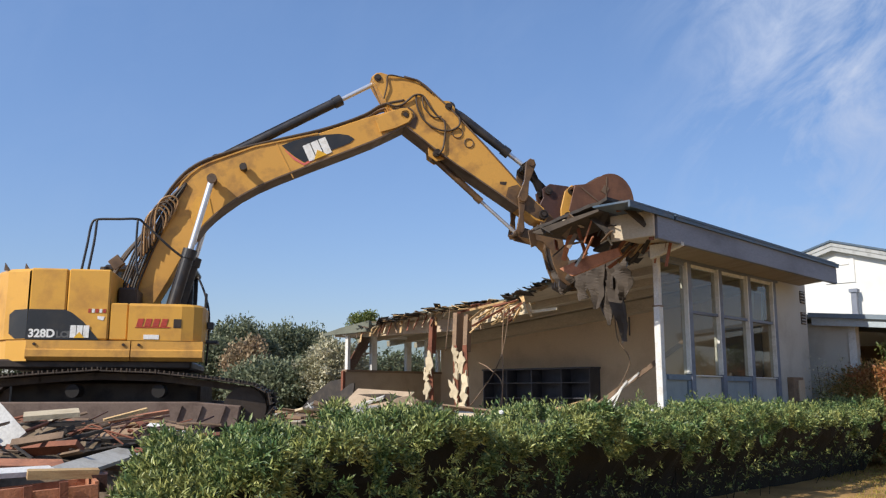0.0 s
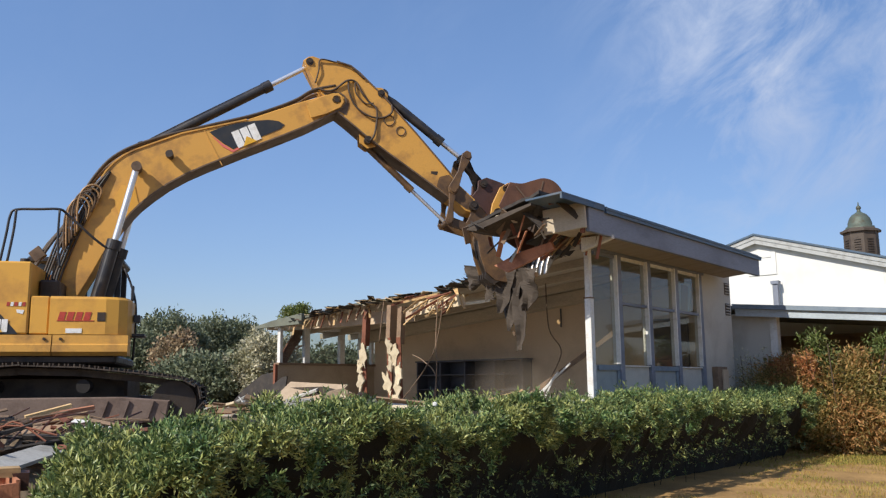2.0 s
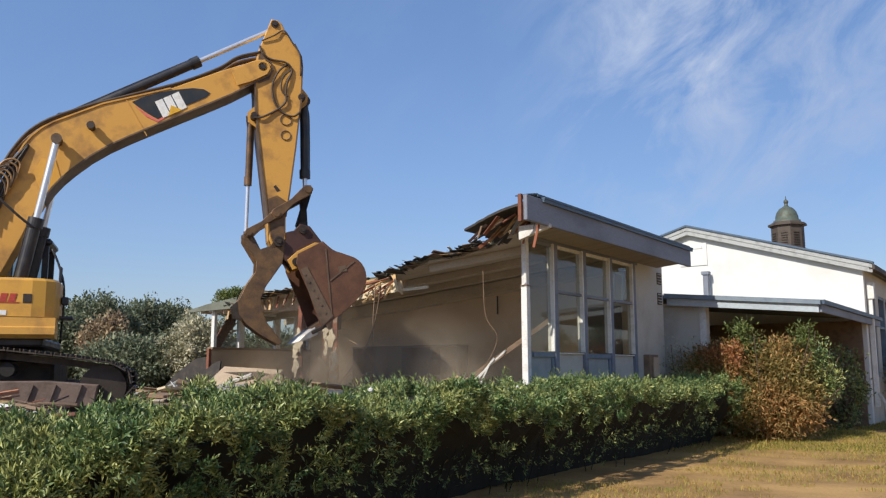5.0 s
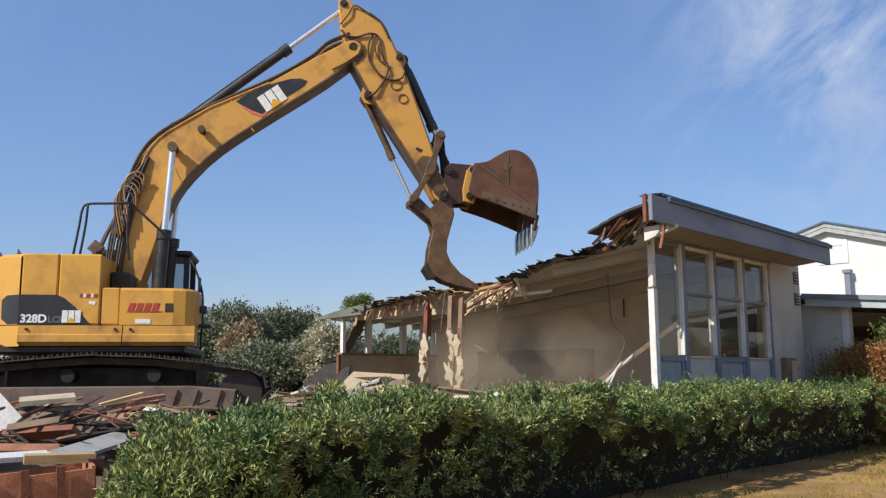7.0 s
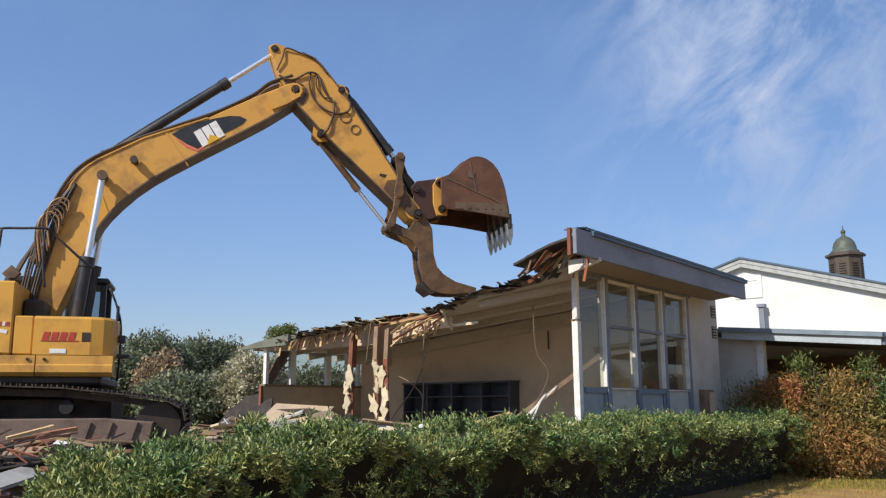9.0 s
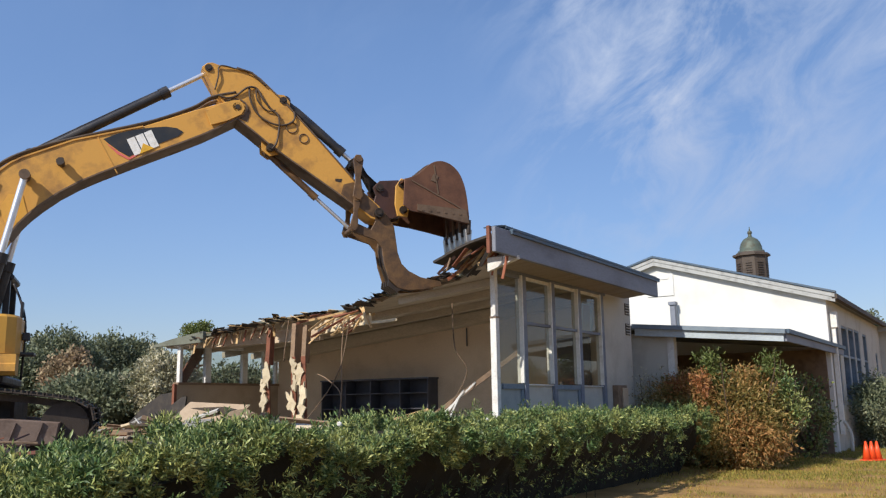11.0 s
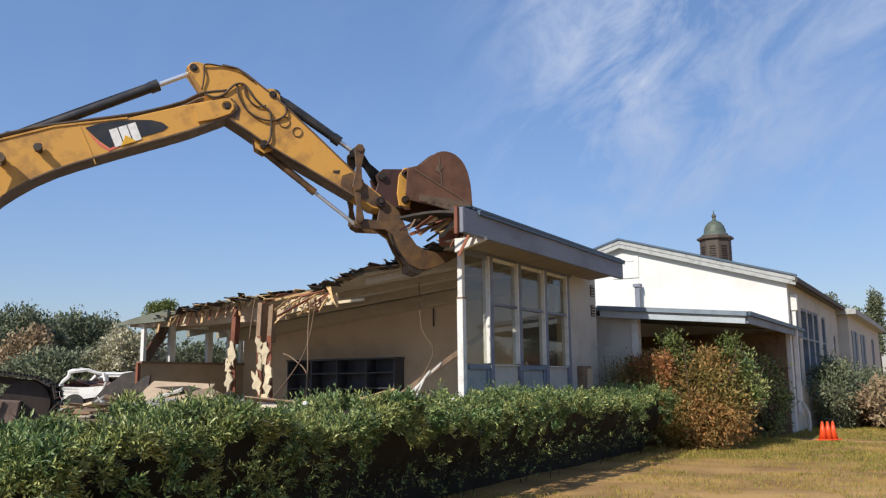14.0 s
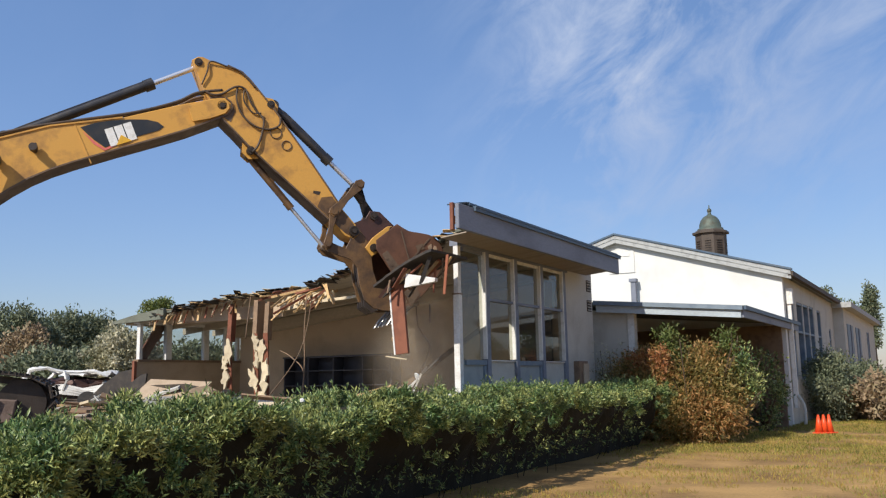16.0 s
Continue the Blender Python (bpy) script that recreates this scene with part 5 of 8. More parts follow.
    for p, q, w, h, roll, m, lab in (
            ((-7.79, 2.4, 0.95), (-7.62, 3.29, 0.9), 0.22, 0.04, 12, SALMON, "salmon-coloured plywood strip on the rubble"),
            ((-7.42, 2.3, 0.88), (-7.4, 3.11, 0.88), 0.2, 0.04, 8, WHITE, "white painted board on the rubble"),
            ((-7.34, 3.17, 0.86), (-8.49, 4.48, 0.96), 0.24, 0.035, 14, SILVER_BOARD, "long grey weathered board on the rubble"),
            ((-7.14, 2.8, 0.88), (-6.98, 3.3, 0.87), 0.12, 0.07, 4, SPLINTER, "pale yellow fresh plank on the rubble"),
            ((-9.25, 4.9, 1.13), (-8.74, 5.25, 1.05), 0.18, 0.05, 20, WHITE, "white painted board end on the rubble"),
            ((-9.1, 4.96, 1.1), (-8.6, 5.31, 1.02), 0.1, 0.05, 20, WHITE, "white painted board end on the rubble"),
            ((-9.52, 3.65, 1.27), (-9.32, 4.15, 1.31), 0.4, 0.05, 6, PLASTER, "pale yellow insulation slab on the rubble"),
            # black sheet added to stand in for the unlit hollow of the heap
            ((-9.75, 3.4, 1.17), (-9.3, 4.3, 1.2), 0.5, 0.04, 0, TAR, "black sheet standing for the dark hollow in the rubble"),
            ((-9.07, 3.1, 1.32), (-8.85, 3.3, 1.02), 0.34, 0.06, 70, WHITE, "white painted board standing in the rubble"),
            ((-9.47, 4.5, 1.21), (-9.37, 4.96, 1.33), 0.05, 0.04, 10, SPLINTER, "splintered salmon lath on the rubble"),
            ((-9.55, 4.6, 1.2), (-9.5, 5.3, 1.3), 0.05, 0.04, 10, SALMON, "splintered salmon lath on the rubble"),
            ((-11.4, 4.7, 1.12), (-12.3, 5.0, 1.18), 0.35, 0.06, 12, PLASTER, "pale yellow insulation slab on the rubble"),
            ((-11.0, 5.0, 1.0), (-10.2, 5.6, 1.2), 0.1, 0.06, 12, SPLINTER, "fresh splintered plank on the rubble")):
        bm = bmesh.new()
        beam(bm, p, q, w, h, roll)
        tagged(finish("broken_plank", bm, m), lab, "plank")
    # broken plywood crate at the foot of the heap, one side torn open
    crate = thing("plywood_crate", "broken salmon-brown plywood crate lying in the rubble", "crate", pose(-6.9, 2.85, 0.42, 3, -4, 74))
    part("front_panel", boxed((-0.75, -0.03, 0.0), (-0.12, 0.0, 0.4)), SALMON, crate)
    part("front_panel", boxed((-0.1, -0.02, 0.04), (0.4, 0.01, 0.36)), SALMON, crate)
    part("side_panel", boxed((0.38, -0.01, 0.02), (0.41, 0.5, 0.38)), SALMON, crate)
    part("base", boxed((-0.75, 0.0, 0.0), (0.4, 0.5, 0.03)), OLD_WOOD, crate)
    part("back_panel", boxed((-0.7, 0.48, 0.02), (0.38, 0.5, 0.34)), SALMON, crate)
    for x in (-0.44, -0.13, 0.12):
        part("batten", boxed((x, -0.06, -0.02), (x + 0.06, -0.032, 0.41)), RED_WOOD, crate)
    part("white_patch", boxed((-0.7, -0.045, 0.04), (-0.46, -0.034, 0.2)), WHITE, crate, "white painted patch")
    bm = bmesh.new()
    beam(bm, (-7.0, 3.24, 0.8), (-6.94, 3.36, 0.8), 0.1, 0.14, 8)
    tagged(finish("timber_block", bm, DARK_RUST), "dark stub of timber at the crate's edge", "timber")
    # tangled rods over the dark of the heap
    for k in range(26):
        x, y = rng.uniform(-9.6, -8.5), rng.uniform(3.2, 4.7)
        a, L, z = rng.uniform(0.8, 2.2), rng.uniform(0.4, 1.1), rng.uniform(1.02, 1.16)
        bm = bmesh.new()
        tube(bm, [(x, y, z - 0.1), (x + 0.4 * L * math.cos(a), y + 0.4 * L * math.sin(a), z + 0.1 * rng.random()), (x + L * math.cos(a) + 0.1, y + L * math.sin(a), z + rng.uniform(-0.1, 0.2))], rng.uniform(0.006, 0.013), 5, 4)
        tagged(finish("bent_rod", bm, (RED_WOOD, OLD_WOOD, DARK_RUST)[k % 3]), "thin bent rod sticking out of the rubble", "rod", group="bent rods")
    # large pieces lying against the torn wall
    bm = bmesh.new()
    prism(bm, [(-0.55, 0.0), (0.5, 0.0), (0.5, 0.82), (0.35, 0.8), (0.05, 0.62), (-0.3, 0.25)], -0.02, 0.02)
    t = thing("dark_sheet", "black torn sheet leaning against the end wall", "sheet", pose(-17.05, 14.15, 0.97, -8, 0, 4))
    part("sheet", bm, TAR, t)
    for x, y, z, a, w, d, tilt in ((-14.9, 13.45, 1.3, 8, 1.7, 1.0, 34), (-13.9, 13.2, 1.12, -14, 1.5, 0.9, 24), (-14.6, 12.85, 0.98, 4, 1.8, 0.5, 6)):
        t = thing("fallen_slab", "dusty tan wall slab lying on the rubble", "slab", pose(x, y, z, tilt, 3, a), group="fallen slabs")
        bm = boxed((-w / 2, -d / 2, -0.03), (w / 2, d / 2, 0.03), 0.008)
        part("sheet", bm, TAN_PANEL, t)
        bm = bmesh.new()
        beam(bm, (-w / 2, -d / 2 + 0.05, 0.055), (w / 2, -d / 2 + 0.16, 0.055), 0.07, 0.04)
        part("batten", bm, SILVER_BOARD, t)
    for k in range(16):
        x, y = rng.uniform(-13.6, -12.3), rng.uniform(12.9, 13.5)
        bm = bmesh.new()
        prism(bm, [(0.16 * rng.uniform(0.5, 1.2) * math.cos(a), 0.16 * rng.uniform(0.5, 1.2) * math.sin(a)) for a in (0, 1.1, 2.1, 3.0, 4.2, 5.2)], -0.03, 0.03)
        t = thing("plaster_chunk", "cream chunk of broken plaster in the rubble", "plaster", pose(x, y, 1.02 + 0.3 * rng.random(), rng.uniform(30, 120), rng.uniform(-40, 40), rng.uniform(-60, 60)), group="plaster chunks")
        part("chunk", bm, PLASTER if k % 3 else OLD_WOOD, t)
    # tiny white scraps on the hedge
    for x, y, z in ((-5.95, 7.2, 1.31), (-5.7, 9.9, 1.3)):
        bm = bmesh.new()
        bmesh.ops.create_icosphere(bm, subdivisions=1, radius=0.03, matrix=Matrix.Translation((x, y, z)))
        tagged(finish("white_scrap", bm, WHITE), "small white scrap caught on the hedge", "scrap")


def build_cones():
    c = thing("traffic_cone", "bright orange traffic cone on the lawn's edge", "cone", group="traffic cones")
    part("base", boxed((-0.14, -0.14, 0), (0.14, 0.14, 0.03), 0.006), CONE, c)
    bm = bmesh.new()
    rod(bm, (0, 0, 0.03), (0, 0, 0.46), 0.105, 0.025, 20)
    part("cone", bm, CONE, c, smooth=True)
    c.matrix_basis = pose(-2.98, 23.6, 0)
    copy_thing(c, pose(-2.87, 23.7, 0, 0, 0, 20))
    copy_thing(c, pose(-2.76, 23.8, 0, 0, 0, 50))


build_ground()
build_shell()
build_roof()
build_glazing()
build_interior()
build_hall()
build_plants()
build_grass()
build_rubble()
build_cones()

# ---------------------------------------------------------------- excavator
# machine space: x ahead, y to its left, z up from the ground; boom foot pin at height FOOT
BASE, FOOT, MID = Vector((-13.978, 6.634, 0.87)), 1.576, 0.3
BOOM_S, G_STICK = 6.52, 3.2


def panel_box(bm, f0, f1, l0, l1, z0, z1, bevel=0.03):
    boxed((f0, l0, z0), (f1, l1, z1), bevel, bm)


def flat(name, outline, y, material, parent, thick=0.006, label=""):
    bm = bmesh.new()
    prism(bm, outline, y - thick, y)
    return part(name, bm, material, parent, label)


def lettering(text, size, m, material, parent, name="lettering"):
    cu = bpy.data.curves.new(name, "FONT")
    cu.body, cu.size, cu.extrude, cu.align_x, cu.offset = text, size, 0.002, "LEFT", 0.006
    cu.materials.append(material)
    ob = new(name, cu)
    ob.parent = parent
    ob.matrix_basis = m
    return ob


def maker_badge(parent, x, z, s, y, slope=0.0):
    """The maker's badge as plain shapes: three white blocks over a yellow wedge."""
    m = Matrix.Translation((x, y, z)) @ Matrix.Rotation(-slope, 4, "Y")

    def put(name, outline, yy, mm):
        ob = flat(name, [(a * s, b * s) for a, b in outline], 0.0, mm, parent, 0.004)
        ob.matrix_basis = m @ Matrix.Translation((0, yy, 0))
    for k in range(3):
        put("badge_block", [(0.5 * k, 0), (0.5 * k + 0.44, 0), (0.5 * k + 0.46, 1), (0.5 * k + 0.02, 1)], 0, DECAL_WHITE)
    put("badge_wedge", [(0.3, -0.02), (0.72, 0.46), (1.14, -0.02)], -0.006, DECAL_YELLOW)


def build_undercarriage(ex):
    turn = pose(0, 0, 0, 0, 0, 52.5)
    car = part("car_body", boxed((-1.3, -0.65, 0.35), (1.6, 1.25, 0.85), 0.05), DARK_STEEL, ex)
    car.matrix_basis = turn
    bm = bmesh.new()
    rod(bm, (0.3, MID, 0.8), (0.3, MID, 1.14), 0.75, None, 28)
    ring = part("slew_ring", bm, DARK_STEEL, ex)
    ring.matrix_basis = turn
    # loop of the track chain: ahead end at x=2.75
    loop = [(-1.75, 0.05), (2.2, 0.05), (2.55, 0.16), (2.75, 0.4), (2.7, 0.63), (2.45, 0.77), (1.9, 0.85), (1.0, 0.95), (0.1, 0.98), (-0.7, 0.92), (-1.5, 0.84), (-1.95, 0.8), (-2.15, 0.6), (-2.15, 0.3), (-2.0, 0.12)]
    pts = [Vector((x, 0, z)) for x, z in loop]
    dist = [0.0]
    for a, b in zip(pts, pts[1:] + pts[:1]):
        dist.append(dist[-1] + (b - a).length)
    shoe_mesh = None
    for side, y0 in ((0, -1.45), (1, 1.25)):
        tr = thing("x", "", "")
        tr.name = "crawler_track"
        for k in ("label", "category"):
            if k in tr:
                del tr[k]
        tr.parent = ex
        tr.matrix_basis = turn @ pose(0, y0, 0)
        bm = bmesh.new()
        prism(bm, [(-1.75, 0.14), (2.25, 0.14), (2.3, 0.46), (1.6, 0.52), (-1.2, 0.52), (-1.7, 0.46)], 0.06, 0.7, 0.02)
        part("track_frame", bm, TRACK_FRAME, tr)
        for x in (1.15, 1.45, 1.8):
            bm = bmesh.new()
            prism(bm, [(x, 0.2), (x + 0.2, 0.2), (x + 0.28, 0.46), (x + 0.12, 0.46)], 0.02, 0.058)
            part("guard", bm, TRACK_FRAME, tr)
        for x in (-0.2, 1.05):
            bm = bmesh.new()
            rod(bm, (x, 0.16, 0.68), (x, 0.5, 0.68), 0.1, None, 16)
            part("carrier_roller", bm, SHADE_STEEL, tr)
        for x, r in ((2.35, 0.33), (-1.8, 0.36)):
            bm = bmesh.new()
            rod(bm, (x, 0.2, 0.42), (x, 0.6, 0.42), r, None, 28)
            part("idler_wheel", bm, DARK_STEEL, tr)
        bm = bmesh.new()
        for a, b in zip(pts, pts[1:] + pts[:1]):
            d = (b - a).normalized()
            for y in (0.28, 0.46):
                beam(bm, a - d * 0.02 + Vector((0, y, 0)) + Vector((-d.z, 0, d.x)) * 0.07, b + d * 0.02 + Vector((0, y, 0)) + Vector((-d.z, 0, d.x)) * 0.07, 0.05, 0.1)
        part("chain", bm, TRACK, tr)
        if shoe_mesh is None:
            bm = bmesh.new()
            boxed((-0.1, 0, -0.02), (0.1, 0.8, 0.0), bm=bm)
            for x in (-0.08, 0.0, 0.08):
                boxed((x - 0.009, 0.01, -0.055), (x + 0.009, 0.79, -0.02), bm=bm)
            shoe = part("track_shoe", bm, TRACK, tr)
            shoe_mesh = shoe.data
            first = shoe
        n = int(dist[-1] / 0.205)
        for k in range(n):
            s = dist[-1] * k / n
            i = max(j for j in range(len(pts)) if dist[j] <= s + 1e-9)
            a, b = pts[i], pts[(i + 1) % len(pts)]
            p = a + (b - a) * ((s - dist[i]) / (dist[i + 1] - dist[i]))
            d = b - a
            if side == 0 and k == 0:
                ob = first
            else:
                ob = new("track_shoe", shoe_mesh)
                ob.parent = tr
            ob.matrix_basis = Matrix.Translation(p) @ Matrix.Rotation(-math.atan2(d.z, d.x), 4, "Y")


def build_upper(ex):
    """Everything above the slew ring, in one part with its panels below it."""
    up = part("upper_structure", boxed((-1.45, -1.05, 1.02), (1.45, 1.65, 1.16), 0.03), DARK_STEEL, ex)
    R = -1.15
    # rounded tail
    bm = bmesh.new()
    tail = [(-1.0, R), (-1.35, R + 0.16), (-1.62, R + 0.55), (-1.72, MID), (-1.62, 1.2), (-1.35, 1.6), (-1.0, 1.75)]
    for z0, z1, inset in ((1.13, 1.44, 0.02), (1.46, 2.5, 0.0)):
        a = [bm.verts.new((x + inset * 2, y, z0)) for x, y in tail]
        b = [bm.verts.new((x + inset * 2, y, z1)) for x, y in tail]
        c = [bm.verts.new((x * 0.97, y * 0.97, z1 + 0.05)) for x, y in tail]
        for lo, hi in ((a, b), (b, c)):
            for k in range(len(tail) - 1):
                bm.faces.new((lo[k], lo[k + 1], hi[k + 1], hi[k]))
        bm.faces.new(c[::-1])
        bm.faces.new(a)
    bmesh.ops.recalc_face_normals(bm, faces=bm.faces)
    part("counterweight", bm, YELLOW, up)
    bm = bmesh.new()
    panel_box(bm, -0.985, -0.445, R, 1.7, 1.46, 2.56, 0.025)
    part("engine_door", bm, YELLOW, up)
    bm = bmesh.new()
    panel_box(bm, -0.435, 0.19, R, 1.0, 1.46, 2.56, 0.025)
    part("engine_door", bm, YELLOW, up)
    bm = bmesh.new()
    panel_box(bm, 0.2, 0.47, R + 0.02, R + 0.5, 1.46, 2.04, 0.02)
    part("tank_door", bm, YELLOW, up)
    bm = bmesh.new()
    # tool box with rounded fore corner
    out = [(0.48, R), (1.28, R), (1.46, R + 0.05), (1.58, R + 0.17), (1.63, R + 0.35), (1.63, -0.2), (0.48, -0.2)]
    a = [bm.verts.new((x, y, 1.46)) for x, y in out]
    b = [bm.verts.new((x, y, 2.0)) for x, y in out]
    c = [bm.verts.new((0.5 + (x - 0.5) * 0.96, -0.5 + (y + 0.5) * 0.96, 2.04)) for x, y in out]
    for lo, hi in ((a, b), (b, c)):
        for k in range(len(out)):
            bm.faces.new((lo[k], lo[(k + 1) % len(out)], hi[(k + 1) % len(out)], hi[k]))
    bm.faces.new(c)
    bm.faces.new(a[::-1])
    bmesh.ops.recalc_face_normals(bm, faces=bm.faces)
    part("tool_box", bm, YELLOW, up)
    for f0, f1 in ((-0.98, 0.53), (0.545, 1.62)):
        bm = bmesh.new()
        prism(bm, [(R + 0.03, 1.14), (R - 0.03, 1.2), (R - 0.03, 1.3), (R - 0.005, 1.32), (R - 0.005, 1.45), (R + 0.4, 1.45), (R + 0.4, 1.14)], f0, f1)
        sk = part("side_skirt", bm, YELLOW_WORN, up)
        sk.matrix_basis = Matrix(((0, 1, 0, 0), (1, 0, 0, 0), (0, 0, 1, 0), (0, 0, 0, 1)))
    for x in (-0.86, 0.43, 0.66):
        bm = bmesh.new()
        rod(bm, (x, R - 0.03, 1.39), (x, R + 0.02, 1.39), 0.022, None, 12)
        part("bolt", bm, DARK_STEEL, up)
    bm = bmesh.new()
    panel_box(bm, 1.16, 1.28, -1.158, -1.12, 1.66, 1.8, 0.004)
    part("vent_slot", bm, DARK_STEEL, up)
    # valve bay behind the hood, dark and oily, and the boom foot bracket
    bm = bmesh.new()
    panel_box(bm, 0.2, 0.75, R + 0.5, 0.6, 1.46, 2.0, 0.03)
    panel_box(bm, 0.2, 0.5, -0.6, 0.2, 2.0, 2.35, 0.03)
    part("valve_block", bm, DARK_STEEL, up)
    bm = bmesh.new()
    for y in (MID - 0.45, MID + 0.4):
        prism(bm, [(-0.35, 1.1), (1.25, 1.1), (1.1, 1.5), (0.25, 1.85), (-0.2, 1.75)], y, y + 0.05)
    part("boom_bracket", bm, YELLOW_WORN, up)
    # handrail of round tube
    bm = bmesh.new()
    tube(bm, [(-0.3, -0.95, 2.58), (-0.24, -0.95, 3.0), (-0.2, -0.95, 3.3), (-0.12, -0.95, 3.39), (0.2, -0.95, 3.41), (0.5, -0.95, 3.42), (0.62, -0.9, 3.34), (1.0, -0.85, 3.0), (1.2, -0.8, 2.85)], 0.02, 8)
    tube(bm, [(-0.2, -0.95, 2.58), (-0.14, -0.95, 3.05), (-0.12, -0.95, 3.39)], 0.02, 8)
    tube(bm, [(0.5, -0.95, 3.42), (0.5, -0.95, 2.9), (0.55, -0.95, 2.5)], 0.018, 8)
    part("handrail", bm, BLACK, up, smooth=True)
    bm = bmesh.new()
    rod(bm, (0.0, -0.7, 2.56), (0.0, -0.7, 2.66), 0.08, 0.07, 16)
    part("filler_cap", bm, DARK_STEEL, up)
    for x in (-1.15, -1.45):
        bm = bmesh.new()
        prism(bm, [(x, 2.54), (x + 0.09, 2.54), (x + 0.01, 2.66)], -0.9, -0.86)
        part("lifting_eye", bm, BROWN_STEEL, up)
    # cab on the far side
    C0, C1 = -0.25, 1.25
    cab = part("cab", boxed((C0, 0.82, 1.16), (C1, 0.88, 2.0)), BLACK, up)
    for lo, hi in (((C0, 0.82, 2.0), (C0 + 0.1, 0.9, 2.8)), ((0.6, 0.82, 2.0), (0.7, 0.9, 2.8)), ((C1 - 0.1, 0.82, 2.0), (C1, 0.9, 2.8)), ((C0, 1.7, 1.16), (C0 + 0.1, 1.78, 2.8)), ((C1 - 0.1, 1.7, 1.16), (C1, 1.78, 2.8)), ((C0, 0.88, 1.16), (C0 + 0.05, 1.78, 2.0))):
        part("cab_post", boxed(lo, hi, 0.01), BLACK, up)
    part("cab_roof", boxed((C0 - 0.05, 0.78, 2.8), (C1 + 0.05, 1.82, 2.92), 0.04), BLACK, up)
    part("cab_window", sheet((C0 + 0.1, 0.84, 2.0), (C1 - 0.1, 0.848, 2.8)), GLASS_DARK, up).visible_shadow = False
    part("seat", boxed((C0 + 0.2, 1.05, 1.5), (C0 + 0.7, 1.5, 2.4), 0.05), BLACK, up)
    bm = bmesh.new()
    tube(bm, [(1.62, -0.3, 1.1), (1.64, -0.35, 1.9), (1.55, -0.3, 2.3), (1.42, -0.25, 2.6)], 0.018, 8)
    tube(bm, [(1.5, -0.3, 1.5), (1.66, -0.3, 1.5)], 0.015, 6)
    part("grab_rail", bm, BLACK, up, smooth=True)
    part("mirror", boxed((1.56, -0.45, 2.05), (1.6, -0.3, 2.3), 0.01), BLACK, up)
    part("step", boxed((1.62, -0.75, 1.45), (1.82, -0.35, 1.5), 0.01), BLACK, up)
    part("lamp", boxed((1.64, -0.7, 1.68), (1.74, -0.55, 1.8), 0.01), BLACK, up)
    # decals on the side
    y = R - 0.002
    flat("decal_swoosh", [(-1.0, 1.46), (0.06, 1.462), (-0.04, 1.58), (-0.18, 1.74), (-0.34, 1.87), (-0.45, 1.92), (-0.98, 1.92)], y, DECAL_BLACK, up)
    bm = bmesh.new()
    q = [((-0.99, R - 0.006, 1.92), (-0.99, R - 0.006, 1.47)), ((-1.2, R + 0.085, 1.91), (-1.17, R + 0.07, 1.47)), ((-1.28, R + 0.12, 1.84), (-1.27, R + 0.115, 1.55))]
    for (a, b), (c, d) in zip(q, q[1:]):
        bm.faces.new([bm.verts.new(v) for v in (a, b, d, c)])
    part("decal_swoosh", bm, DECAL_BLACK, up)
    face = Matrix(((1, 0, 0, 0), (0, 0, -1, 0), (0, 1, 0, 0), (0, 0, 0, 1)))
    lettering("328D", 0.17, Matrix.Translation((-0.96, y - 0.01, 1.495)) @ face, DECAL_WHITE, up)
    lettering("LCR", 0.13, Matrix.Translation((-0.56, y - 0.01, 1.495)) @ face, DECAL_GREY, up)
    maker_badge(up, -0.36, 1.49, 0.19, y - 0.012)
    for k in range(5):
        flat("small_print", [(-0.12 + 0.055 * k, 1.88), (-0.08 + 0.055 * k, 1.88), (-0.075 + 0.055 * k, 1.94), (-0.115 + 0.055 * k, 1.94)], y, DECAL_WHITE if k % 2 else DECAL_RED, up)
    flat("sticker", [(0.03, 1.78), (0.11, 1.76), (0.13, 1.82), (0.02, 1.83)], y, DECAL_WHITE, up)
    flat("sticker", [(0.72, 1.48), (0.95, 1.48), (0.95, 1.55), (0.72, 1.55)], y, DECAL_WHITE, up)
    for k in range(4):
        flat("red_letters", [(0.6 + 0.12 * k, 1.68), (0.69 + 0.12 * k, 1.68), (0.72 + 0.12 * k, 1.8), (0.63 + 0.12 * k, 1.8)], y, DECAL_RED, up)
    flat("red_letters", [(0.58, 1.66), (1.1, 1.66), (1.12, 1.675), (0.6, 1.675)], y, DECAL_RED, up)
    return up


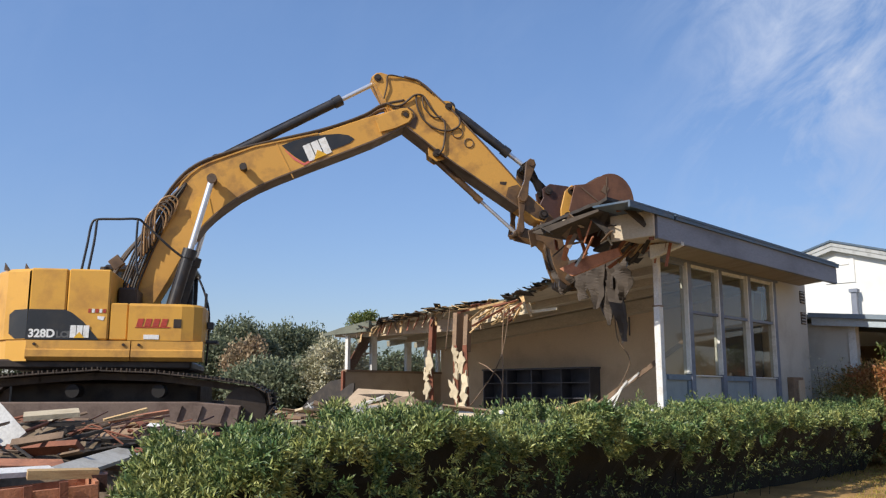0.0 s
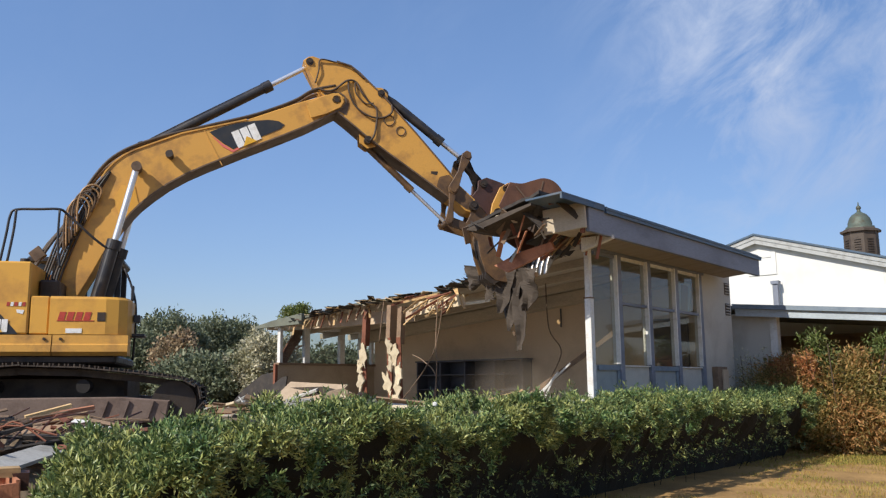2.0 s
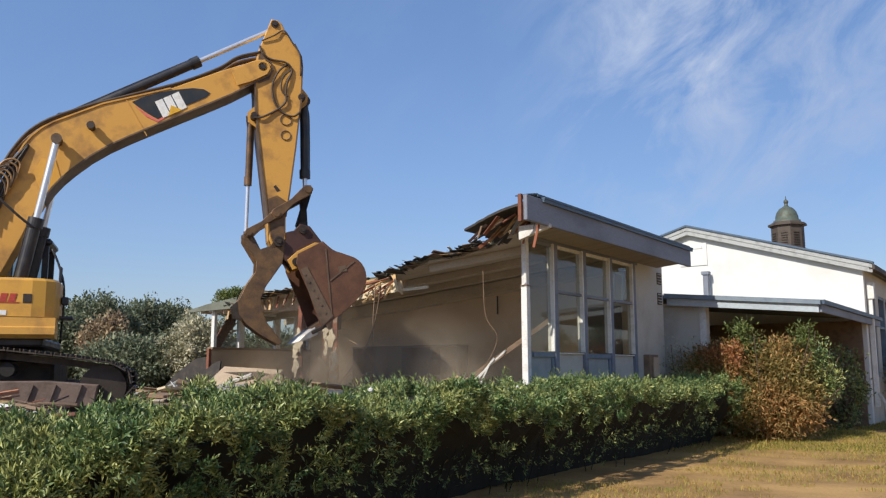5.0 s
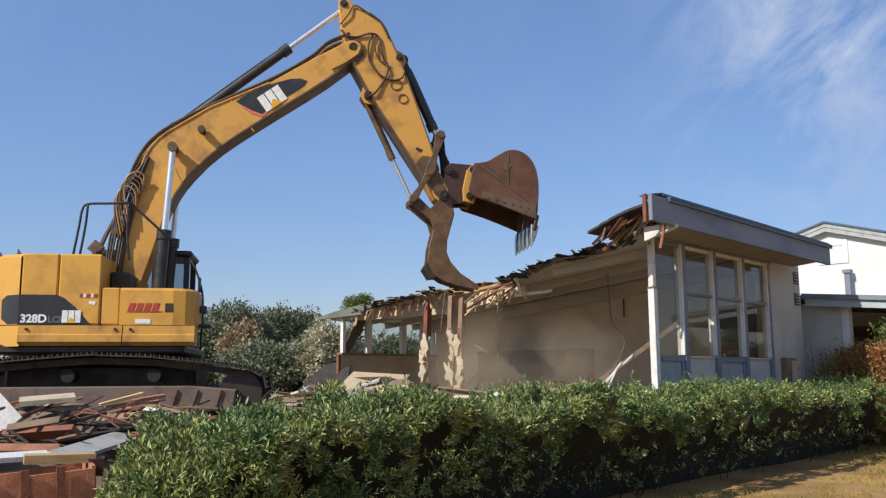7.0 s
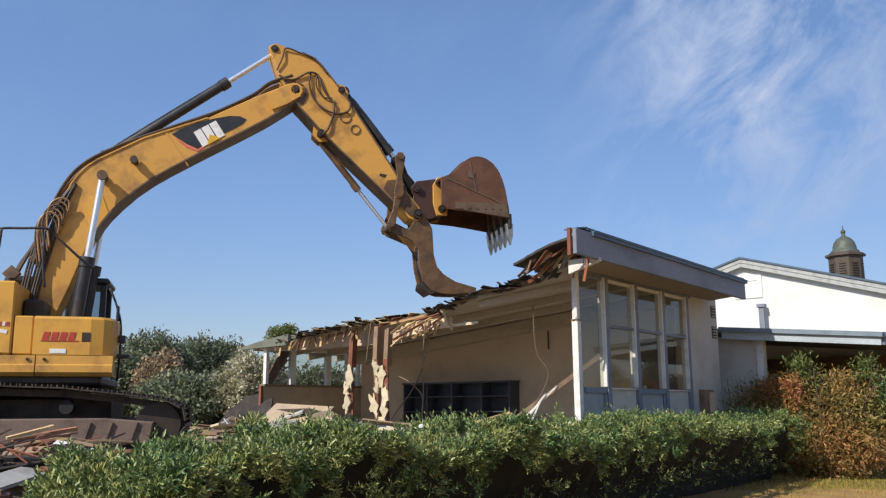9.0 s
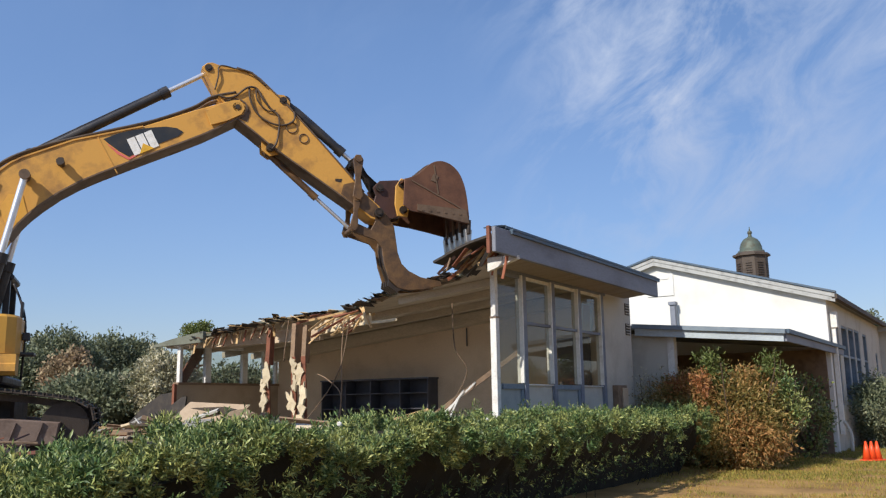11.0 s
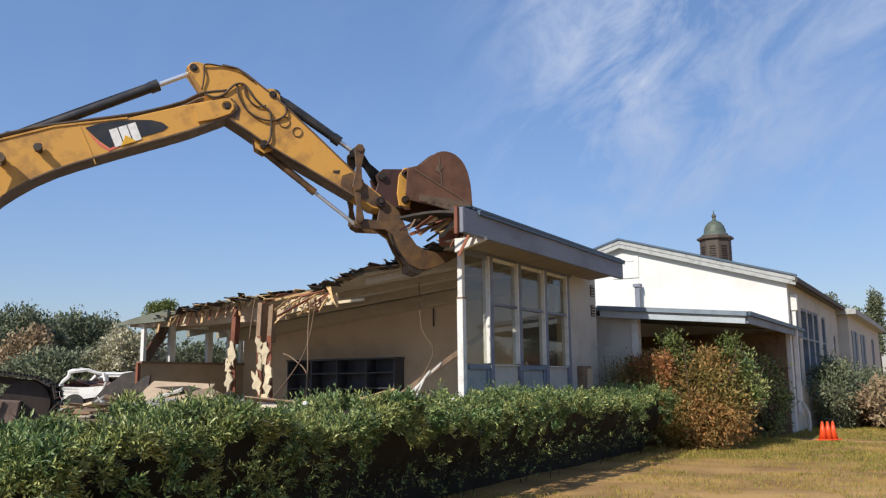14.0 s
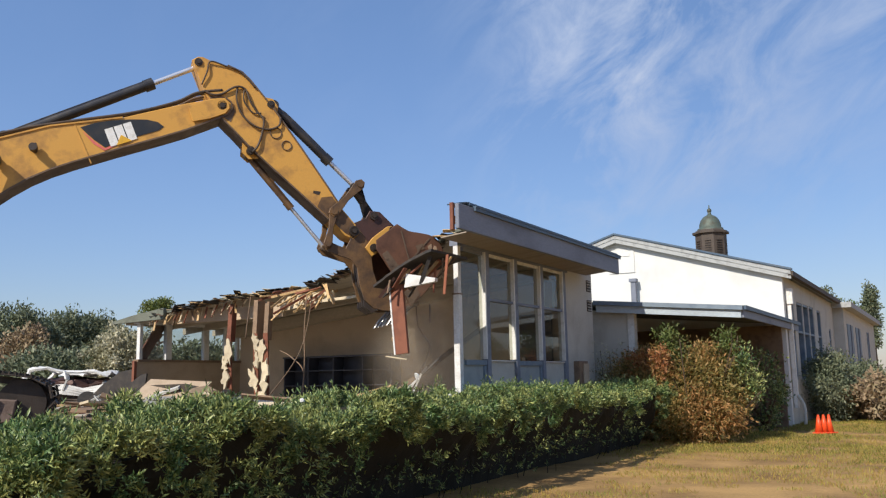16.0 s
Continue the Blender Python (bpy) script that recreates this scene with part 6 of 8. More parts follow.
def build_boom(ex):
    H = 0.27
    bm = bmesh.new()
    outline = [(-0.15, -0.1), (0.0, 0.16), (0.6, 0.38), (1.05, 0.58), (1.75, 0.95), (2.35, 1.32), (2.55, 1.4), (2.75, 1.44), (2.95, 1.445), (3.15, 1.41), (3.95, 1.17), (5.0, 0.69), (5.9, 0.4), (6.36, 0.23), (6.54, 0.17), (6.66, 0.08), (6.69, -0.03), (6.64, -0.13), (6.52, -0.18), (6.2, -0.12), (5.75, -0.03), (5.3, 0.09), (4.6, 0.29), (3.9, 0.48), (3.55, 0.56), (3.2, 0.61), (2.85, 0.62), (2.6, 0.61), (2.4, 0.58), (2.15, 0.51), (1.9, 0.42), (1.3, 0.16), (0.6, -0.12), (0.1, -0.2)]
    prism(bm, outline, -H, H, 0.012)
    boom = part("boom", bm, YELLOW_WORN, ex)
    # weld flanges along the lower and upper edges
    for k in range(len(outline) - 1):
        a, b = outline[k], outline[k + 1]
        if 2 <= k <= 10 or 15 <= k <= 28:
            bm = bmesh.new()
            beam(bm, (a[0], 0, a[1]), (b[0], 0, b[1]), 2 * H + 0.04, 0.026)
            part("flange", bm, YELLOW_WORN if k <= 10 else BROWN_STEEL, boom)
    for x, z, r in ((6.52, 0.0, 0.085), (2.973, 1.1, 0.07), (0, 0, 0.14)):
        bm = bmesh.new()
        rod(bm, (x, -H - 0.05, z), (x, H + 0.05, z), r, None, 20)
        rod(bm, (x, -H - 0.065, z), (x, H + 0.065, z), r * 0.55, None, 14)
        part("pin", bm, DARK_STEEL, boom)
    bm = bmesh.new()
    for y in (-H - 0.05, H + 0.01):
        prism(bm, [(6.02, 0.29), (6.4, 0.19), (6.58, 0.12), (6.65, 0.0), (6.6, -0.11), (6.48, -0.15), (6.2, -0.09), (5.92, 0.02)], y, y + 0.03, 0.006)
    part("end_plate", bm, YELLOW_WORN, boom)
    bm = bmesh.new()
    rod(bm, (3.54, -H - 0.15, 0.96), (3.54, -H, 0.94), 0.05, 0.045, 14)
    rod(bm, (3.54, -H - 0.18, 0.97), (3.54, -H - 0.07, 0.96), 0.065, None, 14)
    box(bm, (3.58, -H - 0.08, 1.0), (0.08, 0.06, 0.05), None, 0.008)
    part("work_lamp", bm, DARK_STEEL, boom)
    flat("reinforcing_plate", [(2.2, 0.55), (2.6, 0.6), (2.75, 0.9), (2.6, 1.05), (2.35, 0.95)], -H - 0.001, YELLOW, boom, 0.012)
    flat("seam", [(4.12, 0.3), (4.14, 0.3), (4.3, 0.98), (4.28, 0.98)], -H - 0.001, YELLOW_WORN, boom, 0.01)
    # black leaf-shaped decal with the maker's badge and a red streak
    y = -H - 0.003
    flat("decal_leaf", [(4.34, 0.9), (4.36, 0.78), (4.4, 0.6), (4.47, 0.41), (4.69, 0.38), (5.13, 0.26), (5.36, 0.2), (5.47, 0.21), (5.43, 0.33), (5.3, 0.46), (5.08, 0.6), (4.82, 0.74), (4.58, 0.84)], y, DECAL_BLACK, boom)
    flat("decal_streak", [(4.33, 0.82), (4.345, 0.78), (4.385, 0.6), (4.455, 0.4), (4.62, 0.375), (4.6, 0.345), (4.43, 0.37), (4.35, 0.56)], y, DECAL_PINK, boom)
    maker_badge(boom, 4.55, 0.37, 0.31, y - 0.008, radians(-14))
    # stick cylinder bracket on top
    for yy in (-0.12, 0.08):
        bm = bmesh.new()
        prism(bm, [(2.95, 1.38), (3.55, 1.24), (3.42, 1.48), (3.2, 1.52)], yy, yy + 0.04)
        part("cylinder_bracket", bm, YELLOW_WORN, boom)
    # hoses over the back of the boom
    rng = random.Random(8)
    for k, yy in enumerate((-0.24, -0.14, 0.05, 0.18)):
        bm = bmesh.new()
        tube(bm, [(0.35, yy - 0.05, 0.5 + 0.03 * k), (0.6, yy - 0.03, 0.74 + 0.04 * k), (1.0, yy, 0.92 + 0.05 * k), (1.6, yy, 1.12 + 0.03 * k), (2.3, yy, 1.43 + 0.02 * k), (2.9, yy, 1.53), (3.6, yy, 1.35), (4.4, yy, 1.02), (5.2, yy, 0.68), (5.9, yy, 0.47), (6.3, yy, 0.42), (6.7, yy, 0.24)], 0.026, 8)
        part("hose", bm, HOSE if k != 2 else BROWN_STEEL, boom, smooth=True)
    for k in range(7):
        o, yy = 0.04 * k, -H - 0.03 - 0.025 * (k % 3)
        bm = bmesh.new()
        tube(bm, [(0.75 + 0.5 * o, yy + 0.15, -0.25), (0.5 + 0.4 * o, yy - 0.12, 0.0 - 0.3 * o), (0.55 + o, yy - 0.08, 0.42 - 0.5 * o), (0.98 + o, yy, 0.78 - 0.7 * o), (1.55 + 0.8 * o, yy, 1.1 - 0.8 * o), (2.05 + 0.6 * o, yy, 1.28 - 0.5 * o), (2.6, yy + 0.04, 1.36 - 0.1 * o)], 0.019, 8)
        part("hose", bm, (HOSE, RUBBER, HOSE, BROWN_STEEL)[k % 4], boom, smooth=True)
    for k in range(6):
        o, yy = 0.07 * k, -H - 0.1 - 0.015 * (k % 2)
        bm = bmesh.new()
        tube(bm, [(1.2 + o, yy, 0.72 + 0.3 * o), (1.5 + o, yy - 0.03, 1.08 + 0.3 * o), (1.72 + o, yy - 0.04, 1.24 + 0.25 * o), (1.9 + o, yy - 0.03, 1.22 + 0.2 * o), (1.9 + 1.1 * o, yy, 1.04 + 0.3 * o), (1.72 + o, yy + 0.05, 0.88 + 0.4 * o)], 0.017, 8)
        part("pipe", bm, PIPE_TAN if k % 3 else BROWN_STEEL, boom, "dusty bent steel pipe", smooth=True)
    bm = bmesh.new()
    box(bm, (1.35, -H - 0.02, 0.85), (0.3, 0.1, 0.16), None, 0.01)
    box(bm, (0.85, -H + 0.05, 0.95), (0.2, 0.12, 0.2), None, 0.01)
    part("hose_clamp", bm, BROWN_STEEL, boom)
    return boom


def build_stick(ex):
    H = 0.25
    bm = bmesh.new()
    outline = [(-0.93, 0.24), (-0.9, 0.36), (-0.84, 0.42), (-0.7, 0.47), (-0.45, 0.62), (-0.2, 0.72), (0.0, 0.72), (0.62, 0.64), (1.5, 0.46), (2.3, 0.28), (2.75, 0.17), (3.15, 0.13), (3.32, 0.05), (3.32, -0.1), (3.15, -0.16), (2.75, -0.15), (2.0, -0.17), (1.2, -0.19), (0.8, -0.19), (0.45, -0.17), (0.1, -0.16), (-0.3, -0.06)]
    prism(bm, outline, -H, H, 0.012)
    st = part("stick", bm, YELLOW_WORN, ex)
    for k in (4, 5, 6, 7, 8, 9, 15, 16, 17, 18, 19):
        a, b = outline[k], outline[k + 1]
        bm = bmesh.new()
        beam(bm, (a[0], 0, a[1]), (b[0], 0, b[1]), 2 * H + 0.04, 0.026)
        part("flange", bm, BROWN_STEEL, st)
    for x, z, r, w in ((0, 0, 0.1, 0.02), (3.2, 0, 0.09, 0.09), (-0.825, 0.29, 0.07, 0.02), (2.7, 0.0, 0.075, 0.05), (0.56, 0.66, 0.07, 0.02), (0.89, -0.22, 0.07, 0.02)):
        bm = bmesh.new()
        rod(bm, (x, -H - w, z), (x, H + w, z), r, None, 18)
        rod(bm, (x, -H - w - 0.025, z), (x, H + w + 0.025, z), r * 0.5, None, 12)
        part("pin", bm, DARK_STEEL, st)
    for y in (-0.14, 0.1):
        for lug in ([(0.3, 0.66), (0.8, 0.58), (0.66, 0.76), (0.5, 0.8)], [(0.65, -0.15), (1.12, -0.15), (0.97, -0.33), (0.8, -0.33)]):
            bm = bmesh.new()
            prism(bm, lug, y, y + 0.04)
            part("cylinder_bracket", bm, YELLOW_WORN, st)
    # hoses that loop over the near side, and round clamps
    for pts, r in ((((-0.4, -0.02), (-0.25, 0.02), (-0.15, 0.16), (-0.08, 0.42), (0.06, 0.52), (0.27, 0.42), (0.48, 0.37), (0.67, 0.34), (0.82, 0.14), (0.93, -0.1), (0.93, -0.24)), 0.02),
                   (((-0.06, 0.45), (0.09, 0.27), (0.34, 0.14), (0.63, 0.14), (0.84, 0.27), (0.93, 0.46), (0.84, 0.6)), 0.018),
                   (((0.06, 0.5), (0.2, 0.34), (0.44, 0.3), (0.56, 0.4)), 0.014),
                   (((-0.5, 0.02), (-0.6, 0.26), (-0.69, 0.4), (-0.66, 0.47), (-0.46, 0.58), (-0.22, 0.69), (0.16, 0.67)), 0.014)):
        bm = bmesh.new()
        tube(bm, [(x, -H - 0.025 - 0.02 * (q % 2), z) for q, (x, z) in enumerate(pts)], r, 8)
        part("hose", bm, HOSE, st, smooth=True)
    for cx, cz, r in ((0.98, 0.33, 0.1), (1.27, 0.3, 0.085)):
        bm = bmesh.new()
        tube(bm, [(cx + r * math.cos(6.2832 * q / 10), -H - 0.012, cz + r * math.sin(6.2832 * q / 10)) for q in range(11)], 0.009, 6, 3)
        part("weld_ring", bm, BROWN_STEEL, st, smooth=True)
    # scuffed, greasy lower end
    flat("wear_plate", [(2.42, -0.13), (2.36, 0.05), (2.48, 0.2), (2.75, 0.15), (3.1, 0.11), (3.28, 0.03), (3.28, -0.08), (3.1, -0.13)], -H - 0.001, TAN_STEEL, st, 0.006, "scuffed bare lower end")
    flat("joint_plate", [(-0.28, -0.03), (-0.2, 0.12), (0.05, 0.17), (0.22, 0.1), (0.3, -0.1), (0.1, -0.14)], -H - 0.001, BROWN_STEEL, st, 0.006)
    flat("scrape", [(2.2, 0.0), (2.3, 0.05), (2.28, 0.12), (2.17, 0.04)], -H - 0.001, DARK_STEEL, st, 0.003)
    return st


def rounded(pts, n):
    """A soft open line through points of an outline."""
    out = []
    for i in range(len(pts) - 1):
        a, b, c, d = [np.array(pts[min(max(j, 0), len(pts) - 1)]) for j in (i - 1, i, i + 1, i + 2)]
        for k in range(n):
            t = k / n
            out.append(tuple(0.5 * (2 * b + (c - a) * t + (2 * a - 5 * b + 4 * c - d) * t * t + (3 * b - a - 3 * c + d) * t ** 3)))
    return out + [tuple(pts[-1])]


def build_bucket(ex):
    """Rusty digging bucket on its coupler; x runs to the link pin, the mouth looks to -x."""
    W = 0.64
    shell = rounded([(0.62, -0.36), (0.71, -0.57), (0.86, -0.72), (1.01, -0.88), (1.06, -1.06), (1.0, -1.25), (0.83, -1.41), (0.54, -1.52), (0.12, -1.59), (-0.22, -1.62)], 4)
    side = [(0.02, -0.5), (0.12, -0.36)] + shell[:-3] + [(-0.12, -1.6), (-0.02, -1.0)]
    bm = bmesh.new()
    th = 0.03
    inner = []
    for i, p in enumerate(shell):
        a, b = shell[max(i - 1, 0)], shell[min(i + 1, len(shell) - 1)]
        d = Vector((b[0] - a[0], 0, b[1] - a[1])).normalized()
        inner.append((p[0] + d.z * th, p[1] - d.x * th))
    prism(bm, shell + inner[::-1], -W, W)
    bk = part("bucket", bm, BUCKET_RUST, ex, smooth=False)
    for y in (-W - 0.03, W):
        bm = bmesh.new()
        prism(bm, side, y, y + 0.03, 0.006)
        part("side_plate", bm, BUCKET_RUST, bk)
        bm = bmesh.new()
        yy = y - 0.02 if y < 0 else y + 0.03
        prism(bm, [(0.04, -0.62), (0.16, -0.62), (0.16, -1.53), (-0.1, -1.6), (-0.02, -1.0)], yy, yy + 0.02)
        for k in range(6):
            rod(bm, (0.06, yy - 0.012, -0.72 - 0.14 * k), (0.06, yy + 0.032, -0.72 - 0.14 * k), 0.022, None, 8)
        part("wear_strip", bm, BROWN_STEEL, bk)
    bm = bmesh.new()
    boxed((-0.3, -W - 0.03, -1.64), (-0.02, W + 0.03, -1.58), 0.01, bm)
    part("lip", bm, DARK_STEEL, bk)
    for k in range(5):
        y = -W + 0.08 + (2 * W - 0.16) * k / 4
        bm = bmesh.new()
        prism(bm, [(-0.2, -1.55), (-0.2, -1.68), (-0.42, -1.67), (-0.6, -1.63), (-0.42, -1.58)], y - 0.06, y + 0.06, 0.01)
        part("tooth", bm, BARE_STEEL, bk, "worn bright steel tooth")
    # weld seams and a stiffening plate on the sides
    for y in (-W - 0.045, W + 0.03):
        bm = bmesh.new()
        for a, b in (((0.6, -0.5), (0.12, -1.56)), ((0.95, -0.9), (0.4, -1.0))):
            beam(bm, (a[0], y + 0.008, a[1]), (b[0], y + 0.008, b[1]), 0.014, 0.022)
        box(bm, (0.7, y + 0.008, -0.92), (0.14, 0.014, 0.1), Euler((0, 0.3, 0)).to_matrix())
        part("weld_seam", bm, BROWN_STEEL, bk)
    for ob in (bk, *bk.children):
        for v in ob.data.vertices:
            if v.co.z < -0.5:
                v.co.z = -0.5 + 1.07 * (v.co.z + 0.5)
    # ears and coupler
    for y in (-0.32, 0.27):
        bm = bmesh.new()
        prism(bm, [(-0.02, -0.56), (-0.02, -0.36), (0.2, -0.3), (0.56, -0.3), (0.72, -0.4), (0.7, -0.66), (0.42, -0.62)], y, y + 0.05, 0.008)
        part("ear", bm, YELLOW_WORN, bk, "worn yellow bucket ear")
    bm = bmesh.new()
    for y in (-0.24, 0.18):
        prism(bm, [(-0.12, 0.08), (-0.12, -0.1), (0.0, -0.5), (0.12, -0.56), (0.22, -0.45), (0.5, -0.48), (0.66, -0.5), (0.7, -0.36), (0.64, 0.0), (0.5, 0.12), (0.35, 0.06), (0.1, 0.12)], y, y + 0.06, 0.01)
    boxed((0.12, -0.18, -0.42), (0.6, 0.18, -0.1), 0.02, bm)
    part("coupler", bm, DARK_RUST, bk, "rust-brown quick coupler")
    for x, z, w in ((0, 0, 0.34), (0.49, 0, 0.3), (0.1, -0.46, 0.36), (0.6, -0.42, 0.36)):
        bm = bmesh.new()
        rod(bm, (x, -w, z), (x, w, z), 0.075, None, 16)
        rod(bm, (x, -w - 0.02, z), (x, w + 0.02, z), 0.04, None, 12)
        part("pin", bm, DARK_STEEL, bk)
    # welded seams on the back
    for y in (-0.35, 0.0, 0.35):
        bm = bmesh.new()
        for a, b in zip(shell[1:-1], shell[2:]):
            beam(bm, (a[0], y, a[1]), (b[0], y, b[1]), 0.06, 0.03)
        part("wear_bar", bm, BROWN_STEEL, bk)
    return bk


def build_thumb(ex):
    """Curved gripping thumb of four plates on the stick's end pin; x runs to its link pin."""
    out = [(-0.1, -0.08), (-0.14, 0.12), (-0.15, 0.36), (-0.06, 0.58), (0.04, 0.82), (0.08, 1.04), (0.03, 1.22), (-0.12, 1.44), (-0.44, 1.71), (-0.4, 1.78), (-0.05, 1.67), (0.22, 1.54), (0.38, 1.4), (0.45, 1.18), (0.38, 0.88), (0.27, 0.6), (0.3, 0.42), (0.6, 0.1), (0.63, -0.04), (0.5, -0.07), (0.28, 0.2), (0.12, 0.1), (0.08, -0.08)]
    bm = bmesh.new()
    prism(bm, out, -0.25, -0.2, 0.008)
    th = part("thumb", bm, TAN_STEEL, ex, "scuffed brown and yellow steel thumb")
    bm = bmesh.new()
    prism(bm, out, 0.2, 0.25, 0.008)
    part("side_plate", bm, TAN_STEEL, th)
    for y in (-0.12, 0.08):
        bm = bmesh.new()
        prism(bm, [(0.1, 0.6), (0.16, 0.88), (0.12, 1.15), (-0.04, 1.4), (-0.3, 1.68), (0.1, 1.6), (0.34, 1.4), (0.42, 1.18), (0.36, 0.88), (0.24, 0.6)], y, y + 0.045, 0.008)
        part("tine", bm, DARK_STEEL, th)
    bm = bmesh.new()
    prism(bm, [(0.08, 0.4), (0.22, 0.55), (0.34, 0.92), (0.34, 1.15), (0.26, 1.16), (0.22, 0.92), (0.14, 0.62)], -0.2, 0.2)
    part("web", bm, BROWN_STEEL, th)
    for k in range(4):
        bm = bmesh.new()
        prism(bm, [(0.3, 1.46), (0.4, 1.38), (0.46, 1.18), (0.53, 1.27), (0.44, 1.46)], -0.24 + 0.145 * k, -0.2 + 0.145 * k)
        part("rib", bm, DARK_STEEL, th)
    return th


def build_cylinder(ex, name, length, r, rr, rod_len, material=BLACK):
    """A hydraulic cylinder in two parts: the barrel from its base pin, the rod from its eye."""
    bm = bmesh.new()
    rod(bm, (0, 0, 0), (length, 0, 0), r, None, 20)
    rod(bm, (length - 0.16, 0, 0), (length, 0, 0), r * 1.25, None, 20)
    rod(bm, (0, -r * 1.1, 0), (0, r * 1.1, 0), r * 1.3, None, 16)
    b = part("barrel", bm, material, ex, name + " barrel")
    bm = bmesh.new()
    tube(bm, [(0.15, 0, r - 0.01), (0.3, 0, r + 0.008), (length * 0.6, 0, r + 0.008), (length - 0.1, 0, r)], 0.013, 6)
    part("oil_pipe", bm, material, b)
    bm = bmesh.new()
    rod(bm, (0, 0, 0), (-rod_len, 0, 0), rr, None, 18)
    rd = part("piston_rod", bm, CHROME, ex, "chrome piston rod", smooth=False)
    bm = bmesh.new()
    rod(bm, (0, -rr * 1.6, 0), (0, rr * 1.6, 0), rr * 1.55, None, 16)
    part("rod_eye", bm, BROWN_STEEL, rd)
    return b, rd


def build_bar(ex, name, length, w, h, gap, material, label=""):
    bm = bmesh.new()
    for y in (-gap, gap):
        prism(bm, [(-h * 0.8, -h * 0.5), (0, -h * 0.9), (length * 0.5, -h * 0.45), (length, -h * 0.9), (length + h * 0.8, -h * 0.4), (length + h * 0.8, h * 0.4), (length, h * 0.9), (length * 0.5, h * 0.45), (0, h * 0.9), (-h * 0.8, h * 0.5)], y - w / 2, y + w / 2, 0.008)
    rod(bm, (0, -gap - w, 0), (0, gap + w, 0), h * 0.55, None, 14)
    rod(bm, (length, -gap - w, 0), (length, gap + w, 0), h * 0.55, None, 14)
    return part(name, bm, material, ex, label)


excavator = thing("excavator", "large yellow crawler excavator with bucket and thumb, dusty and worn", "excavator", Matrix.Translation(BASE))
build_undercarriage(excavator)
upper = build_upper(excavator)
boom = build_boom(excavator)
stick = build_stick(excavator)
bucket = build_bucket(excavator)
thumb = build_thumb(excavator)
link = build_bar(excavator, "guide_link", 0.721, 0.06, 0.11, 0.31, TAN_STEEL)
power_link = build_bar(excavator, "power_link", 0.62, 0.14, 0.12, 0.0, DARK_STEEL)
thumb_link = build_bar(excavator, "thumb_link", 0.6, 0.05, 0.09, 0.3, TAN_STEEL)
boom_cyls = [build_cylinder(excavator, "boom lift cylinder", 1.75, 0.1, 0.055, 1.7) for _ in range(2)]
stick_cyl = build_cylinder(excavator, "stick cylinder", 2.56, 0.085, 0.045, 1.9)
bucket_cyl = build_cylinder(excavator, "bucket cylinder", 1.45, 0.08, 0.045, 1.2)
thumb_cyl = build_cylinder(excavator, "thumb cylinder", 1.23, 0.055, 0.034, 1.1, TAN_STEEL)


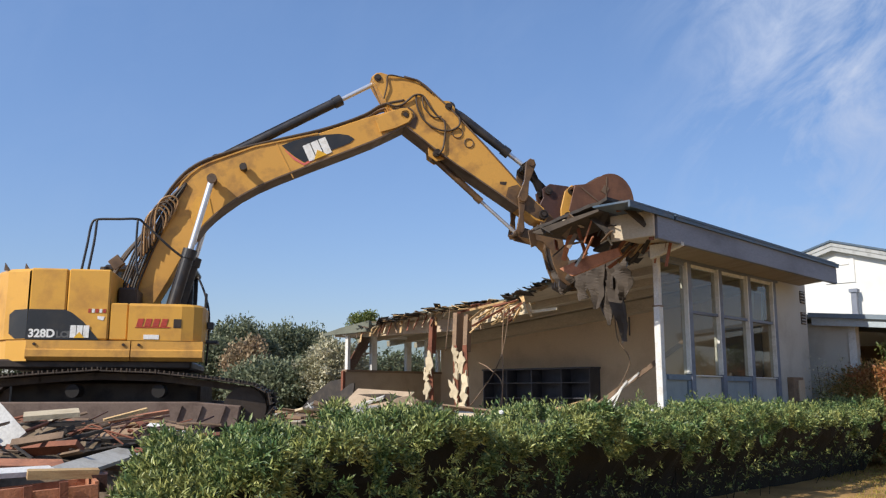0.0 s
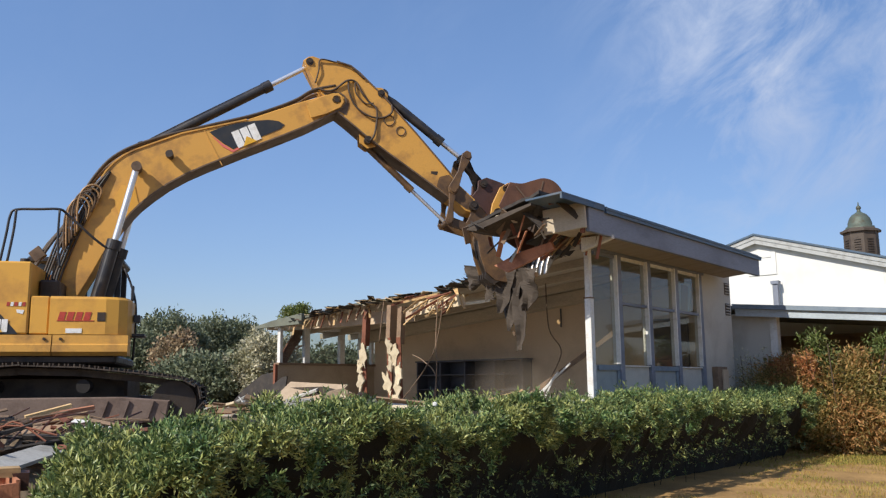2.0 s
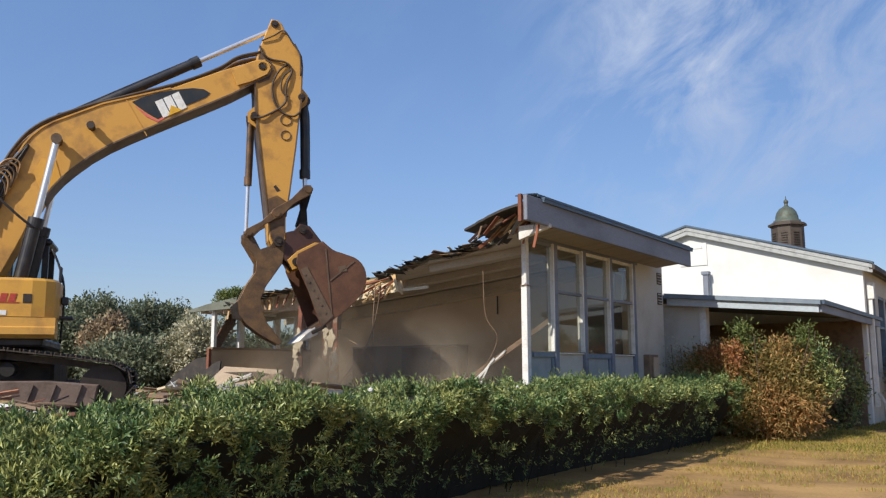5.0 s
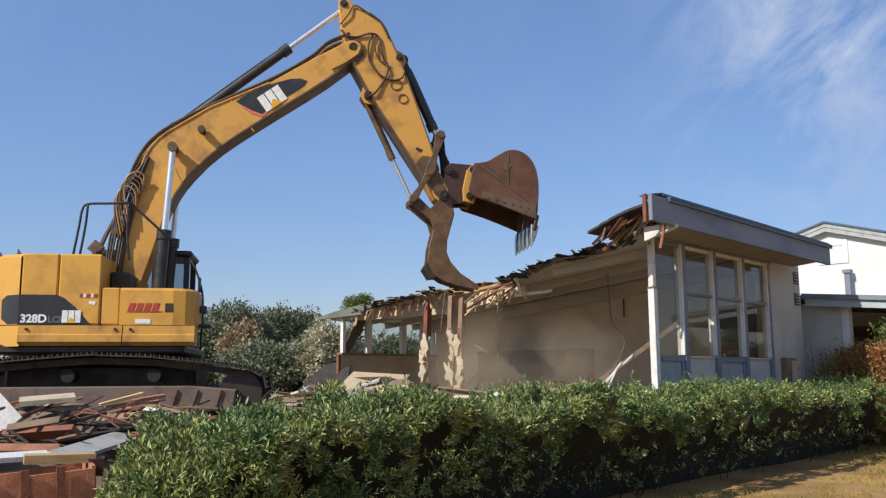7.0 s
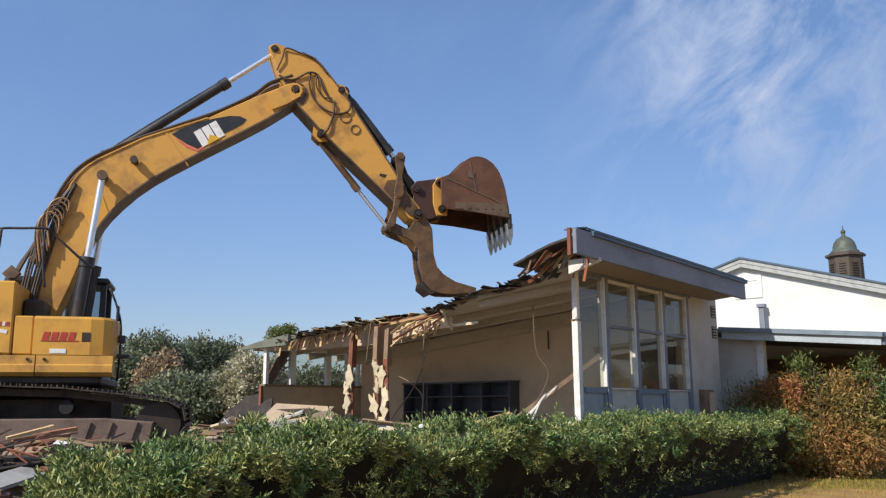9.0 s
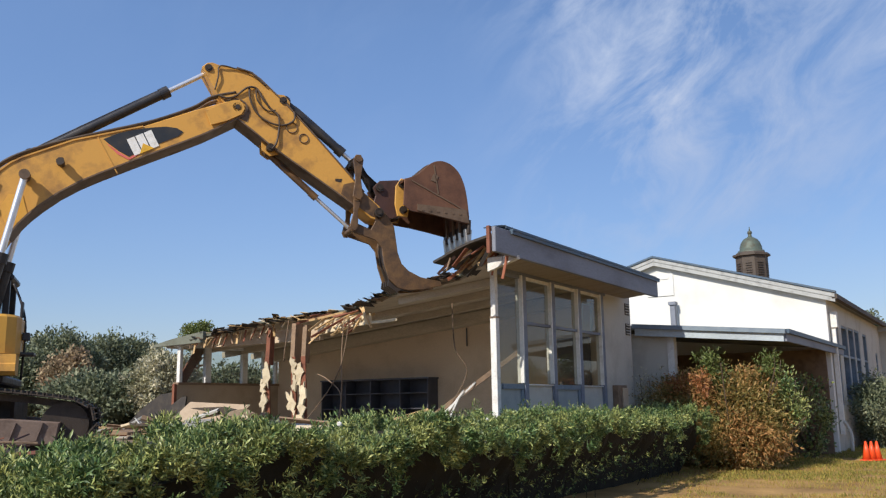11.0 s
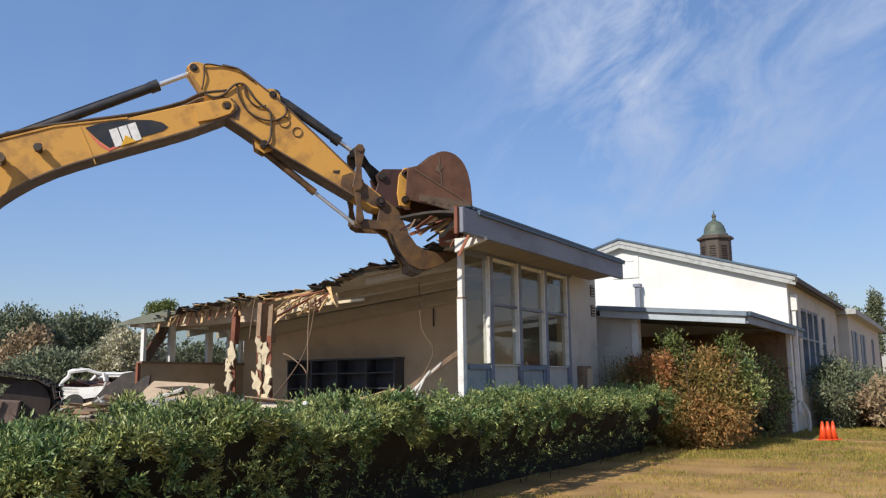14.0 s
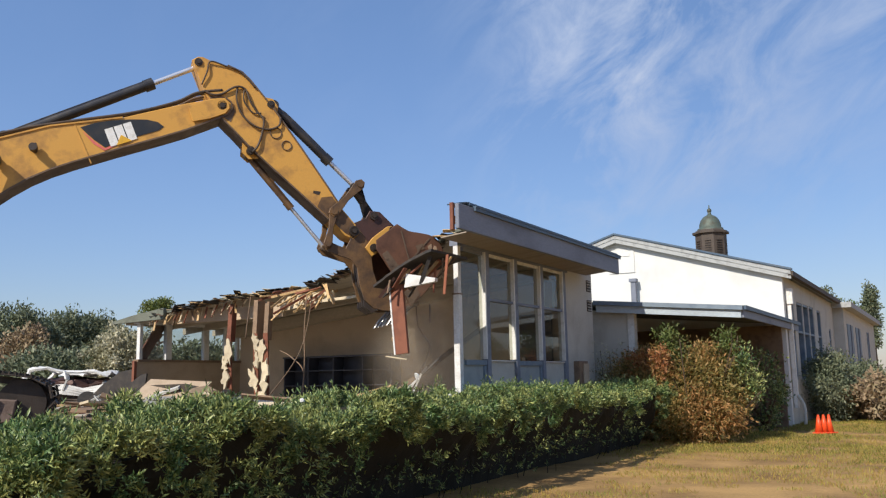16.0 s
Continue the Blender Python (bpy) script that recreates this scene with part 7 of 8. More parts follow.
# ---------------------------------------------------------------- pieces that the machine tears away
def build_roof_corner():
    """The end of the roof overhang; its space is its place before it is torn off."""
    t = thing("roof_corner", "broken corner of the low roof with a pale end board", "roof piece", (-6.5, 11.5, 4.15))
    bm = bmesh.new()
    xs = np.linspace(-2.1, -0.42, 16)
    g = []
    for x in xs:
        z = 0.37 + 0.15 * x
        wob = 0.08 * lump(x, 2, 1, 4)
        near, far = -0.62 + 0.3 * (x / -2.1) + wob, 0.4 - 0.1 * (x / -2.1) + 0.1 * lump(x, 5, 1, 5)
        g.append([bm.verts.new((x, y, z + dz)) for y, dz in ((near, 0), (far, 0), (far, -0.05), (near, -0.05))])
    for a, b in zip(g, g[1:]):
        for k in range(4):
            bm.faces.new((a[k], a[(k + 1) % 4], b[(k + 1) % 4], b[k]))
    bm.faces.new(g[0])
    bm.faces.new(g[-1][::-1])
    bmesh.ops.recalc_face_normals(bm, faces=bm.faces)
    part("roofing", bm, TAR, t, "dark torn roofing sheet")
    bm = bmesh.new()
    prism(bm, [(-1.95, -0.04), (-1.5, 0.04), (-0.62, 0.16), (-0.62, 0.12), (-1.2, 0.0), (-1.7, -0.1)], -0.5, 0.35)
    part("ceiling_sheet", bm, FELT, t, "bare brown boards on its underside")
    part("roof_edge", boxed((-0.5, -0.84, 0.1), (0.14, 0.45, 0.13)), ROOF_EDGE, t, "dark blue metal edge")
    part("roof_edge", boxed((0.104, -0.84, 0.03), (0.138, 0.45, 0.098)), ROOF_EDGE, t)
    bm = boxed((-0.66, -0.12, -0.3), (0.09, -0.07, 0.1), 0.006)
    part("end_board", bm, SOFFIT, t, "pale painted end board")
    part("end_soffit", boxed((-0.62, 0.0, -0.24), (-0.03, 0.9, -0.2)), SOFFIT, t)
    rng = random.Random(3)
    for k in range(9):
        x = -1.9 + 1.8 * k / 9
        z = 0.31 + 0.15 * x
        bm = bmesh.new()
        a = (x, -0.5 + rng.uniform(-0.1, 0.2), z - 0.03)
        beam(bm, a, (x + rng.uniform(-0.5, 0.35), a[1] + rng.uniform(-0.1, 0.5), z - rng.uniform(0.1, 0.4)), rng.uniform(0.05, 0.16), 0.02, rng.uniform(-60, 60))
        part("broken_board", bm, (OLD_WOOD, TAR, FELT, SOFFIT, OLD_WOOD, TAR)[k % 6], t)
    bm = bmesh.new()
    prism(bm, [(-1.95, -0.55), (-1.4, -0.4), (-0.8, -0.33), (-0.75, -0.45), (-1.2, -0.58), (-1.7, -0.7)], 0.3, 0.36)
    part("salmon_board", bm, SALMON, t, "salmon-coloured splintered board")
    for k in range(22):
        x = rng.uniform(-1.9, -0.2)
        z = 0.2 + 0.15 * x - rng.uniform(0, 0.35)
        a = Vector((x, rng.uniform(-0.45, 0.35), z))
        bm = bmesh.new()
        beam(bm, a, a + Vector((rng.uniform(-0.45, 0.1), rng.uniform(-0.2, 0.3), rng.uniform(-0.4, 0.08))), rng.uniform(0.02, 0.09), 0.016, rng.uniform(-80, 80))
        part("splinter", bm, (OLD_WOOD, TAR, RED_WOOD, OLD_WOOD, SALMON, TAR, SILVER_BOARD)[k % 7], t)
    return t


def build_felt():
    """Tattered strips of felt that hang side by side from the torn roof."""
    t = thing("hanging_felt", "tattered dusty brown felt hanging from the torn roof", "felt", (-9.3, 13.2, 3.2))
    rng = random.Random(41)
    for x0, x1, top, foot, y in ((-0.75, -0.2, 0.62, 0.12, 0.0), (-0.4, 0.15, 0.72, -0.05, 0.05), (-0.05, 0.42, 0.68, -0.3, 0.02), (0.12, 0.62, 0.55, -0.62, 0.09), (0.38, 0.78, 0.5, -0.98, 0.05), (0.55, 0.98, 0.55, -0.25, 0.0)):
        bm = bmesh.new()
        n, k = 16, rng.uniform(0, 40)
        rows = []
        for i in range(n + 1):
            f = i / n
            z = top + (foot - top) * f
            w = (1 - 0.75 * f ** 1.5) * (1 + 0.35 * lump(f * 4, k, 0, 1.5))
            c = (x0 + x1) / 2 + 0.12 * lump(f * 2, k, 3, 1.0)
            rows.append([bm.verts.new((c + (x1 - x0) / 2 * w * u + 0.03 * lump(f * 9, u, k, 1.3), y + 0.16 * lump(u * 1.2 + k, f * 2.4, 1, 1.0) + d, z + 0.06 * lump(u * 3, k, f, 2.0))) for u in (-1, -0.33, 0.33, 1) for d in (0.0, 0.012)])
        for a, b in zip(rows, rows[1:]):
            for q in (0, 2, 4):
                bm.faces.new((a[q], a[q + 2], b[q + 2], b[q]))
                bm.faces.new((a[q + 1], b[q + 1], b[q + 3], a[q + 3]))
            bm.faces.new((a[0], b[0], b[1], a[1]))
            bm.faces.new((a[6], a[7], b[7], b[6]))
        part("strip", bm, FELT, t)
    return t


def build_flap():
    """The last strip of roof by the fascia, drooping into the room."""
    t = thing("roof_flap", "drooping strip of dark roofing with splintered boards below", "roof flap", (-6.55, 12.2, 4.2))
    bm = bmesh.new()
    xs = np.linspace(-1.3, 0.0, 14)
    g = []
    for x in xs:
        z = -0.02 + 0.06 * x - 0.13 * x * x
        near, far = -0.45 + 0.25 * abs(x) / 1.65 + 0.08 * lump(x, 1, 3, 5), 0.75 - 0.3 * abs(x) / 1.65
        g.append([bm.verts.new((x, y, z + dz)) for y, dz in ((near, 0), (far, 0), (far, -0.04), (near, -0.04))])
    for a, b in zip(g, g[1:]):
        for k in range(4):
            bm.faces.new((a[k], a[(k + 1) % 4], b[(k + 1) % 4], b[k]))
    bm.faces.new(g[0])
    bm.faces.new(g[-1][::-1])
    bmesh.ops.recalc_face_normals(bm, faces=bm.faces)
    part("roofing", bm, TAR, t)
    rng = random.Random(17)
    for k in range(30):
        x = -1.1 + 1.12 * k / 30
        z = -0.06 + 0.06 * x - 0.13 * x * x
        bm = bmesh.new()
        a = (x + 0.1, rng.uniform(-0.35, 0.5), z - 0.03)
        near = 1 + x
        beam(bm, a, (x - rng.uniform(-0.05, 0.4), a[1] + rng.uniform(-0.15, 0.15), z - rng.uniform(0.08, 0.3) - max(0.0, near) * rng.uniform(0.0, 0.55)), rng.uniform(0.015, 0.07), 0.015, rng.uniform(-80, 80))
        part("splinter", bm, (TAR, OLD_WOOD, RED_WOOD, DARK_RUST, SPLINTER, RED_WOOD)[k % 6], t)
    return t


def build_gripped():
    """What the bucket and thumb pull out of the eave at the end."""
    red = thing("red_timber", "dark red timber plank torn out by the bucket", "timber", (-7.5, 12.1, 3.4))
    part("board", boxed((-0.14, -0.03, -0.75), (0.1, 0.03, 0.4), 0.005), RED_WOOD, red)
    part("edge", boxed((-0.17, -0.035, -0.75), (-0.142, 0.035, 0.4)), WHITE, red)
    box_end = thing("torn_eave_board", "white painted board from the end of the eave", "board", (-7.1, 11.9, 3.8))
    bm = bmesh.new()
    prism(bm, [(-0.22, -0.13), (0.34, 0.03), (0.34, 0.09), (-0.22, 0.1)], -0.05, 0.04)
    part("board", bm, WHITE, box_end)
    return red, box_end


def build_chips():
    rng = random.Random(29)
    out = []
    for k in range(26):
        early = k < 11
        c = thing("falling_scrap", "small pale scrap of broken plaster and wood", "scrap", group="falling scraps")
        bm = bmesh.new()
        pts = [(rng.uniform(0.025, 0.06) * math.cos(a), rng.uniform(0.025, 0.07) * math.sin(a)) for a in np.linspace(0, 5.4, 6)]
        if k % 4 == 0:
            beam(bm, (-rng.uniform(0.1, 0.25), 0, 0), (rng.uniform(0.1, 0.25), 0, 0.03), 0.025, 0.015)
        else:
            prism(bm, pts, -0.012, 0.012)
        part("scrap", bm, (PLASTER, WHITE, SPLINTER, OLD_WOOD)[k % 4], c)
        t0 = rng.uniform(0.2, 2.9) if early else rng.uniform(14.6, 15.75)
        x = rng.uniform(-9.6, -8.2) if early else rng.uniform(-7.15, -6.6)
        p = Vector((x, rng.uniform(14.5, 14.8) if early else rng.uniform(12.5, 13.2), roof_z(x) - 0.06 if early else 4.0))
        out.append((c, t0, p, rng.uniform(-0.6, 0.6) if early else rng.uniform(-1.6, -0.3), rng.uniform(100, 400)))
    return out


def build_truck():
    """Wrecked white truck that is dragged out from behind the wall at the end."""
    t = thing("wrecked_truck", "crumpled white wrecked truck with a dull red nose", "truck", (-19.8, 16.83, 0.9))

    def crumpled(bm, cuts=3, much=0.16):
        bmesh.ops.subdivide_edges(bm, edges=bm.edges, cuts=cuts, use_grid_fill=True)
        for v in bm.verts:
            c = v.co.copy()
            v.co += much * Vector((lump(c.x, c.y, c.z, 2.6), lump(c.y, c.z, c.x, 2.6), 0.9 * lump(c.z + 3, c.x, c.y, 2.6)))
        return bm
    part("chassis", crumpled(boxed((-1.0, -0.8, 0.15), (1.2, 0.8, 0.35))), DARK_STEEL, t)
    for lo, hi in (((-0.95, -0.85, 0.35), (1.2, -0.78, 0.66)), ((-0.95, 0.78, 0.35), (1.2, 0.85, 0.75)), ((1.13, -0.78, 0.35), (1.2, 0.78, 0.75))):
        part("side", crumpled(boxed(lo, hi)), WHITE, t, "crumpled white side panel")
    part("load", crumpled(boxed((-0.9, -0.7, 0.35), (1.1, 0.7, 0.85)), 4, 0.35), DARK_RUST, t, "dark heap of torn metal")
    for path in ([(-0.95, -0.85, 0.4), (-1.0, -0.8, 0.8), (-0.8, -0.8, 1.2), (-0.3, -0.82, 1.22), (0.2, -0.8, 1.05), (0.75, -0.85, 1.12), (1.3, -0.8, 1.0)], [(0.1, -0.85, 0.5), (0.22, -0.88, 0.8), (0.15, -0.8, 1.08)], [(-0.95, 0.82, 0.4), (-0.9, 0.8, 0.9), (-0.7, 0.8, 1.15), (0.4, 0.8, 1.1), (1.2, 0.8, 0.9)], [(-0.8, -0.8, 1.18), (-0.75, 0, 1.28), (-0.7, 0.8, 1.14)], [(0.75, -0.84, 1.1), (0.6, 0.1, 1.0), (0.4, 0.8, 1.1)]):
        bm = bmesh.new()
        for p, q in zip(path, path[1:]):
            beam(bm, p, q, 0.13, 0.05, 30)
        part("frame_bar", crumpled(bm, 2, 0.09), WHITE, t, "bent white cab frame bar")
    part("roof", crumpled(boxed((-0.2, -0.6, 1.04), (1.2, 0.85, 1.07)), 5, 0.2), WHITE, t, "buckled white roof sheet")
    part("nose", crumpled(boxed((-1.06, -0.8, 0.3), (-0.99, 0.8, 0.78)), 3, 0.1), RED_PAINT, t, "dull red nose panel")
    for y in (-0.55, 0.55):
        bm = bmesh.new()
        rod(bm, (-1.12, y, 0.5), (-1.06, y, 0.5), 0.1, None, 16)
        part("headlight", bm, BARE_STEEL, t)
    for x in (-0.6, 0.8):
        for y in (-0.82, 0.82):
            bm = bmesh.new()
            rod(bm, (x, y - 0.09, 0.22), (x, y + 0.09, 0.22), 0.26, None, 20)
            part("wheel", bm, RUBBER, t)
    for c in t.children:
        c.scale.z = 0.86
    return t


def build_dust():
    """Lumpy shells of dust that well up out of the rubble and settle again."""
    out = []
    rng = random.Random(55)
    for (x, y, z), r, t0, t1, t2, t3 in (((-12.7, 13.3, 1.5), 1.5, 2.9, 4.4, 6.2, 9.0), ((-11.2, 13.5, 1.7), 1.5, 2.6, 4.0, 6.8, 9.6), ((-13.8, 13.2, 1.2), 1.2, 3.6, 4.9, 6.0, 8.0), ((-10.0, 13.9, 1.5), 1.4, 2.2, 3.2, 7.2, 10.0), ((-9.2, 13.4, 2.3), 1.15, 1.2, 2.6, 3.6, 5.0), ((-9.1, 13.2, 1.6), 0.95, 1.6, 2.7, 3.8, 5.4), ((-8.8, 13.1, 2.7), 0.8, 1.7, 2.9, 3.5, 4.6), ((-9.9, 13.3, 1.6), 1.0, 2.0, 3.1, 4.4, 6.5), ((-12.0, 13.2, 1.3), 1.6, 3.0, 4.3, 6.9, 9.8), ((-8.3, 13.2, 1.7), 1.1, 14.6, 15.7, 16.0, 17.0), ((-8.0, 12.8, 2.1), 0.9, 14.8, 15.8, 16.0, 17.0), ((-7.9, 12.9, 2.6), 0.7, 14.9, 15.9, 16.0, 17.0)):
        d = thing("dust_cloud", "thin brown cloud of demolition dust", "dust", (x, y, z), group="dust clouds")
        bm = bmesh.new()
        bmesh.ops.create_grid(bm, x_segments=22, y_segments=22, size=1.0)
        k = rng.uniform(0, 50)
        for v in bm.verts:
            u, w = v.co.x, v.co.y
            q = max(0.0, 1 - u * u - w * w)
            v.co = Vector((u, -0.2 * q + 0.05 * lump(u, w, k, 2.2) * q, w))
        for f in bm.faces:
            f.smooth = True
        layer = part("dust", bm, DUST, d)
        layer.scale = (r, r, r)
        for q in range(1):
            veil = new("veil", layer.data)
            veil.parent = d
            veil.matrix_basis = pose(rng.uniform(-0.3, 0.3) * r, 0.25 + 0.3 * q, rng.uniform(-0.2, 0.2) * r, 0, rng.uniform(40, 300)) @ Matrix.Diagonal((r * 0.95, r, r * 0.85, 1))
        out.append((d, Vector((x, y, z)), r, t0, t1, t2, t3))
    return out


dust = build_dust()
roof_corner = build_roof_corner()
felt = build_felt()
flap = build_flap()
gripped = build_gripped()
chips = build_chips()
truck = build_truck()

ARM = [  # seconds, slew, boom, stick, bucket, thumb, link (degrees)
    (0.0, 54.4, 40.1, -34.1, 75.6, -144.6, 75.7),
    (0.5, 54.1, 40.3, -33.8, 72.5, -146.8, 73.3),
    (1.0, 53.9, 40.1, -34.2, 68.6, -146.1, 71.6),
    (1.5, 53.6, 40.7, -33.5, 66.9, -146.0, 70.0),
    (2.0, 53.2, 40.9, -35.8, 63.8, -148.6, 67.1),
    (2.5, 53.0, 41.6, -39.1, 57.6, -151.6, 59.9),
    (3.0, 52.8, 42.1, -43.5, 47.3, -155.0, 52.6),
    (3.2, 53.1, 42.1, -46.8, 43.3, -156.6, 48.8),
    (5.3, 56.1, 44.2, -84.3, 39.5, -191.0, 45.7),
    (5.5, 58.8, 44.3, -83.2, 49.5, -189.0, 50.8),
    (6.0, 56.9, 48.1, -79.9, 57.2, -184.0, 58.2),
    (6.5, 53.9, 52.1, -72.4, 62.8, -181.0, 60.3),
    (7.0, 52.2, 50.8, -58.5, 77.2, -173.0, 74.3),
    (7.5, 52.6, 51.3, -50.3, 83.4, -164.0, 80.8),
    (8.0, 52.8, 50.0, -47.8, 85.7, -158.5, 83.8),
    (8.5, 53.2, 49.0, -47.8, 87.3, -158.7, 84.6),
    (9.0, 53.4, 47.9, -43.8, 91.0, -154.3, 88.5),
    (9.2, 52.7, 47.3, -45.3, 87.8, -150.0, 89.2),
    (11.3, 52.0, 42.3, -33.7, 89.6, -145.6, 90.0),
    (11.5, 50.8, 42.4, -34.4, 91.4, -141.2, 90.7),
    (12.0, 50.0, 39.4, -35.5, 90.8, -141.2, 89.0),
    (12.5, 49.3, 39.2, -35.1, 92.0, -144.0, 90.5),
    (13.0, 50.0, 38.7, -31.8, 90.5, -138.6, 90.7),
    (13.5, 49.9, 37.3, -30.9, 86.9, -138.7, 87.5),
    (14.0, 49.9, 37.1, -29.1, 84.5, -132.9, 86.9),
    (14.5, 50.0, 37.7, -28.0, 77.1, -132.6, 81.1),
    (15.0, 49.8, 36.8, -29.2, 63.3, -136.0, 71.5),
    (15.5, 49.7, 36.6, -31.9, 52.7, -139.9, 62.0),
    (16.0, 50.3, 36.8, -42.2, 38.1, -149.7, 48.2),
]


# ---------------------------------------------------------------- what moves
def glide(rows, t):
    """Rows of seconds and values, joined by soft lines."""
    T = [r[0] for r in rows]
    k = min(max(sum(1 for a in T if a <= t) - 1, 0), len(T) - 2)
    V = [np.array(r[1:], float) for r in rows]

    def slope(i):
        if i in (0, len(T) - 1):
            j = min(i, len(T) - 2)
            return (V[j + 1] - V[j]) / (T[j + 1] - T[j])
        a, b = (V[i] - V[i - 1]) / (T[i] - T[i - 1]), (V[i + 1] - V[i]) / (T[i + 1] - T[i])
        wa, wb = T[i + 1] - T[i], T[i] - T[i - 1]
        return (a * wa + b * wb) / (wa + wb)
    h = T[k + 1] - T[k]
    s = min(max((t - T[k]) / h, 0), 1)
    return V[k] * (2 * s ** 3 - 3 * s ** 2 + 1) + slope(k) * h * (s ** 3 - 2 * s ** 2 + s) + V[k + 1] * (3 * s ** 2 - 2 * s ** 3) + slope(k + 1) * h * (s ** 3 - s ** 2)


def arm_poses(t):
    """Poses of all moving parts of the excavator at a time, in the excavator's space."""
    sl, al, be, ga, de, li = [radians(v) for v in glide(ARM, t)]
    U = Matrix.Rotation(sl, 4, "Z")
    plane = U @ Matrix.Translation((0, MID, FOOT))

    def at(p, a, y=0.0):
        return plane @ Matrix.Translation((p[0], y, p[1])) @ Matrix.Rotation(-a, 4, "Y")

    def turned(p, a):
        return np.array([p[0] * math.cos(a) - p[1] * math.sin(a), p[0] * math.sin(a) + p[1] * math.cos(a)])

    def aim(p, q):
        return math.atan2(q[1] - p[1], q[0] - p[0])
    S = turned((BOOM_S, 0), al)
    B = S + turned((G_STICK, 0), be)
    P = S + turned((2.7, 0.0), be)
    C = B + turned((0.491, 0), ga)
    A = P + turned((0.721, 0), li)
    J = B + turned((0.56, 0), de)
    Q = turned((2.973, 1.1), al)
    out = {upper: U, boom: at((0, 0), al), stick: at(S, be), bucket: at(B, ga), thumb: at(B, de), link: at(P, li), power_link: at(A, aim(A, C)), thumb_link: at(P, aim(P, J))}
    for (b, r), p, q, y in ((boom_cyls[0], np.array([0.85, -0.2]), Q, -0.46), (boom_cyls[1], np.array([0.85, -0.2]), Q, 0.46), (stick_cyl, turned((3.3, 1.42), al), S + turned((-0.825, 0.29), be), 0.0), (bucket_cyl, S + turned((0.58, 0.74), be), A, 0.0), (thumb_cyl, S + turned((0.89, -0.27), be), J, 0.0)):
        a = aim(p, q)
        out[b], out[r] = at(p, a, y), at(q, a, y)
    return out


def shift(ob, x, y, z, rx=0, ry=0, rz=0):
    """The pose of a loose piece that has moved and turned from where it was built."""
    return Matrix.Translation(Vector(ob["home"]) + Vector((x, y, z))) @ pose(0, 0, 0, rx, ry, rz)


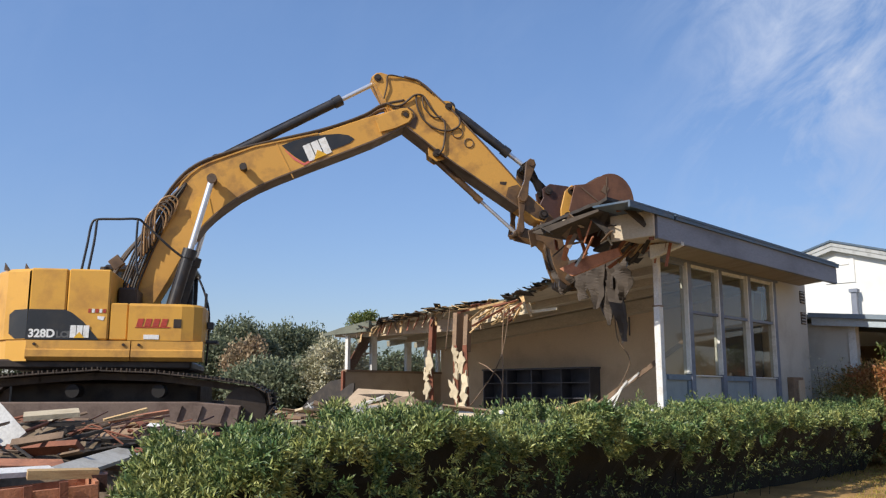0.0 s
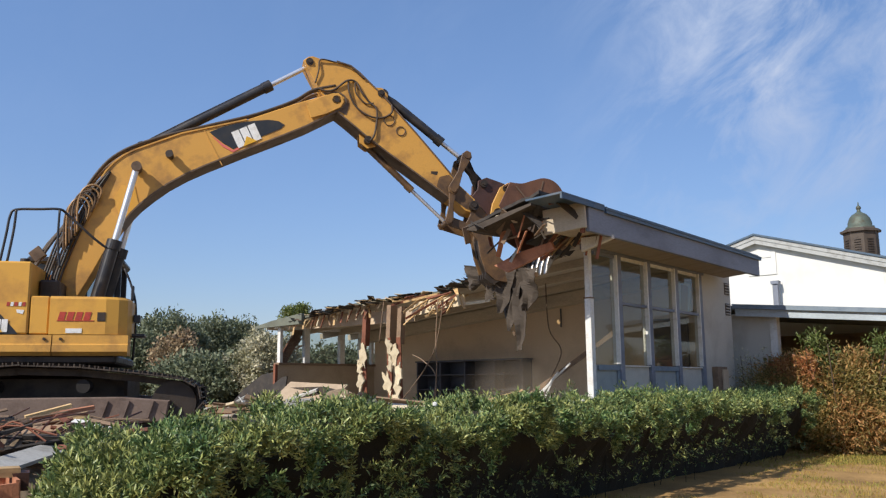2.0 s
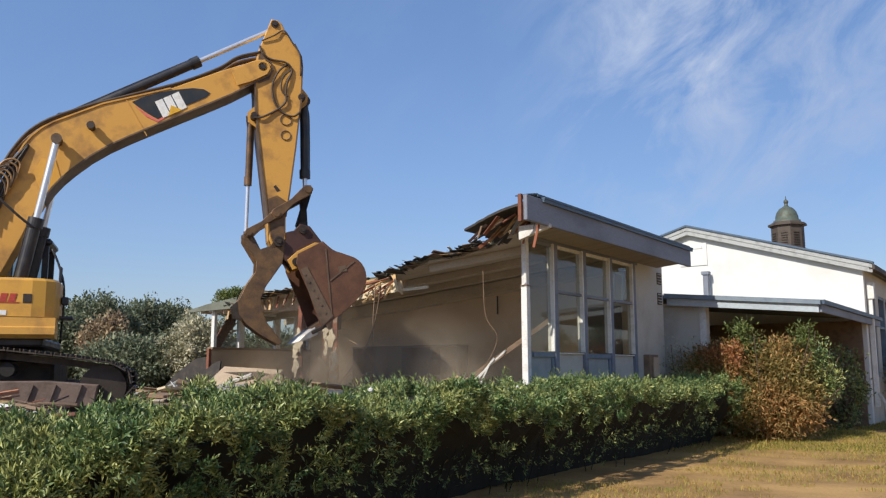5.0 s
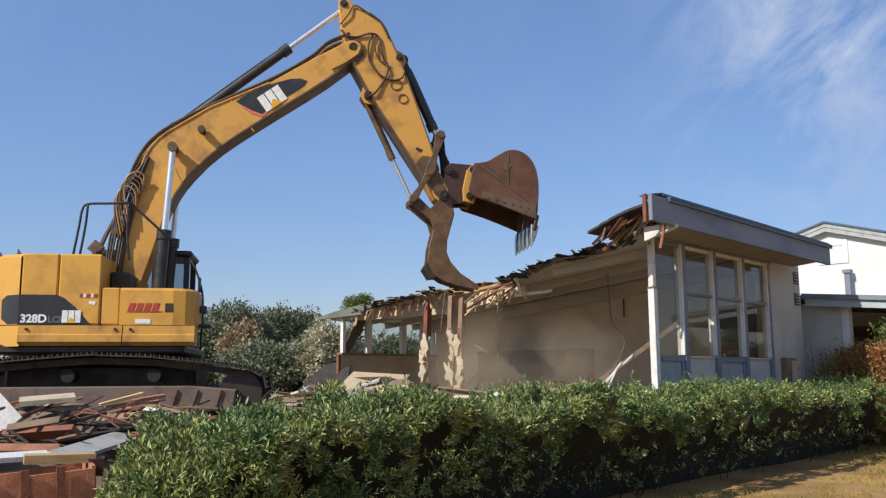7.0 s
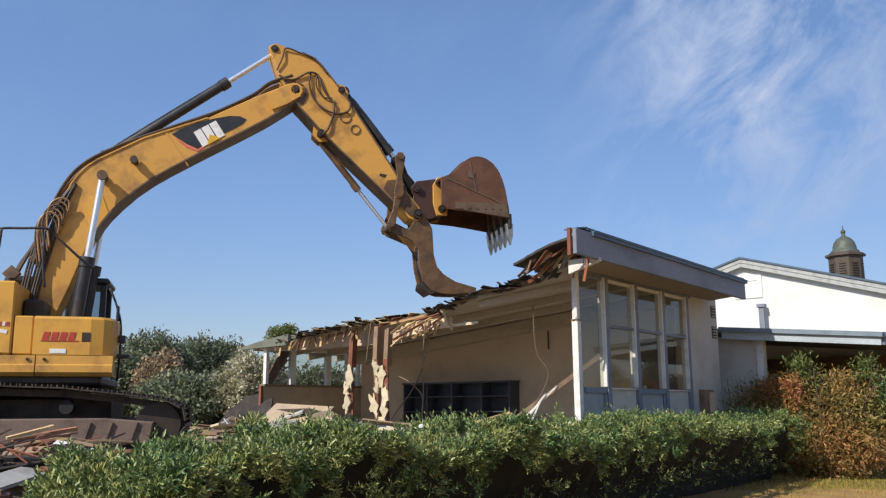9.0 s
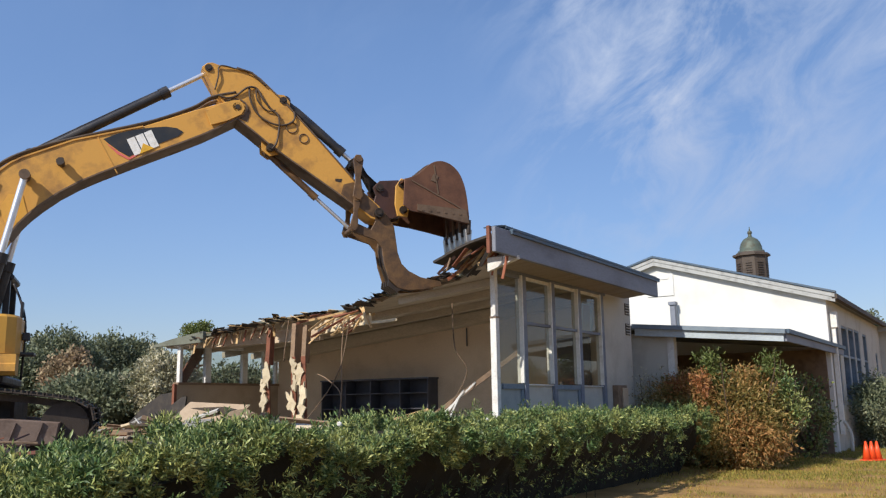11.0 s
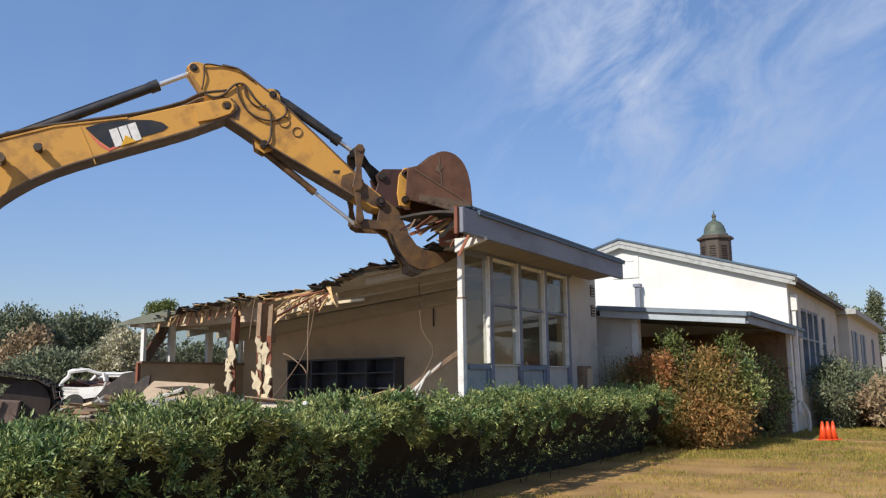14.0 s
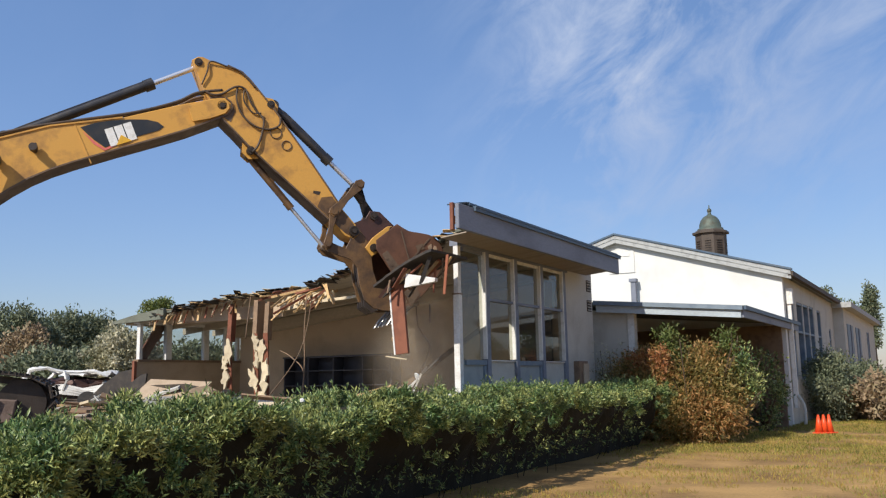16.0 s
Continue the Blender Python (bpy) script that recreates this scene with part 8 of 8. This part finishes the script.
def motions():
    times = [0.2 * k for k in range(81)]
    rows = [(t, arm_poses(t)) for t in times]
    for ob in rows[0][1]:
        walk(ob, [(t, m[ob]) for t, m in rows])
    for ob in (roof_corner, felt, flap, truck, *gripped):
        ob["home"] = list(ob.matrix_basis.translation)

    def go(ob, *keys):
        walk(ob, [(k[0], shift(ob, *k[1:])) for k in keys])
    go(roof_corner, (0, 0, 0, 0), (1.0, 0, 0, 0.01, 0, -1), (2.0, 0, 0, 0.02, 0, -3), (2.5, 0.0, 0, 0.05, 0, -5), (3.0, 0.02, 0, 0.12, 0, -9), (3.2, 0.0, 0, 0.12, 0, -13), (3.6, -0.7, 0.3, -0.5, 0, -34), (4.1, -2.4, 0.9, -2.0, 8, -55), (4.5, -3.4, 1.2, -3.15, 6, -20), (4.9, -3.5, 1.2, -3.32, 4, -12), (16, -3.5, 1.2, -3.32, 4, -12))
    go(felt, (0, 0.45, 0, 0.1, 0, -8), (0.8, 0.2, 0, 0.05, 0, -4), (1.5, 0, 0, 0), (2.0, -0.15, 0, -0.05, 0, 4), (2.5, -0.25, 0, -0.2, 2, 6), (3.0, -0.4, 0, -0.5, 4, 8), (3.2, -0.5, 0.05, -0.8, 8, 8), (3.6, -0.6, 0.2, -1.7, 30, 8), (4.0, -0.6, 0.3, -2.15, 80, 5), (16, -0.6, 0.3, -2.15, 80, 5))
    go(flap, (0, 0, 0, 0), (12.9, 0, 0, 0), (13.3, 0, 0, 0.02, 0, 6), (13.7, 0, 0, 0.03, 0, 12), (14.2, 0, 0, 0.04, 0, 18), (14.6, -0.05, 0, 0.02, 0, 16), (15.0, -0.05, -0.05, 0.0, 0, 8), (15.5, -0.12, -0.1, -0.15, 0, 0), (16, -0.4, -0.2, -0.62, 0, -8))
    go(gripped[0], (0, 0.62, 0.75, 0.6, 0, 90), (15.05, 0.62, 0.75, 0.6, 0, 90), (15.3, 0.48, 0.35, 0.25, 0, 35), (15.5, 0.31, 0, 0, 0, -16), (16, -0.34, -0.1, -0.715, 0, -5))
    go(gripped[1], (0, 0.36, 0.36, -0.02), (14.8, 0.36, 0.36, -0.02), (15.5, 0.34, 0, -0.08, 0, 2), (16, -0.25, -0.1, -0.71, 0, 10))
    go(truck, (0, 0.6, 1.6, 0, 0, 0, 28), (11.2, 0.6, 1.6, 0, 0, 0, 28), (12.0, 0.35, 0.5, 0, 0, 0, 28), (12.5, 0.1, 0.05, 0, 0, 0, 28), (14.5, -1.05, -0.6, 0.04, 0, 0, 31), (16.0, -1.75, -0.95, 0.06, 0, 0, 34))
    for d, p, r, t0, t1, t2, t3 in dust:
        low = Vector((p.x, p.y, 0.6 - r))
        turn = Matrix.Rotation(radians(43), 4, "Z")
        keys = [(0.0, low, 0), (t0, low, 0), (t1, p, 10)]
        if t2 < 15.9:
            keys.append((t2, p + Vector((0.5, 0.1, 0.1)), 25))
            keys.append((t3, low + Vector((0.8, 0.2, -0.1)), 40))
        keys.append((16.0, keys[-1][1], keys[-1][2] + 1))
        walk(d, [(t, Matrix.Translation(q) @ turn @ Matrix.Rotation(radians(a), 4, "Y")) for t, q, a in keys])
    for c, t0, p, dx, spin in chips:
        keys = [(0.0, Matrix.Translation(p))]
        if t0 > 0.1:
            keys.append((t0, Matrix.Translation(p)))
        dur = min(math.sqrt(2 * (p.z - 0.95) / 9.8), 16.0 - t0)
        for k in range(1, 6):
            s = dur * k / 5
            keys.append((t0 + s, pose(p.x + dx * s, p.y - 0.9 * min(s * 4, 1), p.z - 4.9 * s * s, 0.2 * spin * s, 0.15 * spin * s)))
        if t0 + dur < 15.9:
            keys.append((16.0, keys[-1][1]))
        walk(c, keys)


motions()
